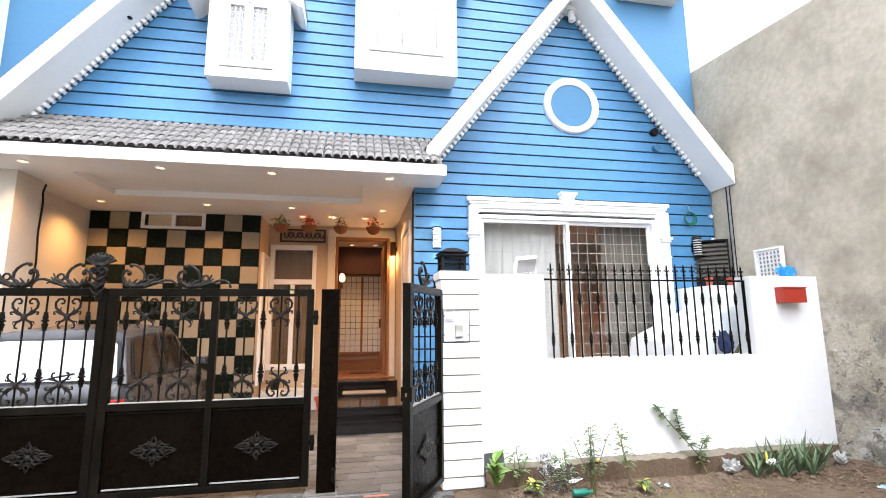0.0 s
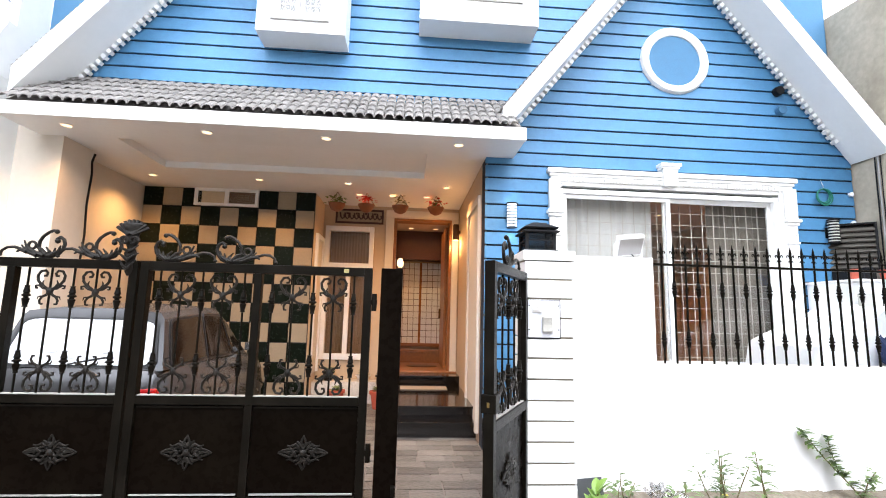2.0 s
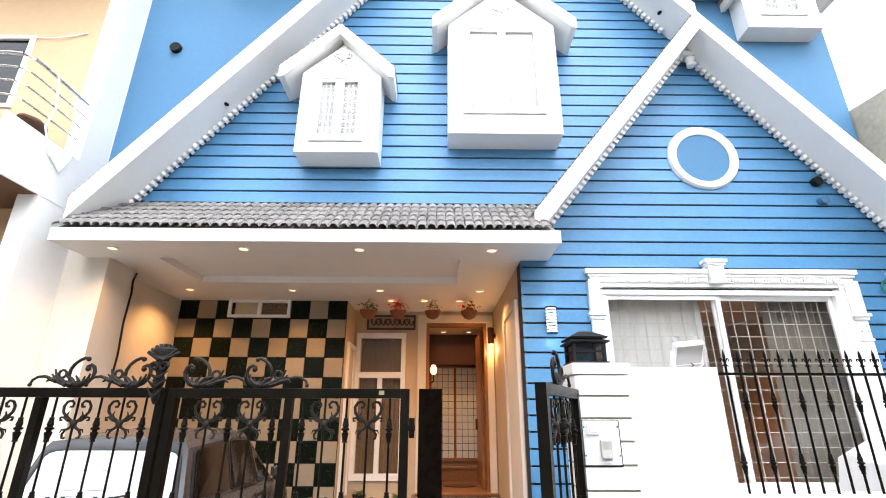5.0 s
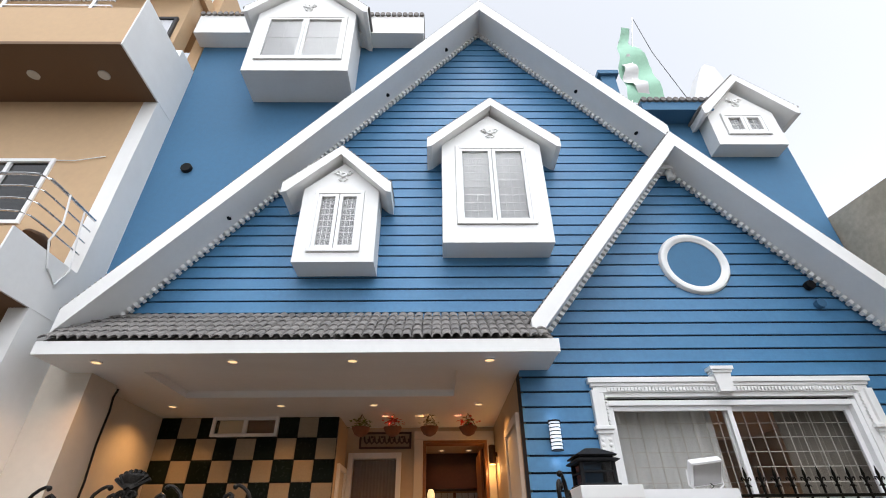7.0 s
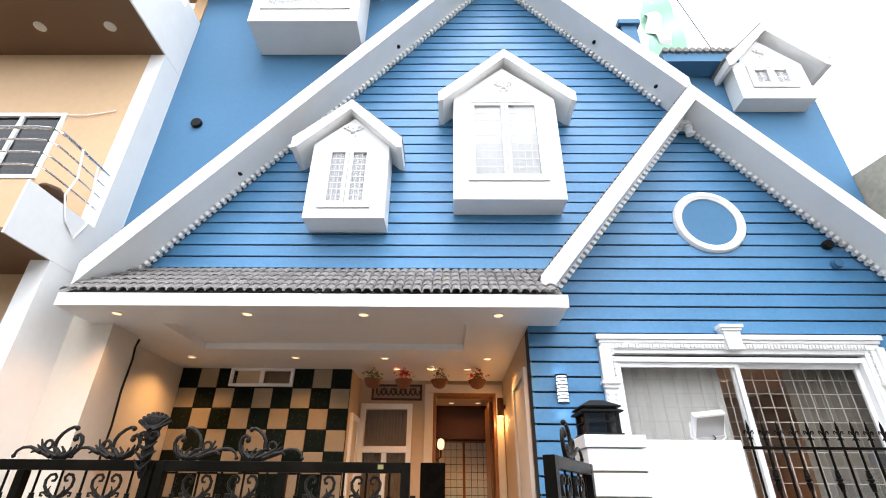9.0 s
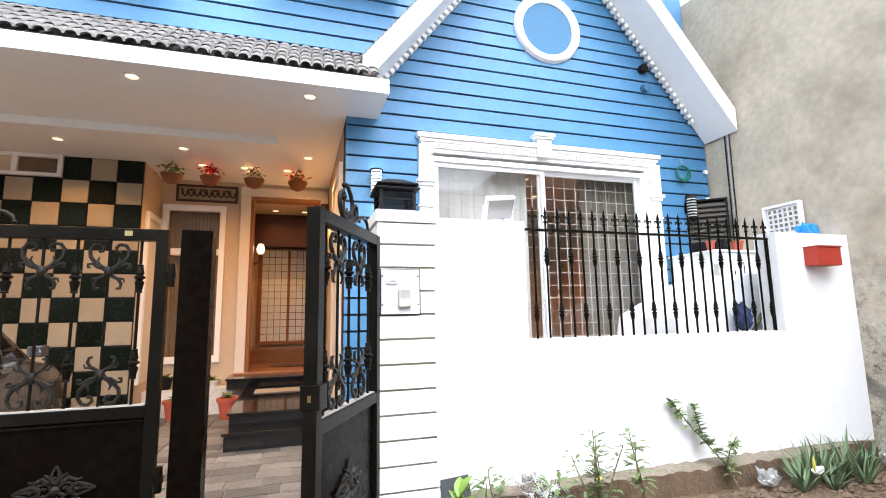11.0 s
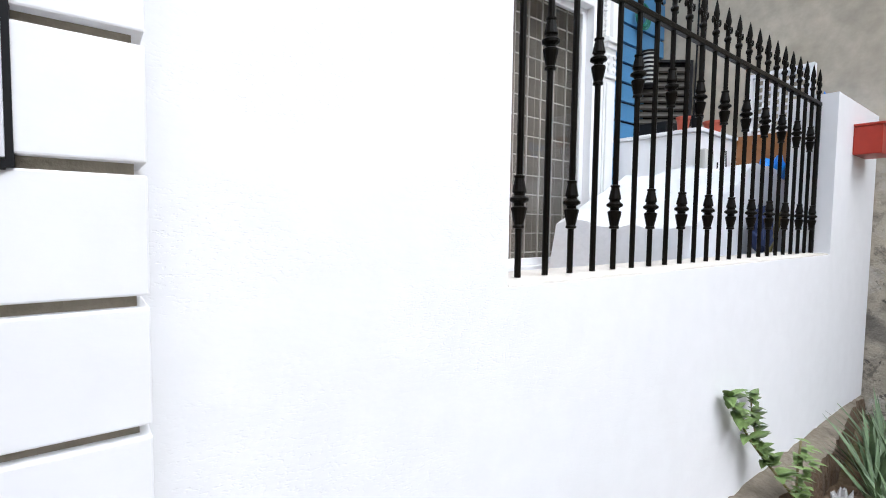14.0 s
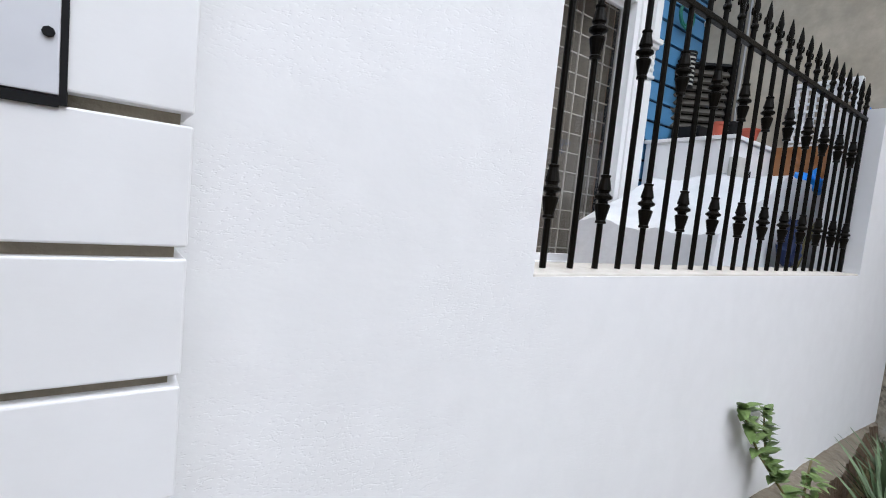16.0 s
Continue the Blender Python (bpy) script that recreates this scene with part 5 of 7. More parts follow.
for x in (1.67, 4.80):
    part("capital", boxes((x - 0.085, x + 0.085, 6.42, 6.50, 2.64, 2.67), (x - 0.07, x + 0.07, 6.43, 6.50, 2.67, 2.88), (x - 0.085, x + 0.085, 6.41, 6.50, 2.88, 2.92), (x - 0.105, x + 0.105, 6.39, 6.50, 2.92, 2.96), bevel=0.008), WHITE, wf)
    bm = bmesh.new()
    for i in range(3):
        for s in (-1, 1):
            lathe(bm, [(0.022, 6.432), (0.02, 6.42), (0.006, 6.415)], (x + s * 0.04, 0, 2.71 + 0.055 * i), 8, "y")
    part("capital_flower", bm, WHITE, wf, smooth=True)
part("upper_jamb", boxes((1.59, 1.68, 6.41, 6.50, 2.96, 3.36), (1.68, 1.735, 6.44, 6.50, 2.96, 3.36), bevel=0.006), WHITE, wf)
part("upper_jamb", boxes((4.78, 4.87, 6.41, 6.50, 2.96, 3.36), (4.725, 4.78, 6.44, 6.50, 2.96, 3.36), bevel=0.006), WHITE, wf)
part("head_moulding", boxes((1.57, 4.89, 6.40, 6.50, 3.44, 3.50), (1.60, 4.86, 6.42, 6.50, 3.40, 3.44), (1.62, 4.84, 6.435, 6.50, 3.33, 3.40), bevel=0.006), WHITE, wf)
bm = bmesh.new()
x = 1.78
while x < 4.68:
    box(bm, x, x + 0.022, 6.415, 6.436, 3.345, 3.385)
    x += 0.04
z = 2.98
while z < 3.32:
    for xx in (1.737, 4.705):
        box(bm, xx - 0.002, xx + 0.02, 6.425, 6.46, z, z + 0.02)
    z += 0.04
tagged(part("dentil_row", bm, WHITE, wf), kind="stuff")
bm = bmesh.new()
prism(bm, [(3.07, 3.32), (3.23, 3.32), (3.25, 3.54), (3.05, 3.54)], 6.37, 6.50)
box(bm, 3.015, 3.285, 6.34, 6.50, 3.57, 3.61)
box(bm, 3.035, 3.265, 6.355, 6.50, 3.54, 3.57)
part("keystone", bm, WHITE, wf)
# room behind
setting("floor_room", boxes((0.85, 5.5, 6.73, 10.2, 0.3, 0.45)), WOOD, "dim room floor", "floor")
bm = boxes((0.83, 5.5, 10.0, 10.1, 0.4, 3.8), (0.83, 0.9, 6.73, 10.0, 0.4, 3.8), (5.42, 5.49, 6.73, 10.0, 0.4, 3.8))
setting("wall_room", bm, mat("tan_room_paint", (0.36, 0.29, 0.22), rough=0.7), "tan walls of the front room", "wall")
setting("ceiling_room", boxes((0.83, 5.5, 6.73, 10.1, 3.45, 3.6)), CREAM_WALL, "cream room ceiling", "ceiling")


def curtain(x0, x1, y, z0, z1, folds, label, m, depth=0.035):
    c = thing("curtain", ((x0 + x1) / 2, y, z0), label, "curtain")
    bm = bmesh.new()
    n = folds * 8
    lo, hi = [], []
    for i in range(n + 1):
        k = i / n
        yy = y + depth * math.sin(k * folds * 2 * math.pi) + 0.01 * math.sin(k * 37)
        lo.append(bm.verts.new((x0 + (x1 - x0) * k, yy, z0)))
        hi.append(bm.verts.new((x0 + (x1 - x0) * k, yy * 1.0, z1)))
    for i in range(n):
        bm.faces.new((lo[i], lo[i + 1], hi[i + 1], hi[i]))
    part("cloth", bm, m, c, smooth=True)


curtain(3.86, 4.70, 6.78, 0.6, 3.4, 9, "grey sheer curtain gathered beside the window", SHEER_GREY)
# sheer curtain whose pale flat tone also paints the pane's whitish reflection
curtain(1.72, 3.06, 6.74, 0.6, 3.4, 9, "pale sheer curtain drawn behind the sliding pane, its tone painting a reflection", mat("pale_sheer_reflection", (0.60, 0.60, 0.59), rough=0.9, var=0.05), 0.010)
curtain(3.30, 3.75, 8.6, 0.6, 3.4, 5, "brown drape hanging in the room", mat("grey_brown_drape", (0.085, 0.072, 0.058), rough=0.9, var=0.15, bump=0.2))


# ---- lamps of the porch, hall and front room ----
def downlight(x, y, z, watts, label="round recessed ceiling spotlight, switched on", group="porch ceiling spotlights"):
    d = thing("downlight", (x, y, z), label, "ceiling light", group)
    bm = bmesh.new()
    rings = [[bm.verts.new((x + r * math.cos(2 * math.pi * q / 20), y + r * math.sin(2 * math.pi * q / 20), z + h)) for q in range(20)] for r, h in ((0.066, 0.0), (0.066, -0.008), (0.052, -0.012), (0.050, 0.0))]
    for a, b in zip(rings, rings[1:]):
        for q in range(20):
            bm.faces.new((a[q], a[(q + 1) % 20], b[(q + 1) % 20], b[q]))
    part("trim_ring", bm, PVC, d, smooth=True)
    part("lens", lathe(bmesh.new(), [(0.05, z - 0.004), (0.05, z - 0.001)], (x, y, 0), 20), BULB, d)
    if watts:
        la = bpy.data.lights.new("downlight_lamp", "SPOT")
        la.energy, la.color, la.spot_size, la.spot_blend, la.shadow_soft_size = watts * 2.0, (1.0, 0.50, 0.17), radians(135), 0.85, 0.04
        lo = new("downlight_lamp", la)
        lo.location = (x, y, z - 0.02)


for x in (-3.93, -2.44, -1.12, 0.40):
    downlight(x, 6.06, SOFFIT, 15)
for x in (-3.98, -2.43, -1.10, 0.42):
    downlight(x, 7.94, SOFFIT, 25)
for x in (-0.99, -0.44, 0.14):
    downlight(x, 8.60, SOFFIT, 6)
for x, y in ((-0.16, 9.95), (0.46, 9.95), (-0.1, 10.6), (0.42, 10.6)):
    downlight(x, y, 3.42, 5, "round recessed hall spotlight, switched on", "hall ceiling spotlights")
for x, y in ((3.55, 7.7), (4.2, 8.6), (2.3, 8.2)):
    downlight(x, y, 3.45, 26, "round recessed room spotlight, switched on", "room ceiling spotlights")

# wall lamps
def stripe_lamp(x, z, lit, name, label, metal):
    w = thing(name, (x, FACADE - 0.08, z), label, "wall lamp", "outdoor wall lamps")
    y = FACADE - 0.10
    part("back_plate", boxes((x - 0.05, x + 0.05, FACADE - 0.035, FACADE - 0.024, z + 0.08, z + 0.22)), metal, w)
    part("tube", lathe(bmesh.new(), [(0.058, z + 0.02), (0.06, z + 0.03), (0.06, z + 0.29), (0.058, z + 0.30)], (x, y, 0), 20), LED if lit else PLASTIC_GREY, w, smooth=True)
    bm = bmesh.new()
    for i in range(8):
        zz = z + 0.005 + 0.038 * i
        lathe(bm, [(0.062, zz), (0.066, zz + 0.002), (0.066, zz + (0.008 if lit else 0.018)), (0.062, zz + (0.010 if lit else 0.020))], (x, y, 0), 20)
    part("louvre", bm, metal, w, smooth=True)
    part("cap", lathe(bmesh.new(), [(0.07, z + 0.30), (0.07, z + 0.315), (0.03, z + 0.325)], (x, y, 0), 20), metal, w, smooth=True)


stripe_lamp(1.11, 2.70, True, "wall_lamp", "white louvred cylinder wall lamp, glowing faintly", BLACK_PLASTIC)
stripe_lamp(5.33, 2.66, False, "wall_lamp", "dark ribbed cylinder wall lamp, unlit", BLACK_PLASTIC)
for z, e in ((2.62, 16), (2.95, 10)):
    la = bpy.data.lights.new("wall_lamp_glow", "POINT")
    la.energy, la.color, la.shadow_soft_size = e * 0.03, (0.7, 0.85, 1.0), 0.05
    new("wall_lamp_glow", la).location = (1.11, FACADE - 0.10, z if z < 2.7 else 3.08)
sc = thing("sconce", (0.72, 9.2, 3.0), "bronze up-and-down wall sconce, lit", "wall lamp")
part("body", lathe(bmesh.new(), [(0.05, 2.98), (0.055, 3.0), (0.055, 3.24), (0.05, 3.26)], (0.71, 9.2, 0), 16), BRONZE, sc, smooth=True)
part("arm", boxes((0.74, 0.79, 9.18, 9.22, 3.09, 3.15)), BRONZE, sc)
part("bulb", lathe(bmesh.new(), [(0.044, 2.965), (0.044, 2.978)], (0.71, 9.2, 0), 14), BULB, sc)
la = bpy.data.lights.new("sconce_lamp", "POINT")
la.energy, la.color, la.shadow_soft_size = 5, (1.0, 0.5, 0.16), 0.03
new("sconce_lamp", la).location = (0.68, 9.2, 2.90)
hl = thing("hall_sconce", (-0.42, 9.9, 2.4), "bronze hall wall lamp with a glowing shade", "wall lamp")
part("shade", lathe(bmesh.new(), [(0.03, 2.52), (0.06, 2.56), (0.065, 2.62), (0.04, 2.69), (0.01, 2.70)], (-0.29, 9.98, 0), 14), BULB, hl, smooth=True)
part("stem", tube(bmesh.new(), [(-0.29, 9.98, 2.52), (-0.29, 9.98, 2.40), (-0.35, 9.98, 2.36), (-0.85, 9.98, 2.38)], 0.018, 8), BRONZE, hl, smooth=True)


# ---- plants ----
def leaf_into(bm, base, way, length, width, droop=0.25, fold=0.25, seg=4):
    """A folded, pointed leaf blade from base along way, bending down."""
    base, way = Vector(base), Vector(way).normalized()
    side = way.cross(Vector((0, 0, 1)))
    side = side.normalized() if side.length > 0.05 else Vector((1, 0, 0))
    up = side.cross(way).normalized()
    prev = None
    for i in range(seg + 1):
        k = i / seg
        c = base + way * length * k - Vector((0, 0, 1)) * droop * length * k * k
        w = width * 0.5 * math.sin(math.pi * min(1, 0.06 + 0.94 * k) ** 0.8) if i < seg else 0.0005
        row = [bm.verts.new(c - side * w + up * w * fold), bm.verts.new(c), bm.verts.new(c + side * w + up * w * fold)]
        if prev:
            bm.faces.new((prev[0], prev[1], row[1], row[0]))
            bm.faces.new((prev[1], prev[2], row[2], row[1]))
        prev = row


def rand_way(rng, lift=(0.0, 0.8)):
    a = rng.uniform(0, 2 * math.pi)
    return Vector((math.cos(a), math.sin(a), rng.uniform(*lift)))


def twiggy_shrub(x, y, h, stems, leaf_len, n_leaf, m, label, seed, lean=(0, 0), spread=0.16):
    rng = random.Random(seed)
    z = ground_height(x, y) - 0.02
    p = thing("shrub", (x, y, z), label, "shrub", "young plants along the wall")
    crown = bmesh.new()
    for s in range(stems):
        hh = h * rng.uniform(0.7, 1.0) if s else h
        dx, dy = lean[0] + rng.uniform(-spread, spread) * (s > 0), lean[1] + rng.uniform(-spread, spread) * 0.6 * (s > 0)
        pts = [(x + dx * k + 0.02 * math.sin(5 * k + s), y + dy * k, z + hh * k) for k in (0, 0.2, 0.4, 0.6, 0.8, 1.0)]
        part("stem", tube(bmesh.new(), pts, 0.008, 6, 0.4), STEM, p, smooth=True)
        for i in range(n_leaf):
            k = rng.uniform(0.35, 1.0)
            a, b = pts[min(4, int(k * 5))], pts[min(5, int(k * 5) + 1)]
            f = k * 5 - int(k * 5)
            c = Vector(a).lerp(Vector(b), f)
            w = rand_way(rng)
            c2 = c + w.normalized() * rng.uniform(0.0, 0.06)
            leaf_into(crown, c2, w, leaf_len * rng.uniform(0.7, 1.15), leaf_len * 0.42, rng.uniform(0.1, 0.5))
    part("leaves", crown, m, p)
    return p


twiggy_shrub(2.28, 4.40, 0.70, 7, 0.062, 26, LEAF, "tall thin shrub with small green leaves", 3, spread=0.2)
twiggy_shrub(2.06, 4.50, 0.42, 3, 0.075, 20, LEAF, "short leafy sprig beside the shrub", 5)
twiggy_shrub(2.74, 4.52, 0.64, 2, 0.08, 26, LEAF, "single-stemmed young plant against the kerb", 9, lean=(-0.08, 0.0))
twiggy_shrub(1.62, 4.66, 0.42, 3, 0.075, 18, LEAF, "small dark-leaved sprig on the kerb", 12)
# leaning climber
z = ground_height(3.75, 4.6)
cl = thing("climber", (3.72, 4.62, z), "leafy shoot leaning along the white wall", "plant", "young plants along the wall")
pts = [(3.74, 4.62, z), (3.70, 4.70, 0.2), (3.62, 4.78, 0.34), (3.52, 4.83, 0.47), (3.42, 4.85, 0.60), (3.345, 4.855, 0.69), (3.325, 4.85, 0.70)]
part("stem", tube(bmesh.new(), pts, 0.007, 6, 0.5), STEM, cl, smooth=True)
rng = random.Random(21)
bm = bmesh.new()
for i in range(60):
    k = rng.uniform(0.8, 5.9)
    c = Vector(pts[int(k)]).lerp(Vector(pts[int(k) + 1]), k - int(k))
    w = Vector((rng.choice((-1, 1)) * rng.uniform(0.5, 1) - 0.1, -rng.uniform(0.15, 0.7), rng.uniform(-0.1, 0.7)))
    leaf_into(bm, c, w, rng.uniform(0.06, 0.105), 0.045, rng.uniform(0.1, 0.4))
for i in range(20):
    c = Vector((3.72, 4.71, 0.24)).lerp(Vector((3.88, 4.74, 0.40)), rng.random())
    leaf_into(bm, c, rand_way(rng), rng.uniform(0.05, 0.08), 0.036, 0.3)
for i in range(34):
    c = Vector((3.68, 4.68, 0.15)) + Vector((rng.uniform(0, 0.12), 0, rng.uniform(-0.05, 0.3)))
    leaf_into(bm, c, rand_way(rng), rng.uniform(0.05, 0.07), 0.03, 0.3)
part("leaves", bm, LEAF, cl)
# upper side shoot, leafy to its tip
SHOOT = [(3.60, 4.79, 0.36), (3.595, 4.83, 0.46), (3.575, 4.845, 0.57), (3.565, 4.85, 0.66)]
part("side_shoot", tube(bmesh.new(), SHOOT, 0.005, 5, 0.6), STEM, cl)
bm = bmesh.new()
for i in range(44):
    k = rng.uniform(0.0, 2.99)
    c = Vector(SHOOT[int(k)]).lerp(Vector(SHOOT[int(k) + 1]), k - int(k))
    leaf_into(bm, c, Vector((rng.choice((-1, 1)) * rng.uniform(0.5, 1), -rng.uniform(0.1, 0.6), rng.uniform(0.0, 0.7))), rng.uniform(0.05, 0.085), 0.038, rng.uniform(0.1, 0.4))
part("leaves", bm, LEAF, cl)
# second side shoot
part("side_shoot", tube(bmesh.new(), [(3.70, 4.70, 0.2), (3.78, 4.72, 0.32), (3.88, 4.74, 0.40)], 0.005, 5), STEM, cl)


def rosette_plant(name, x, y, n, length, width, m, label, seed, lift=(0.3, 1.2), droop=0.45, h=0.0):
    rng = random.Random(seed)
    z = ground_height(x, y) - 0.01
    p = thing(name, (x, y, z), label, "plant", "young plants along the wall")
    if h:
        part("stem", tube(bmesh.new(), [(x, y, z), (x + 0.01, y, z + h)], 0.008, 6), STEM, p)
    for i in range(n):
        bm = bmesh.new()
        w = rand_way(rng, lift)
        leaf_into(bm, (x, y, z + h * rng.uniform(0.4, 1.0)), w, length * rng.uniform(0.65, 1.1), width * rng.uniform(0.8, 1.1), droop * rng.uniform(0.6, 1.3), 0.3, 6)
        mm = m if not isinstance(m, tuple) else rng.choice(m)
        part("leaf", bm, mm, p)
    return p


for i, (x, y, s) in enumerate(((4.25, 4.50, 0.9), (4.42, 4.55, 1.0), (4.55, 4.47, 0.8), (4.62, 4.60, 1.15), (4.78, 4.52, 1.1), (4.92, 4.60, 1.2), (5.05, 4.55, 1.0), (5.22, 4.62, 0.9), (4.15, 4.42, 0.7), (4.85, 4.42, 0.8))):
    rosette_plant("strap_lily", x, y, 19, 0.46 * s, 0.026, LEAF_DARK, "clump of long dark-green strap leaves", 40 + i, (1.0, 3.6), 0.22)
rosette_plant("croton", 1.31, 4.42, 22, 0.20, 0.080, LEAF_LIGHT, "young plant with broad light-green leaves", 60, (0.2, 1.7), 0.25, 0.38)
rosette_plant("umbrella_plant", 1.70, 4.46, 30, 0.13, 0.05, (LEAF, LEAF, LEAF_YELLOW), "low variegated plant with green and yellow leaves", 61, (0.0, 0.9), 0.5, 0.14)
rosette_plant("umbrella_plant", 2.80, 4.36, 30, 0.115, 0.045, (LEAF, LEAF, LEAF_YELLOW), "low variegated plant with green and yellow leaves", 62, (0.0, 1.0), 0.5, 0.14)
rosette_plant("weed", 5.55, 4.72, 7, 0.08, 0.02, LEAF, "tiny weed at the wall's foot", 63, (0.3, 1.2), 0.4)
# staked sapling beside the cement wall
sx, sy = 5.42, 3.20
sz = ground_height(sx, sy)
sap = thing("sapling", (sx, sy, sz), "young sapling tied to a bamboo stake", "sapling")
part("stake", tube(bmesh.new(), [(sx, sy, sz - 0.02), (sx + 0.01, sy - 0.01, 0.5), (sx + 0.05, sy - 0.03, 1.02)], 0.009, 7, 0.6), mat("bamboo", (0.34, 0.25, 0.14), rough=0.7, var=0.2), sap, smooth=True)
part("stem", tube(bmesh.new(), [(sx - 0.02, sy, sz - 0.02), (sx - 0.01, sy, 0.4), (sx, sy, 0.75)], 0.008, 6, 0.5), STEM, sap)
rng = random.Random(77)
bm = bmesh.new()
for i in range(46):
    leaf_into(bm, (sx + rng.uniform(-0.03, 0.03), sy + rng.uniform(-0.08, 0.08), rng.uniform(0.60, 0.78)), rand_way(rng, (-0.2, 0.45)), rng.uniform(0.15, 0.27), 0.055, 0.3)
part("leaves", bm, LEAF, sap)

CLOD = mat("dry_clod", (0.135, 0.093, 0.062), rough=0.95, var=0.4, scale=14)
# grass tufts, clods and dry leaves on the soil
rng = random.Random(5)
bm = bmesh.new()
for i in range(4200):
    x, y = rng.uniform(2.0, 5.5), rng.uniform(1.6, 4.3)
    if noise.noise((x * 1.1, y * 1.1, 9.0)) < 0.12:
        continue
    leaf_into(bm, (x, y, ground_height(x, y) - 0.004), rand_way(rng, (0.4, 2.0)), rng.uniform(0.025, 0.06), 0.008, 0.3, 0.2, 2)
g = link_mesh("grass", bm, mat("dry_grass", (0.20, 0.21, 0.06), rough=0.7, var=0.35, scale=20), Vector((0, 0, 0)), None, False)
tagged(g, "sparse short grass on bare soil", "grass", kind="stuff")
bm = bmesh.new()
for i in range(3600):
    x, y = rng.uniform(1.4, 5.6), rng.uniform(1.8, 4.66)
    if rng.random() < 0.5:
        y = 4.64 - abs(rng.gauss(0, 0.25))
    r = rng.uniform(0.004, 0.014) * (1 + 1.2 * (rng.random() < 0.12)) * (1.4 if y > 4.2 or x > 5.0 else 1.0)
    c = Vector((x, y, ground_height(x, y) + r * 0.2))
    vs = [bm.verts.new(c + Vector((a * r * rng.uniform(0.7, 1.5), b * r * rng.uniform(0.7, 1.5), d * r * rng.uniform(0.5, 0.9)))) for a, b, d in ((1, 0, 0), (-1, 0, 0), (0, 1, 0), (0, -1, 0), (0, 0, 1), (0, 0, -1))]
    for q in ((0, 2, 4), (2, 1, 4), (1, 3, 4), (3, 0, 4), (2, 0, 5), (1, 2, 5), (3, 1, 5), (0, 3, 5)):
        bm.faces.new([vs[k] for k in q])
g = link_mesh("soil_clods", bm, CLOD, Vector((0, 0, 0)), None, False)
tagged(g, "loose clods and chips on the soil", "soil clods", kind="stuff")
bm = bmesh.new()
for i in range(850):
    x = rng.uniform(3.2, 5.7)
    y = rng.uniform(3.0, 4.6)
    if rng.random() < 0.6:
        x = 5.72 - abs(rng.gauss(0, 0.5))
    leaf_into(bm, (x, y, ground_height(x, y) + 0.008), rand_way(rng, (-0.05, 0.25)), rng.uniform(0.03, 0.065), 0.022, 0.15, 0.5, 3)
g = link_mesh("dry_leaves", bm, mat("dry_leaf", (0.16, 0.105, 0.068), rough=0.85, var=0.35, scale=20), Vector((0, 0, 0)), None, False)
tagged(g, "scattered dry brown leaves", "dry leaves", kind="stuff")


def crumple(name, x, y, z, sx, sy, sz, m, label, category, seed, amp=0.35):
    """A crumpled scrap: a jittered, flattened ball of facets."""
    t = thing(name, (x, y, z), label, category)
    bm = bmesh.new()
    bmesh.ops.create_icosphere(bm, subdivisions=3, radius=1.0)
    for v in bm.verts:
        k = 1 + amp * noise.noise(v.co * 2.3 + Vector((seed, 0, 0))) + amp * 0.6 * noise.noise(v.co * 6 + Vector((0, seed, 0)))
        v.co = Vector((x + v.co.x * sx * k, y + v.co.y * sy * k, z + max(0.02, v.co.z * 0.5 + 0.5) * sz * k))
    part("body", bm, m, t)
    return t


FILM = mat("grey_plastic_film", (0.36, 0.36, 0.35), rough=0.25, var=0.3, scale=30, spec=0.5)
crumple("plastic_bag", 1.98, 4.52, 0.0, 0.17, 0.12, 0.26, CLEAR_BAG, "crumpled clear plastic bag against the kerb", "plastic bag", 4.0, 0.6)
crumple("plastic_scrap", 1.95, 4.70, 0.19, 0.09, 0.05, 0.12, CLEAR_BAG, "scrap of clear plastic film on the kerb", "plastic scrap", 8.0, 0.7)
crumple("plastic_bag", 4.02, 4.60, 0.03, 0.10, 0.04, 0.12, FILM, "crumpled pale plastic bag on the kerb", "plastic bag", 14.0, 0.7)
crumple("plastic_bag", 5.42, 4.58, 0.04, 0.06, 0.05, 0.12, FILM, "crumpled pale plastic bag in the corner", "plastic bag", 17.0, 0.7)
crumple("packet", 4.38, 4.46, 0.12, 0.05, 0.03, 0.07, PAPER, "small printed packet among the strap leaves", "packet", 19.0, 0.4)
crumple("fallen_leaf", 4.30, 4.43, 0.17, 0.014, 0.008, 0.11, LEAF_YELLOW, "yellow leaf among the strap leaves", "leaf", 23.0, 0.2)
crumple("yellow_leaf", 2.55, 4.78, 0.185, 0.03, 0.012, 0.03, LEAF_YELLOW, "yellowed leaf on the kerb", "leaf", 25.0, 0.2)
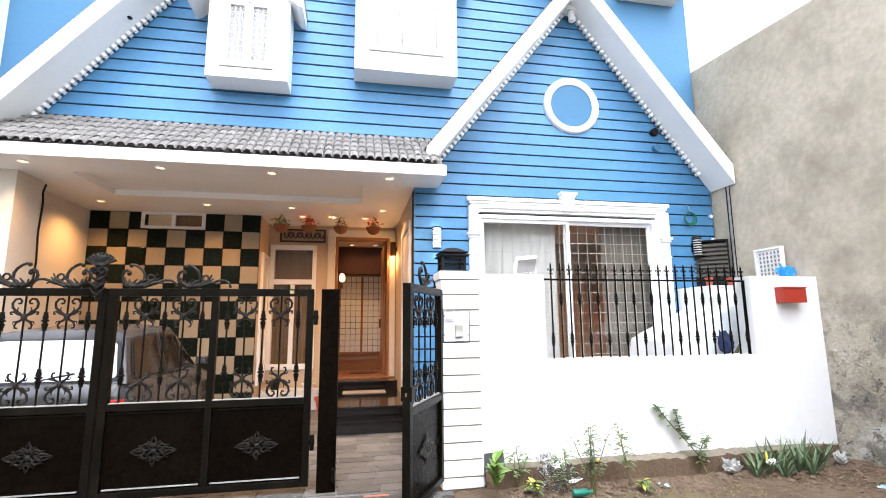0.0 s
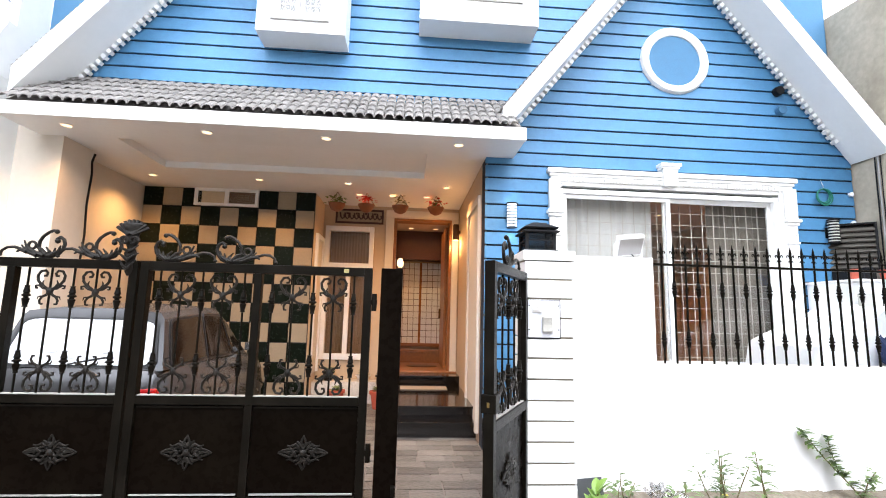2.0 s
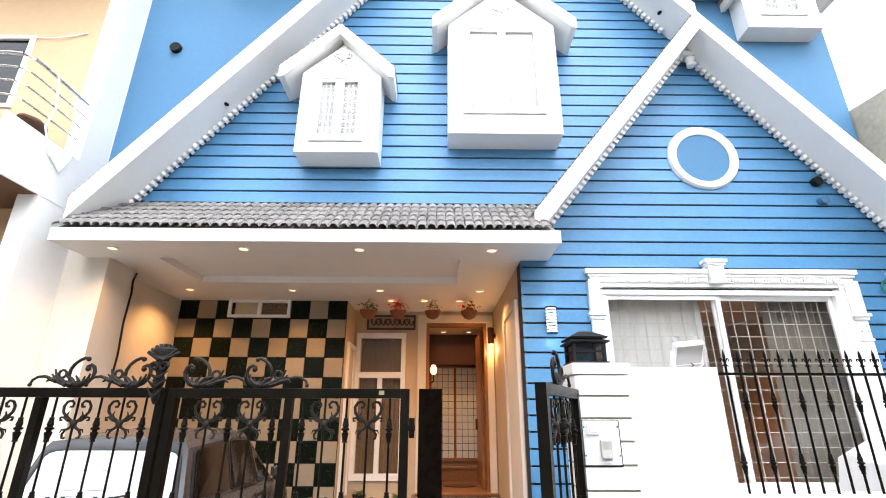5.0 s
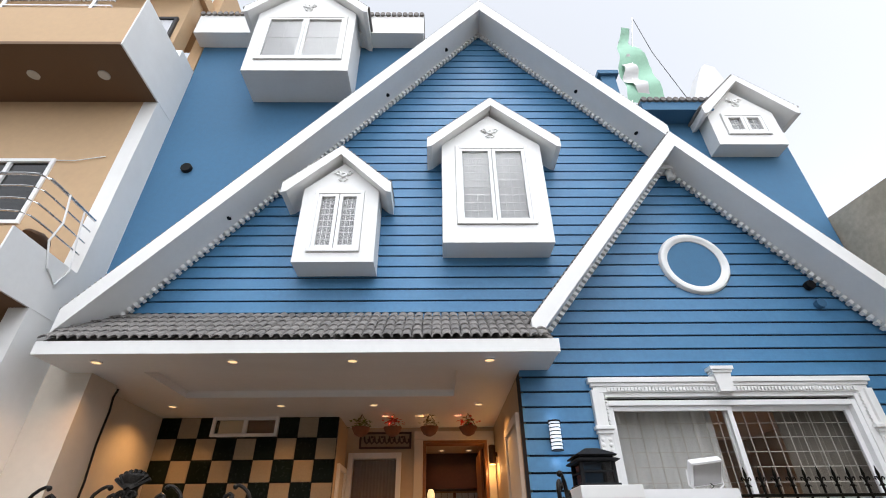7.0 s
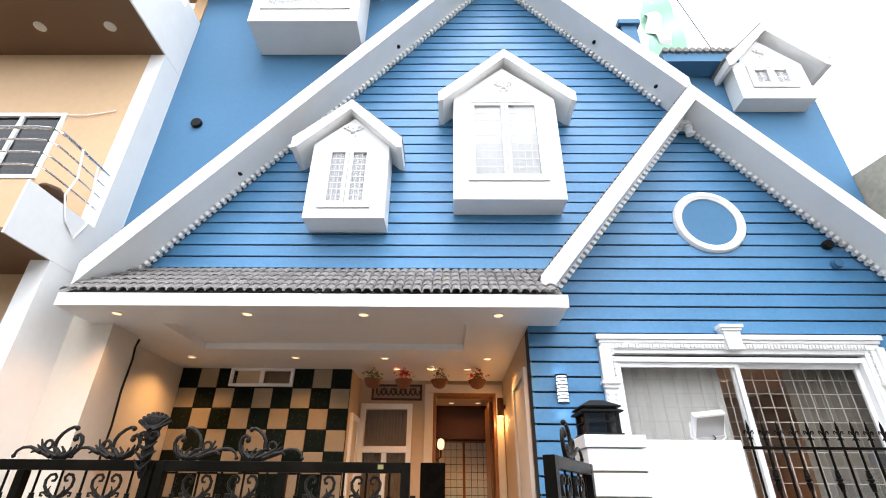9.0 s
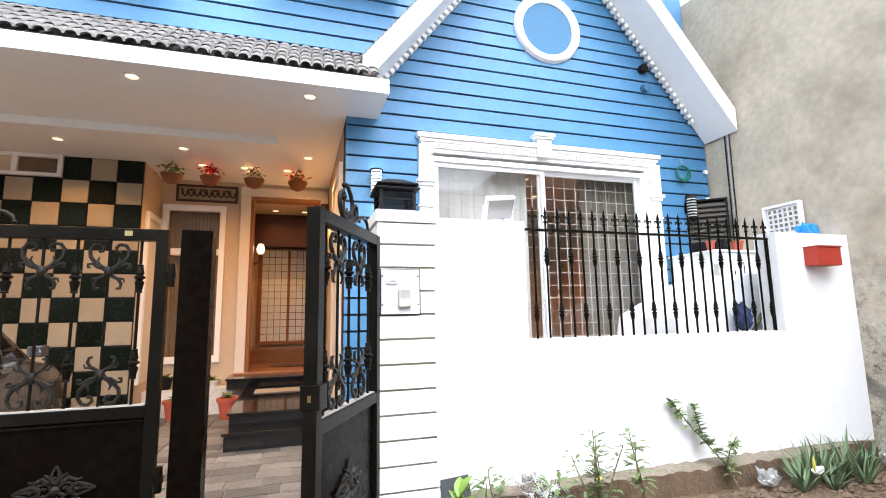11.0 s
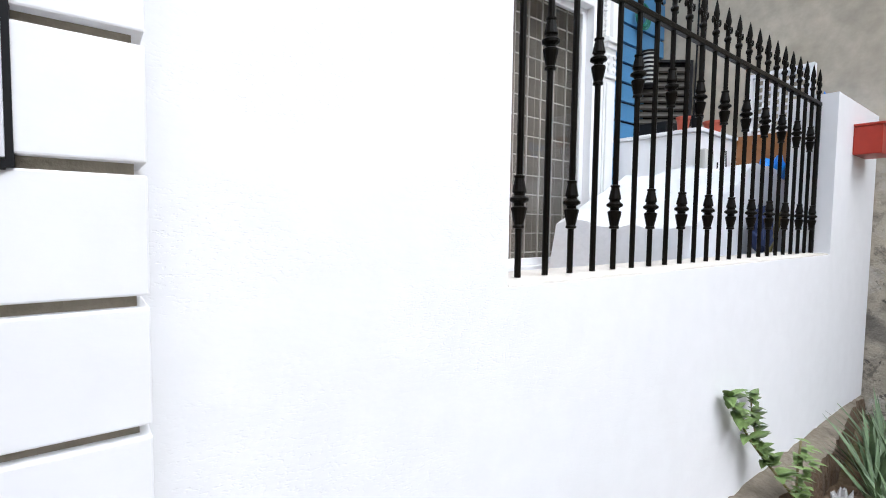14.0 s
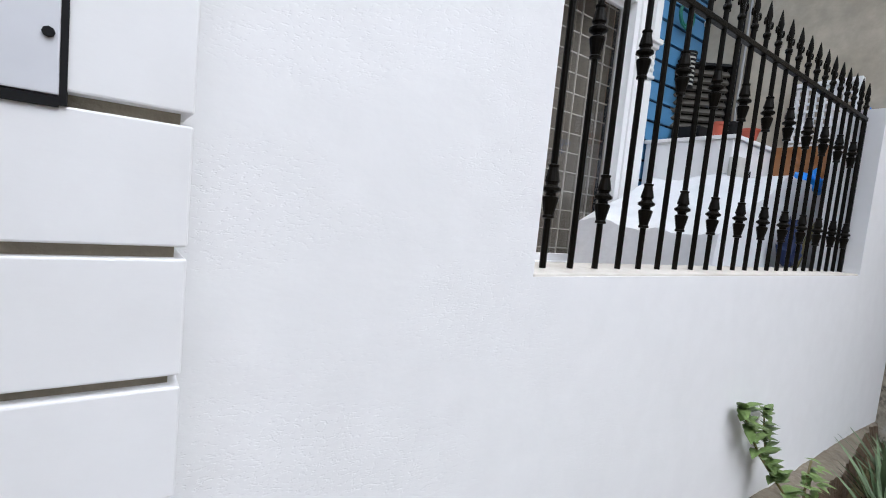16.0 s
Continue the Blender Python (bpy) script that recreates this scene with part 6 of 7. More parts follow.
for nm, x, y, a, w, d, lab in (("face_mask", 5.08, 3.88, 25, 0.16, 0.10, "pale blue disposable face mask on the soil"), ("paper_cup", 3.10, 4.48, -20, 0.10, 0.09, "flattened pale blue paper cup on the soil")):
    z = ground_height(x, y)
    t = new(nm)
    ORIGIN[t.name] = Vector((0, 0, 0))
    tagged(t, lab, nm.replace("_", " "))
    bm = bmesh.new()
    vs = [[bm.verts.new((w * (i / 6 - 0.5), d * (j / 4 - 0.5), 0.012 + 0.015 * math.sin(i * 1.1) * math.cos(j * 1.3) + 0.01 * (j == 2))) for j in range(5)] for i in range(7)]
    for i in range(6):
        for j in range(4):
            bm.faces.new((vs[i][j], vs[i + 1][j], vs[i + 1][j + 1], vs[i][j + 1]))
    bmesh.ops.solidify(bm, geom=bm.faces[:], thickness=0.003)
    part("sheet", bm, PALE_BLUE, t, smooth=True)
    if nm == "face_mask":
        part("ear_loop", tube(bmesh.new(), [(0.08, 0.04, 0.012), (0.12, 0.03, 0.01), (0.13, 0.0, 0.01), (0.11, -0.03, 0.012), (0.08, -0.04, 0.012)], 0.002, 5), PAPER, t)
    t.matrix_world = pose(x, y, z, 4, 3, a)
bt = thing("bottle", (2.12, 4.36, 0.0), "small green bottle lying on the soil", "bottle")
part("body", lathe(bmesh.new(), [(0.03, 2.04), (0.034, 2.05), (0.034, 2.17), (0.015, 2.21), (0.015, 2.24)], (0, 4.34, 0.05), 14, "x"), GREEN_HOSE, bt, smooth=True)
pl = thing("slate_plate", (1.47, 4.70, 0.02), "dark slate plate leaning on the wall's foot", "plate")
bm = boxes((-0.105, 0.105, -0.006, 0.006, 0.0, 0.15), bevel=0.002)
bmesh.ops.transform(bm, matrix=pose(1.405, 4.76, 0.195, -8, -5, 0), verts=bm.verts[:])
part("sheet", bm, mat("dark_slate", (0.06, 0.065, 0.07), rough=0.5, var=0.2), pl)

# ---- banner on the cement wall ----
bn = thing("banner", (5.75, 3.0, 1.55), "printed vinyl banner in navy and coral on the wall", "banner")
part("sheet", boxes((5.748, 5.758, 2.10, 3.46, 1.53, 2.275)), PAPER, bn)
part("blue_field", boxes((5.744, 5.748, 2.10, 3.40, 1.81, 2.245)), BANNER_BLUE, bn)
part("coral_field", boxes((5.744, 5.748, 2.10, 3.40, 1.565, 1.81)), BANNER_PINK, bn)


def lettering(owner, text, size, m, matrix):
    cu = bpy.data.curves.new("lettering", "FONT")
    cu.body, cu.size, cu.extrude = text, size, 0.001
    ob = new("lettering_source", cu)
    dg = bpy.context.evaluated_depsgraph_get()
    me = bpy.data.meshes.new_from_object(ob.evaluated_get(dg))
    bpy.data.objects.remove(ob)
    bm = bmesh.new()
    bm.from_mesh(me)
    bpy.data.meshes.remove(me)
    bmesh.ops.transform(bm, matrix=matrix, verts=bm.verts[:])
    part("lettering", bm, m, owner)


bm = bmesh.new()
prism(bm, [(3.335, 1.925), (3.275, 1.925), (3.285, 2.12), (3.33, 2.12)], 5.741, 5.744, "x")
prism(bm, [(3.235, 1.925), (3.165, 1.925), (3.045, 2.12), (3.02, 2.205), (3.075, 2.205)], 5.741, 5.744, "x")
prism(bm, [(2.82, 1.925), (2.89, 1.925), (3.045, 2.12), (3.075, 2.205), (3.02, 2.205)], 5.7405, 5.7435, "x")
prism(bm, [(3.13, 1.965), (2.93, 1.965), (2.955, 2.005), (3.105, 2.005)], 5.7400, 5.7430, "x")
part("emblem", bm, BANNER_PINK, bn)
part("emblem_dot", boxes((5.741, 5.744, 3.285, 3.335, 2.15, 2.195)), PAPER, bn)
part("name_mark", boxes((5.7415, 5.7435, 3.32, 3.36, 1.84, 1.895), (5.7415, 5.7435, 3.275, 3.305, 1.84, 1.895)), BANNER_PINK, bn)
lettering(bn, "ARCHITECTS", 0.078, PAPER, pose(5.743, 3.255, 1.84, 90, 0, -90))
for z in (1.775, 1.70, 1.63):
    part("contact_mark", lathe(bmesh.new(), [(0.022, 5.7415), (0.022, 5.7435)], (0, 3.05, z), 14, "x"), BANNER_BLUE if z > 1.75 else PAPER, bn)
part("small_print", boxes((5.7415, 5.7435, 2.72, 2.98, 1.72, 1.735), (5.7415, 5.7435, 2.70, 2.95, 1.66, 1.672), (5.7415, 5.7435, 2.72, 2.92, 1.61, 1.62)), BANNER_BLUE, bn)

# pipe and conduits on the cement wall
for i, (y, r, m) in enumerate(((6.12, 0.011, ALU_GREY), (6.16, 0.008, BLACK_PLASTIC), (6.09, 0.006, BLACK_PLASTIC))):
    c = thing("conduit", (5.74, y, 1.0), "thin vertical conduit on the cement wall", "conduit", "conduits on the cement wall")
    part("pipe", tube(bmesh.new(), [(5.742, y, 1.0), (5.742, y + 0.01, 2.5), (5.742, y - 0.005, 4.3)], r, 8), m, c, smooth=True)

# ---- forecourt behind the low wall ----
setting("floor_forecourt", boxes((0.87, 5.755, 5.11, 6.5, -0.02, 0.30)), STONE, "raised concrete forecourt floor", "floor")
tp = thing("covered_heap", (4.7, 5.7, 0.3), "furniture heap under a pale plastic dust sheet", "covered furniture")
bm = bmesh.new()
N, M = 44, 22
vs = []
for i in range(N + 1):
    row = []
    for j in range(M + 1):
        x, y = 3.80 + 1.87 * i / N, 5.18 + 1.2 * j / M
        k = i / N
        h = 1.30 + 0.53 * min(1, k / 0.6) - 0.10 * max(0, k - 0.7)
        edge = min(1, i / 5, (N - i) / 3 + 0.3, j / 3, (M - j) / 2 + 0.5)
        h = 0.32 + (h - 0.32) * (0.15 + 0.85 * edge) + 0.05 * noise.noise((x * 3, y * 3, 1)) + 0.02 * noise.noise((x * 9, y * 9, 3))
        row.append(bm.verts.new((x, y, h)))
    vs.append(row)
for i in range(N):
    for j in range(M):
        bm.faces.new((vs[i][j], vs[i + 1][j], vs[i + 1][j + 1], vs[i][j + 1]))
part("dust_sheet", bm, SHEET, tp, smooth=True)
part("hem", tube(bmesh.new(), [(3.81 + 1.85 * i / 12, 5.165, 0.40 + 0.03 * noise.noise((i * 0.7, 2, 5))) for i in range(13)], 0.014, 6), SHEET, tp, "rolled hem of the sheet", smooth=True)
wb = thing("white_cabinet", (5.2, 6.15, 0.3), "white cabinet in the forecourt corner", "cabinet")
part("body", boxes((4.95, 5.66, 5.75, 6.46, 0.30, 2.12), bevel=0.01), PVC, wb)
part("top", boxes((4.93, 5.68, 5.73, 6.47, 2.12, 2.15), bevel=0.006), PVC, wb)
SLAT = mat("dusty_dark_metal", (0.085, 0.078, 0.066), rough=0.5, spec=0.3, var=0.3, scale=10)
lv = thing("louvred_vent", (5.45, 6.2, 2.16), "black louvred metal vent panel", "louvre")
for i in range(8):
    z = 2.36 + 0.068 * i
    bm = boxes((-0.25, 0.25, -0.012, 0.012, -0.03, 0.03))
    bmesh.ops.transform(bm, matrix=pose(5.5, 6.36, z, -40, 0, -38), verts=bm.verts[:])
    part("slat", bm, SLAT, lv)
bm = boxes((-0.27, -0.245, -0.03, 0.03, 0.0, 0.60), (0.245, 0.27, -0.03, 0.03, 0.0, 0.60), (-0.245, 0.245, -0.03, 0.03, 0.58, 0.60), (-0.245, 0.245, 0.035, 0.04, 0.0, 0.60))
bmesh.ops.transform(bm, matrix=pose(5.5, 6.36, 2.32, 0, 0, -38), verts=bm.verts[:])
part("frame", bm, BLACK_PLASTIC, lv)
part("stand", boxes((5.3, 5.65, 6.2, 6.45, 2.151, 2.32)), BLACK_PLASTIC, lv)
for x, y, r, h, m, lab in ((5.10, 5.95, 0.05, 0.13, TERRACOTTA, "small terracotta pot on the cabinet"), (5.40, 5.85, 0.07, 0.12, TERRACOTTA, "small terracotta pot on the cabinet"), (5.22, 5.90, 0.045, 0.15, BLACK_PLASTIC, "small black pot on the cabinet")):
    p = thing("flower_pot", (x, y, 2.15), lab, "flower pot", "pots on the cabinet")
    part("pot", lathe(bmesh.new(), [(r * 0.7, 2.15), (r, 2.15 + h * 0.85), (r * 1.12, 2.15 + h * 0.86), (r * 1.12, 2.15 + h), (r * 0.9, 2.15 + h), (r * 0.8, 2.15 + h * 0.8)], (x, y, 0), 16), m, p, smooth=True)
cr = thing("plastic_crate", (5.66, 5.45, 2.15), "white perforated plastic crate on edge", "crate")
bm = bmesh.new()
for i in range(7):
    box(bm, 5.69, 5.70, 5.28 + 0.06 * i, 5.30 + 0.06 * i, 2.21, 2.62)
for i in range(8):
    box(bm, 5.685, 5.705, 5.27, 5.67, 2.20 + 0.058 * i, 2.218 + 0.058 * i)
part("mesh_side", bm, PVC, cr)
part("rim", boxes((5.66, 5.72, 5.25, 5.275, 2.15, 2.66), (5.66, 5.72, 5.665, 5.69, 2.15, 2.66), (5.66, 5.72, 5.275, 5.665, 2.63, 2.66), (5.66, 5.72, 5.275, 5.665, 2.15, 2.18)), PVC, cr)
stand = thing("wooden_board", (5.55, 5.45, 0.3), "old wooden board standing behind the wall", "board")
part("board", boxes((5.60, 5.74, 5.20, 5.74, 0.30, 2.15)), WOOD, stand)
crumple("blue_bag", 5.62, 5.16, 2.19, 0.11, 0.07, 0.17, BLUE_BAG, "bright blue plastic bag on the wall top", "plastic bag", 31.0, 0.5)
crumple("blue_bag", 5.40, 5.40, 1.74, 0.12, 0.10, 0.16, BLUE_BAG, "bright blue plastic bag on the dust sheet", "plastic bag", 33.0, 0.5)
crumple("navy_bundle", 4.62, 5.20, 1.235, 0.10, 0.06, 0.26, NAVY, "navy cloth bundle resting behind the railing", "cloth bundle", 35.0, 0.5)
br = thing("dry_branch", (4.65, 5.2, 1.2), "dry brown branch leaning behind the railing", "branch")
part("limb", tube(bmesh.new(), [(4.53, 5.2, 0.96), (4.895, 5.19, 1.445), (5.16, 5.2, 1.64)], 0.022, 7, 0.6), STEM, br, smooth=True)
jb = thing("junction_box", (4.86, 6.4, 1.9), "grey junction box with hanging wires", "junction box")
part("case", boxes((4.90, 5.05, 5.68, 5.75, 1.78, 1.98), bevel=0.01), PLASTIC_GREY, jb)
part("wire", tube(bmesh.new(), [(5.0, 5.70, 1.8), (4.99, 5.68, 1.62), (5.04, 5.67, 1.52), (5.12, 5.69, 1.62), (5.16, 5.70, 1.9)], 0.005, 6), BLACK_PLASTIC, jb)
part("wire", tube(bmesh.new(), [(5.3, 5.70, 2.0), (5.28, 5.68, 1.75), (5.22, 5.67, 1.6)], 0.005, 6), BLACK_PLASTIC, jb)
ho = thing("garden_hose", (5.27, 6.42, 3.15), "coil of green hose hung on the blue wall", "hose")
bm = bmesh.new()
for i in range(4):
    tube(bm, spiral(5.27 + 0.004 * i, 3.30 - 0.006 * i, 0.085 + 0.008 * i, 0.088 + 0.008 * i, 90 + 20 * i, 1.0, 6.445 - 0.012 * (i % 2), 22), 0.008, 6)
part("coil", bm, GREEN_HOSE, ho, smooth=True)
part("hook", tube(bmesh.new(), [(5.27, 6.478, 3.42), (5.27, 6.44, 3.40), (5.27, 6.43, 3.42), (5.272, 6.47, 3.52)], 0.004, 6), CHROME, ho)
for x, z in ((5.68, 3.34), (5.68, 2.95)):
    cl = thing("cable_clip", (x, 6.47, z), "small white cable clip on the wall edge", "clip", "clips on the wall edge")
    part("clip", lathe(bmesh.new(), [(0.03, 6.44), (0.032, 6.455), (0.03, 6.476)], (x, 0, z), 12, "y"), PVC, cl)
so = thing("wall_socket", (5.45, 6.46, 1.72), "small white outdoor socket on the blue wall", "socket")
part("case", boxes((5.42, 5.50, 6.44, 6.476, 1.68, 1.78), bevel=0.006), PVC, so)
for x, z, nm in ((4.75, 4.72, "eave_camera"), (4.77, 4.45, "eave_socket")):
    ec = thing(nm, (x, 6.42, z), "small round fitting under the eave", "camera" if nm == "eave_camera" else "socket")
    part("body", lathe(bmesh.new(), [(0.06, 6.40), (0.065, 6.43), (0.06, 6.476)], (x, 0, z), 14, "y"), BLACK_PLASTIC if nm == "eave_camera" else BLUE_STUCCO, ec, smooth=True)
ac = thing("apex_bracket", (3.33, 6.30, 6.55), "white bracket lamp under the gable apex", "bracket")
part("arm", boxes((3.24, 3.42, 6.30, 6.47, 6.66, 6.74), bevel=0.01), WHITE, ac)
part("drop", lathe(bmesh.new(), [(0.03, 6.48), (0.055, 6.50), (0.05, 6.58), (0.07, 6.62), (0.05, 6.66)], (3.36, 6.36, 0), 12), WHITE, ac, smooth=True)

# ---- hanging baskets and pots in the porch ----
for i, (x, m1, m2) in enumerate(((-1.34, LEAF_LIGHT, LEAF), (-0.86, PETAL_RED, PETAL_RED), (-0.30, PETAL_WHITE, STEM), (0.29, PETAL_RED, LEAF))):
    y, z = 8.5, 3.27
    b = thing("hanging_basket", (x, y, z), ("wicker hanging basket with green foliage", "wicker hanging basket with red flowers", "wicker hanging basket with dried white flowers", "wicker hanging basket with red flowers and leaves")[i], "hanging basket", "hanging baskets of the porch")
    part("basket", lathe(bmesh.new(), [(0.03, z), (0.09, z + 0.03), (0.13, z + 0.10), (0.14, z + 0.13), (0.12, z + 0.135), (0.08, z + 0.10)], (x, y, 0), 18), WICKER, b, smooth=True)
    bm = bmesh.new()
    for a in (0, 2.1, 4.2):
        tube(bm, [(x + 0.13 * math.cos(a), y + 0.13 * math.sin(a), z + 0.13), (x, y, 3.60)], 0.004, 5)
    part("chain", bm, BRONZE, b)
    rng = random.Random(100 + i)
    for mm, cnt in ((m1, 40), (m2, 26)):
        bm = bmesh.new()
        for k in range(cnt):
            c = Vector((x + rng.gauss(0, 0.06), y + rng.gauss(0, 0.06), z + 0.12 + rng.uniform(0, 0.14)))
            leaf_into(bm, c, rand_way(rng, (-0.2, 1.0)), rng.uniform(0.05, 0.09), 0.045, 0.4)
        part("blooms" if mm in (PETAL_RED, PETAL_WHITE) else "foliage", bm, mm, b)


def pot(x, y, z, r, h, m, label, seed):
    p = thing("flower_pot", (x, y, z), label, "flower pot", "pots in the porch")
    part("pot", lathe(bmesh.new(), [(r * 0.65, z), (r * 0.95, z + h * 0.82), (r * 1.1, z + h * 0.83), (r * 1.1, z + h), (r * 0.9, z + h), (r * 0.85, z + h * 0.85)], (x, y, 0), 20), m, p, smooth=True)
    rng = random.Random(seed)
    bm = bmesh.new()
    for k in range(26):
        leaf_into(bm, (x, y, z + h * 0.95), rand_way(rng, (0.3, 1.6)), rng.uniform(0.08, 0.2), 0.05, 0.4)
    part("foliage", bm, LEAF, p)


pot(-0.55, 8.75, FLOOR, 0.13, 0.28, TERRACOTTA, "red clay pot beside the steps", 201)
pot(-1.25, 8.95, FLOOR, 0.13, 0.26, TERRACOTTA, "red clay pot under the entrance window", 202)
pot(-1.45, 9.30, 0.46, 0.10, 0.16, BLACK_PLASTIC, "dark pot on the marble plinth", 203)
pot(-0.85, 9.30, 0.46, 0.12, 0.10, PAPER, "white trough pot on the marble plinth", 204)


# ---- car in the porch ----
WHITE_FILM = mat("white_window_film", (0.80, 0.81, 0.83), rough=0.15, var=0.03, coat=0.6)
CAR_GLASS = mat("dark_car_glass", (0.008, 0.006, 0.005), rough=0.06, spec=0.35, var=0.05)


def car(x0, x1, y0, y1, zg):
    """A small silver hatchback, nose to the wall: lofted body, cabin, lamps and wheels."""
    cx, w = (x0 + x1) / 2, (x1 - x0) / 2
    c = thing("hatchback_car", (cx, (y0 + y1) / 2, zg), "parked silver small hatchback with large rear window", "car")
    L = y1 - y0
    # stations along the length: y, half width at sill, at belt, sill height, belt height
    st = [(0.0, 0.84, 0.86, 0.38, 0.86), (0.02, 0.92, 0.94, 0.30, 0.98), (0.10, 0.97, 0.99, 0.24, 1.02), (0.35, 1.0, 1.0, 0.22, 1.01), (0.62, 1.0, 1.0, 0.22, 0.99), (0.72, 0.99, 0.98, 0.22, 0.96), (0.88, 0.97, 0.95, 0.24, 0.86), (0.97, 0.92, 0.88, 0.28, 0.76), (1.0, 0.82, 0.78, 0.34, 0.64)]
    bm = bmesh.new()
    rings = []
    for k, a, b, zs, zb in st:
        y = y0 + L * k
        rings.append([bm.verts.new((cx + w * q[0], y, zg + q[1])) for q in ((-a * 0.9, zs), (-a, zs + 0.12), (-b * 1.0, (zs + zb) / 2), (-b * 0.97, zb - 0.06), (-b * 0.90, zb), (0, zb + 0.02), (b * 0.90, zb), (b * 0.97, zb - 0.06), (b, (zs + zb) / 2), (a, zs + 0.12), (a * 0.9, zs))])
    for p, q in zip(rings, rings[1:]):
        for i in range(10):
            bm.faces.new((p[i], p[i + 1], q[i + 1], q[i]))
        bm.faces.new((p[10], p[0], q[0], q[10]))
    bm.faces.new(rings[0][::-1])
    bm.faces.new(rings[-1])
    body = part("body", bm, CAR_PAINT, c, smooth=True)
    # closed cabin shell between the belt line and the roof
    sec = [(0.030, 0.93, 0.98, 0.075, 0.80, 1.50), (0.30, 0.95, 0.99, 0.30, 0.82, 1.56), (0.52, 0.95, 0.98, 0.46, 0.80, 1.55), (0.73, 0.88, 0.95, 0.56, 0.72, 1.46)]
    bm = bmesh.new()
    rows = []
    for kb, hb, zb, kr, hr, zr in sec:
        rows.append([bm.verts.new((cx + w * q[0], y0 + L * q[1] + (q[2] - (zr - 0.07)) * (0.29 if kr < 0.1 and q[2] > 1.2 else 0), zg + q[2])) for q in ((-hb, kb, zb), (-hr, kr, zr - 0.07), (-hr * 0.93, kr, zr - 0.015), (-hr * 0.45, kr, zr + 0.02), (hr * 0.45, kr, zr + 0.02), (hr * 0.93, kr, zr - 0.015), (hr, kr, zr - 0.07), (hb, kb, zb))])
    for p, q in zip(rows, rows[1:]):
        for i in range(7):
            bm.faces.new((p[i], p[i + 1], q[i + 1], q[i]))
    bm.faces.new(rows[0][::-1])
    bm.faces.new(rows[-1])
    bmesh.ops.recalc_face_normals(bm, faces=bm.faces[:])
    part("cabin", bm, CAR_PAINT, c)
    mid = Vector((cx, y0 + L * 0.35, zg + 1.2))

    def low(i, s, k=0.0):
        a = sec[i]
        return Vector((cx + w * s * a[1], y0 + L * a[0], zg + a[2]))

    def high(i, s):
        a = sec[i]
        return Vector((cx + w * s * a[4], y0 + L * a[3], zg + a[5] - 0.07))

    def quad(name, ps, m, off, r=0.16, parent=c):
        """A rounded pane on the four corners given, lying proud of the shell."""
        nrm = (ps[1] - ps[0]).cross(ps[3] - ps[0]).normalized()
        if nrm.dot(ps[0] - mid) < 0:
            nrm = -nrm
        uv = []
        for ux, uy, a0 in ((1 - r, r, -90), (1 - r, 1 - r, 0), (r, 1 - r, 90), (r, r, 180)):
            for a in (0, 30, 60, 90):
                uv.append((ux + r * math.cos(radians(a0 + a)), uy + r * math.sin(radians(a0 + a))))
        bm = bmesh.new()
        lays = [[bm.verts.new(ps[0].lerp(ps[1], u).lerp(ps[3].lerp(ps[2], u), v) + nrm * d) for u, v in uv] for d in (off - 0.006, off)]
        n = len(uv)
        bm.faces.new(lays[1])
        bm.faces.new(lays[0][::-1])
        for i in range(n):
            bm.faces.new((lays[0][i], lays[0][(i + 1) % n], lays[1][(i + 1) % n], lays[1][i]))
        bmesh.ops.recalc_face_normals(bm, faces=bm.faces[:])
        return part(name, bm, m, parent)

    def sub_quad(ps, u0, u1, v0, v1):
        f = lambda u, v: ps[0].lerp(ps[1], u).lerp(ps[3].lerp(ps[2], u), v)
        return [f(u0, v0), f(u1, v0), f(u1, v1), f(u0, v1)]
    rear = [low(0, -1), low(0, 1), high(0, 1), high(0, -1)]
    quad("rear_seal", sub_quad(rear, 0.035, 0.965, 0.03, 0.99), CAR_DARK, 0.012, 0.12)
    quad("rear_window", sub_quad(rear, 0.06, 0.94, 0.08, 0.95), WHITE_FILM, 0.020, 0.12)
    # faded lettering on the rear screen
    for u0, u1, v in ((0.30, 0.42, 0.62), (0.46, 0.56, 0.62), (0.25, 0.36, 0.30), (0.40, 0.56, 0.30), (0.62, 0.70, 0.30), (0.74, 0.84, 0.30), (0.22, 0.85, 0.20), (0.80, 0.90, 0.75)):
        quad("sticker_bar", sub_quad(rear, u0, u1, v, v + (0.05 if v != 0.20 else 0.015)), PANEL_GREY, 0.026, 0.3)
    for s in (-1, 1):
        for i, u0, u1, v0 in ((0, 0.16, 0.94, 0.08), (1, 0.04, 0.95, 0.06), (2, 0.05, 0.82, 0.08)):
            side = [low(i, s), low(i + 1, s), high(i + 1, s), high(i, s)]
            quad("window_seal", sub_quad(side, u0 - 0.03, u1 + 0.03, v0 - 0.04, 0.98), CAR_DARK, 0.010, 0.12)
            quad("side_window", sub_quad(side, u0, u1, v0, 0.93), CAR_GLASS, 0.016, 0.10)
        mrr = boxes((cx + s * (w + 0.02) - 0.07, cx + s * (w + 0.02) + 0.07, y0 + L * 0.66, y0 + L * 0.70, zg + 1.0, zg + 1.11), bevel=0.015)
        mr = part("mirror", mrr, CAR_PAINT, c)
        part("mirror_glass", boxes((cx + s * (w + 0.02) - 0.06, cx + s * (w + 0.02) + 0.06, y0 + L * 0.66 - 0.006, y0 + L * 0.66 - 0.002, zg + 1.012, zg + 1.10)), CHROME, mr)
        part("tail_lamp", boxes((cx + s * w * 0.80 - 0.11, cx + s * w * 0.80 + 0.11, y0 - 0.01, y0 + 0.09, zg + 0.62, zg + 0.84), bevel=0.02), TAIL_RED, c)
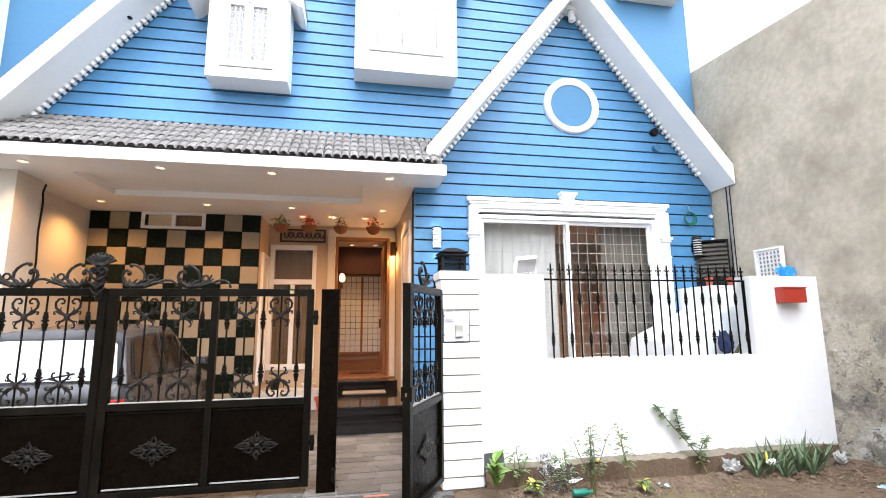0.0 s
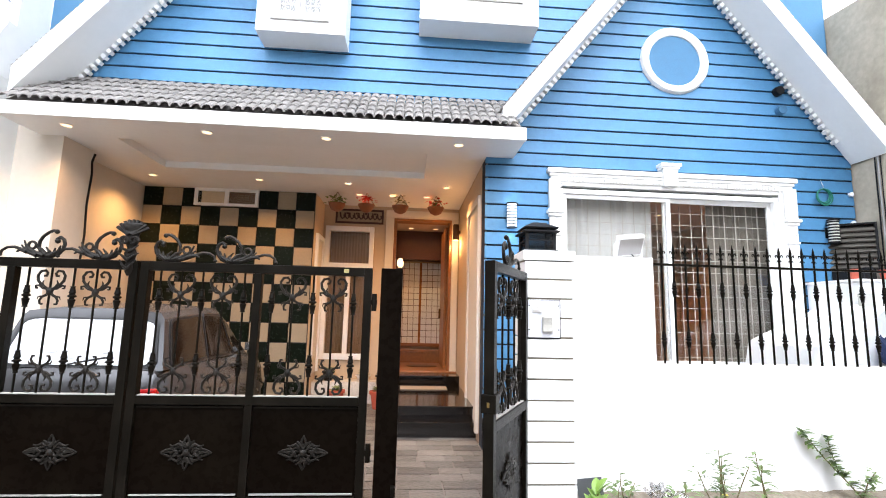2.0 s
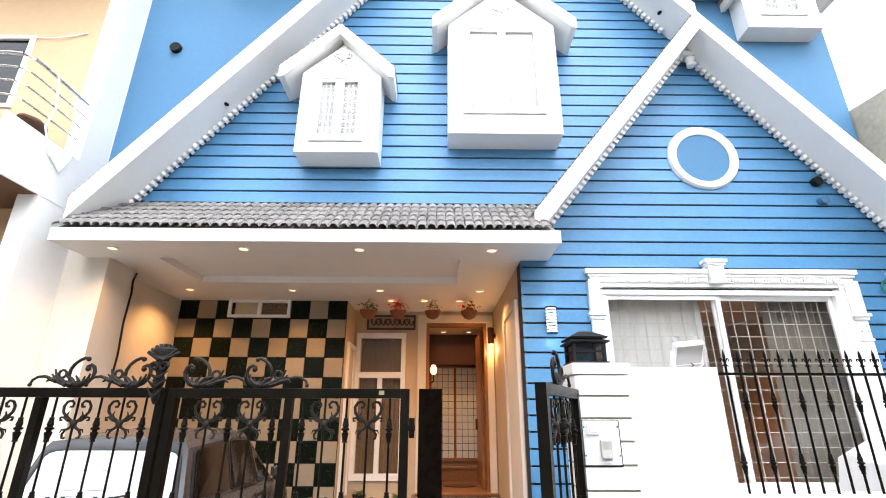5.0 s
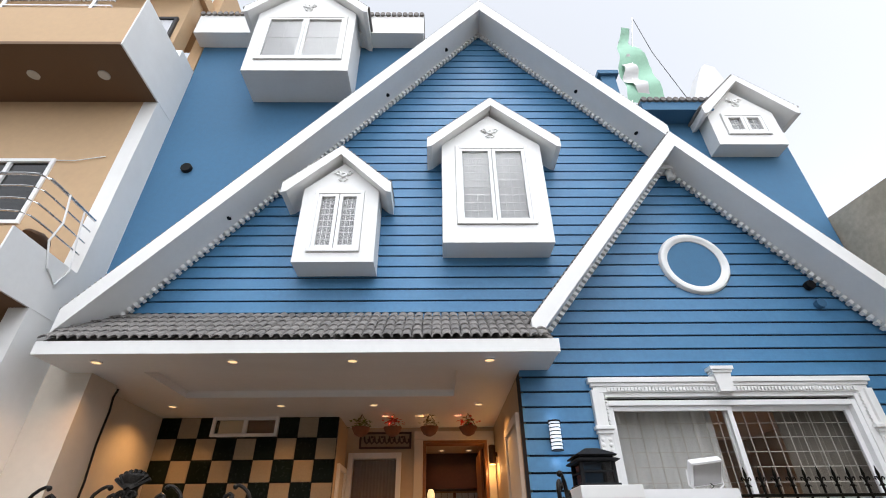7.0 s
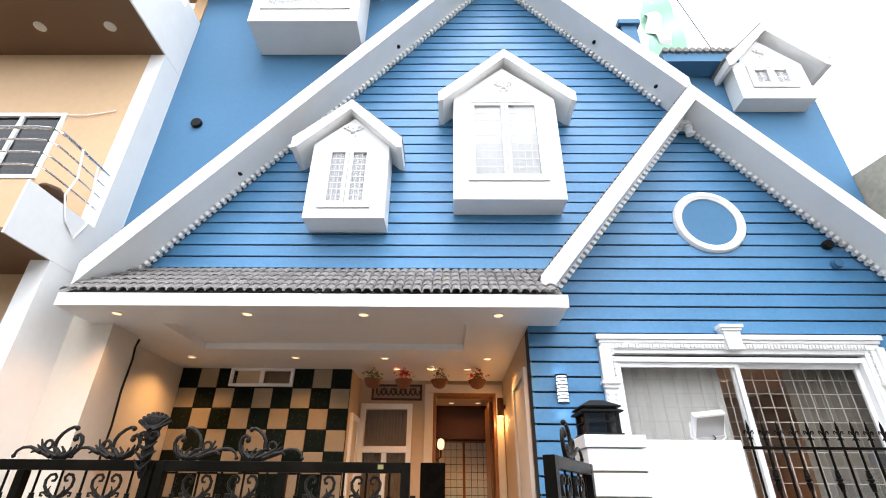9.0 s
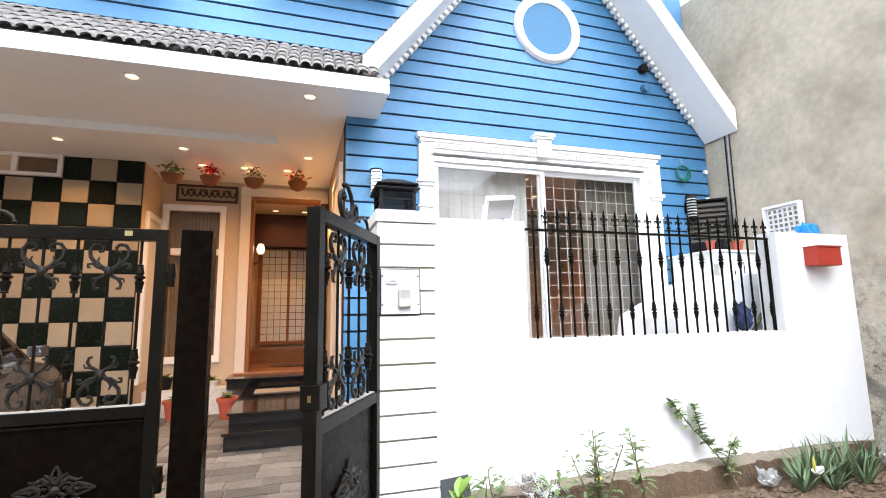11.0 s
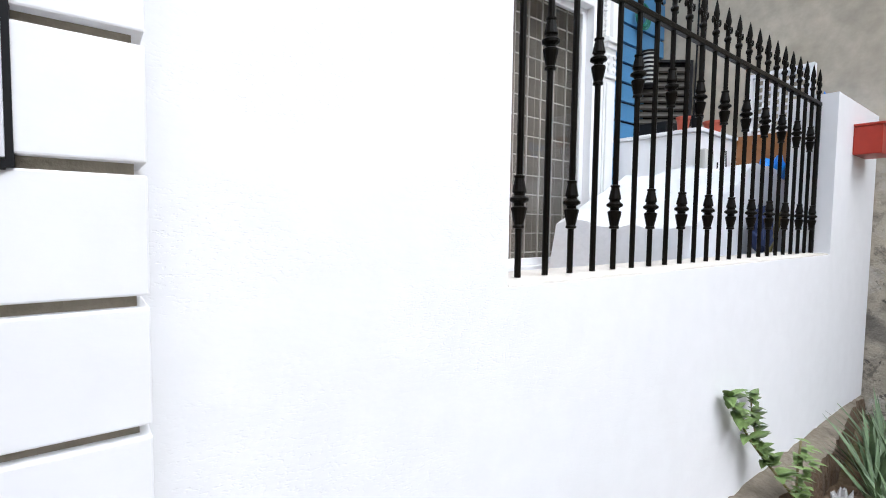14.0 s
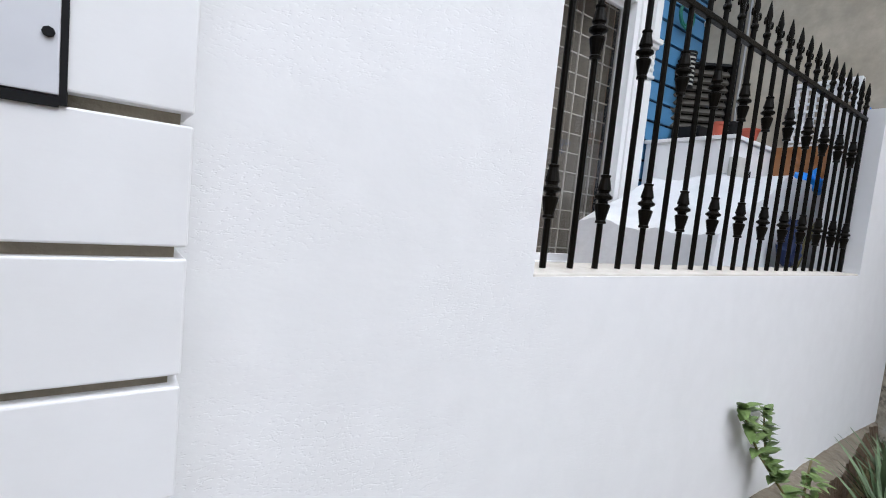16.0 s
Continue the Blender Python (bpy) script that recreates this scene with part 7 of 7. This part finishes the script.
        part("door_handle", boxes((cx + s * w * 1.0 - 0.012, cx + s * w * 1.0 + 0.012, y0 + L * 0.50, y0 + L * 0.54, zg + 0.86, zg + 0.89), bevel=0.004), CAR_DARK, c)
        for k in (0.17, 0.81):
            wy = y0 + L * k
            tyre = part("wheel", lathe(bmesh.new(), [(0.17, cx + s * (w - 0.17)), (0.27, cx + s * (w - 0.17)), (0.28, cx + s * (w - 0.10)), (0.27, cx + s * (w - 0.01)), (0.17, cx + s * (w + 0.0))], (0, wy, zg + 0.28), 22, "x"), RUBBER, c, smooth=True)
            part("rim", lathe(bmesh.new(), [(0.16, cx + s * (w - 0.05)), (0.165, cx + s * (w + 0.003)), (0.05, cx + s * (w - 0.01))], (0, wy, zg + 0.28), 18, "x"), CHROME, tyre)
    quad("windscreen", [low(3, -0.92), low(3, 0.92), high(3, 0.92), high(3, -0.92)], CAR_GLASS, 0.012, 0.08)
    part("bumper", boxes((cx - w * 0.97, cx + w * 0.97, y0 - 0.06, y0 + 0.12, zg + 0.28, zg + 0.52), bevel=0.04), CAR_DARK, c)
    part("number_plate", boxes((cx - 0.24, cx + 0.24, y0 - 0.012, y0 - 0.002, zg + 0.60, zg + 0.74), bevel=0.003), PAPER, c)
    part("plate_band", boxes((cx - 0.235, cx - 0.10, y0 - 0.0145, y0 - 0.012, zg + 0.605, zg + 0.735)), mat("green_plate_print", (0.02, 0.22, 0.06), rough=0.5), c)
    part("wiper", tube(bmesh.new(), [(cx, y0 - 0.03, zg + 1.04), (cx + 0.3, y0 + 0.0, zg + 1.10)], 0.008, 6), CAR_DARK, c)


car(-3.78, -2.22, 5.18, 8.50, FLOOR)

# ---- house next door ----
nb = thing("neighbour_house", (-8.0, 6.2, 0.0), "beige house next door with balconies", "house", kind="structure")
part("wall", boxes((-14.0, -4.95, 6.20, 6.5, 0, 5.57), (-5.80, -4.95, 6.20, 6.5, 5.57, 6.75), (-14.0, -7.1, 6.20, 6.5, 5.57, 6.75), (-14.0, -4.95, 6.20, 6.5, 6.75, 12.5)), BEIGE_DEEP, nb)
part("side_wall", boxes((-4.95, -4.72, 6.20, 6.655, 0, 9.4), (-4.95, -4.72, 5.80, 6.20, 0, 4.14), (-4.95, -4.72, 6.42, 6.5, 0, 4.0)), WHITE, nb)
part("inner_side", boxes((-4.95, -4.74, 6.655, 9.0, 9.0, 12.5)), BEIGE_DEEP, nb)
# lower balcony
part("balcony", boxes((-14.0, -4.73, 5.16, 6.20, 4.14, 4.20)), BROWN, nb, "brown balcony soffit")
part("balcony_front", boxes((-14.0, -4.74, 5.16, 5.30, 4.20, 4.80)), BEIGE_DEEP, nb)
part("balcony_side", boxes((-4.74, -4.715, 5.155, 6.20, 4.138, 4.80)), WHITE, nb)
# upper balcony
part("balcony", boxes((-14.0, -4.73, 5.16, 6.20, 8.02, 8.08)), BROWN, nb, "brown balcony soffit")
part("balcony_front", boxes((-14.0, -4.74, 5.16, 5.30, 8.08, 8.95)), BEIGE_DEEP, nb)
part("balcony_side", boxes((-4.74, -4.715, 5.155, 6.655, 8.018, 9.2)), WHITE, nb)
part("roof_slab", boxes((-14, -4.85, 5.6, 7.5, 11.2, 11.5)), BEIGE_DEEP, nb)
bm = bmesh.new()
for z in (9.10, 9.25, 9.40):
    tube(bm, [(-13.0, 5.22, z), (-5.3, 5.22, z)], 0.022, 8)
for x in (-5.6, -7.0, -8.4):
    tube(bm, [(x, 5.22, 8.95), (x, 5.22, 9.42)], 0.03, 8)
part("balcony_rail", bm, CHROME, nb, "stainless steel rail", smooth=True)
bm = bmesh.new()
for z in (5.60, 5.42, 5.24, 5.06):
    tube(bm, [(-13.0, 5.22, z), (-5.0, 5.22, z), (-4.86, 5.24, z), (-4.79, 5.32, z), (-4.78, 5.45, z), (-4.78, 6.17, z)], 0.02 if z > 5.5 else 0.011, 8)
part("balcony_rail", bm, CHROME, nb, "stainless steel rail", smooth=True)
for x in (-6.2, -8.0):
    part("rail_post", tube(bmesh.new(), [(x, 5.22, 4.8), (x, 5.22, 5.6)], 0.02, 8), CHROME, nb)
for x, y in ((-6.35, 5.68), (-5.28, 5.68)):
    part("soffit_lamp", lathe(bmesh.new(), [(0.085, 8.02), (0.085, 8.005), (0.06, 8.0)], (x, y, 0), 18), PLASTIC_GREY, nb)
part("soffit_lamp", lathe(bmesh.new(), [(0.085, 11.2), (0.085, 11.185), (0.06, 11.18)], (-5.3, 6.3, 0), 18), PLASTIC_GREY, nb)
nw = part("window", boxes((-7.1, -7.04, 6.17, 6.26, 5.57, 6.75), (-5.86, -5.80, 6.17, 6.26, 5.57, 6.75), (-7.04, -5.86, 6.17, 6.26, 6.69, 6.75), (-7.04, -5.86, 6.17, 6.26, 5.57, 5.63), (-6.48, -6.42, 6.18, 6.25, 5.63, 6.69), bevel=0.006), PVC, nb)
part("pane", boxes((-7.04, -5.86, 6.215, 6.22, 5.63, 6.69)), GLASS_TINT, nw)
bm = bmesh.new()
for i in range(9):
    box(bm, -7.04, -5.86, 6.30, 6.31, 5.70 + 0.11 * i, 5.73 + 0.11 * i)
part("inner_grille", bm, PLASTIC_GREY, nw)
part("window_back", boxes((-7.1, -5.8, 6.44, 6.5, 5.57, 6.75)), CAR_DARK, nw)
nw2 = part("window", boxes((-5.9, -5.05, 6.15, 6.199, 9.4, 9.46), (-5.11, -5.05, 6.15, 6.199, 9.46, 10.3), (-5.9, -5.05, 6.15, 6.199, 10.3, 10.36)), CAR_DARK, nb)
part("pane", boxes((-5.9, -5.11, 6.18, 6.195, 9.46, 10.3)), PANEL_GREY, nw2)
# things on the lower balcony
sh = thing("shoe_bag", (-4.95, 5.45, 4.80), "dark bag lying on the balcony parapet", "bag")
bm = bmesh.new()
bmesh.ops.create_icosphere(bm, subdivisions=2, radius=1.0)
for v in bm.verts:
    k = 1 + 0.25 * noise.noise(v.co * 2)
    v.co = Vector((-4.80 + v.co.x * 0.10 * k, 5.55 + v.co.y * 0.20 * k, 4.88 + v.co.z * 0.09 * k))
part("body", bm, BRONZE, sh, smooth=True)
wr = thing("loose_wire", (-4.78, 5.8, 4.6), "loose white wire hung over the balcony rail", "wire")
part("wire", tube(bmesh.new(), [(-4.75, 5.62, 5.60), (-4.70, 5.66, 5.2), (-4.70, 5.60, 4.9), (-4.70, 5.75, 4.62), (-4.705, 5.95, 4.5), (-4.70, 6.05, 4.75), (-4.75, 6.0, 5.2), (-4.78, 5.95, 5.6)], 0.012, 6), PVC, wr, smooth=True)
part("wire", tube(bmesh.new(), [(-5.85, 6.18, 6.72), (-5.5, 6.17, 6.70), (-5.1, 6.185, 6.80)], 0.008, 5), PVC, wr)

# flag and roof clutter
fg = thing("flag", (4.3, 8.0, 8.2), "faded green and white flag on a thin pole", "flag")
part("pole", tube(bmesh.new(), [(4.05, 8.0, 8.2), (4.19, 8.0, 10.16), (4.95, 8.0, 13.5)], 0.012, 6), CHROME, fg)
FLAG_Z = (12.95, 12.4, 11.87, 11.42, 10.97, 10.2)
for nm, left, right, zs, yy, m in (("green_field", (-0.35, -0.37, -0.38, -0.35, -0.22, -0.10), (-0.12, -0.12, 0.26, 0.48, 0.50, 0.86), FLAG_Z, 8.0, FLAG_GREEN), ("white_emblem", (-0.20, -0.27, -0.22, 0.12), (-0.12, 0.02, 0.18, 0.40), (11.8, 11.35, 10.9, 10.45), 7.93, PAPER)):
    bm = bmesh.new()
    rows = []
    for i in range(19):
        z = zs[0] + (zs[-1] - zs[0]) * i / 18
        a, b = np.interp(-z, [-q for q in zs], left), np.interp(-z, [-q for q in zs], right)
        x = 4.20 + (z - 10.16) * 0.24
        rows.append([bm.verts.new((x + a + (b - a) * j / 8 + 0.02 * math.sin(i), yy + 0.07 * math.sin(0.7 * i + 2.5 * (a + (b - a) * j / 8)), z)) for j in range(9)])
    for p, q in zip(rows, rows[1:]):
        for j in range(8):
            bm.faces.new((p[j], p[j + 1], q[j + 1], q[j]))
    part(nm, bm, m, fg, smooth=True)
gw = thing("guy_wire", (5.2, 8.0, 10.0), "thin stay wire from the flag pole", "wire")
part("wire", tube(bmesh.new(), [(4.95, 8.0, 13.4), (5.1, 8.0, 12.0), (5.5, 8.0, 10.2), (5.45, 8.0, 8.2)], 0.008, 5), BLACK_PLASTIC, gw)
tk = thing("roof_hood", (6.0, 8.0, 8.2), "pale tapered hood on the roof", "roof hood")
bm = bmesh.new()
prism(bm, [(5.55, 10.2), (6.5, 10.2), (6.45, 10.8), (6.35, 11.3), (6.15, 11.4), (6.0, 11.25)], 7.9, 8.3)
prism(bm, [(5.3, 8.1), (5.7, 8.1), (6.5, 10.2), (5.55, 10.2)], 7.9, 8.3)
part("hood", bm, PAPER, tk)

# ---- paving, stone by stone ----
pv = setting("paving", boxes((-4.6, 0.86, 3.2, 4.6, -0.03, FLOOR - 0.05)), GROUT, "drive apron of grey and terracotta pavers", "paving")
rng = random.Random(8)
pm = {}
row = 0
y = 3.25
while y < 4.58:
    x = -4.6 + (0.12 if row % 2 else 0)
    while x < 0.80:
        m = STONE_RED if rng.random() < 0.16 else STONE
        if m.name not in pm:
            pm[m.name] = part("paver", boxes((0.004, 0.236, 0.004, 0.116, FLOOR - 0.06, FLOOR - 0.02), bevel=0.006), m, pv)
            o = pm[m.name]
        else:
            o = again(pm[m.name])
        o.location = (x, y, rng.uniform(-0.004, 0.004))
        x += 0.24
    y += 0.12
    row += 1
fp = bpy.data.objects["floor_porch"]
sizes = ((0.30, 0.20), (0.20, 0.20), (0.42, 0.20))
sm = {}
y = 4.64
while y < 6.95:
    x = -1.9 + rng.uniform(-0.2, 0)
    while x < 0.74:
        s = rng.choice(sizes)
        w = min(s[0], 0.78 - x)
        if w < 0.08:
            break
        key = round(w, 3)
        if key not in sm:
            sm[key] = part("paving_stone", boxes((0.006, w - 0.006, 0.006, 0.194, FLOOR - 0.03, FLOOR), bevel=0.005), STONE, fp)
            o = sm[key]
        else:
            o = again(sm[key])
        o.location = (x, y, rng.uniform(-0.003, 0.003))
        x += w
    y += 0.20
y = 6.95
while y < 9.1:
    x = -1.9
    while x < -0.62:
        w = 0.30
        key = round(w, 3)
        o = again(sm[key]) if key in sm else part("paving_stone", boxes((0.006, w - 0.006, 0.006, 0.194, FLOOR - 0.03, FLOOR), bevel=0.005), STONE, fp)
        sm.setdefault(key, o)
        o.location = (x, y, rng.uniform(-0.003, 0.003))
        x += w
    y += 0.20
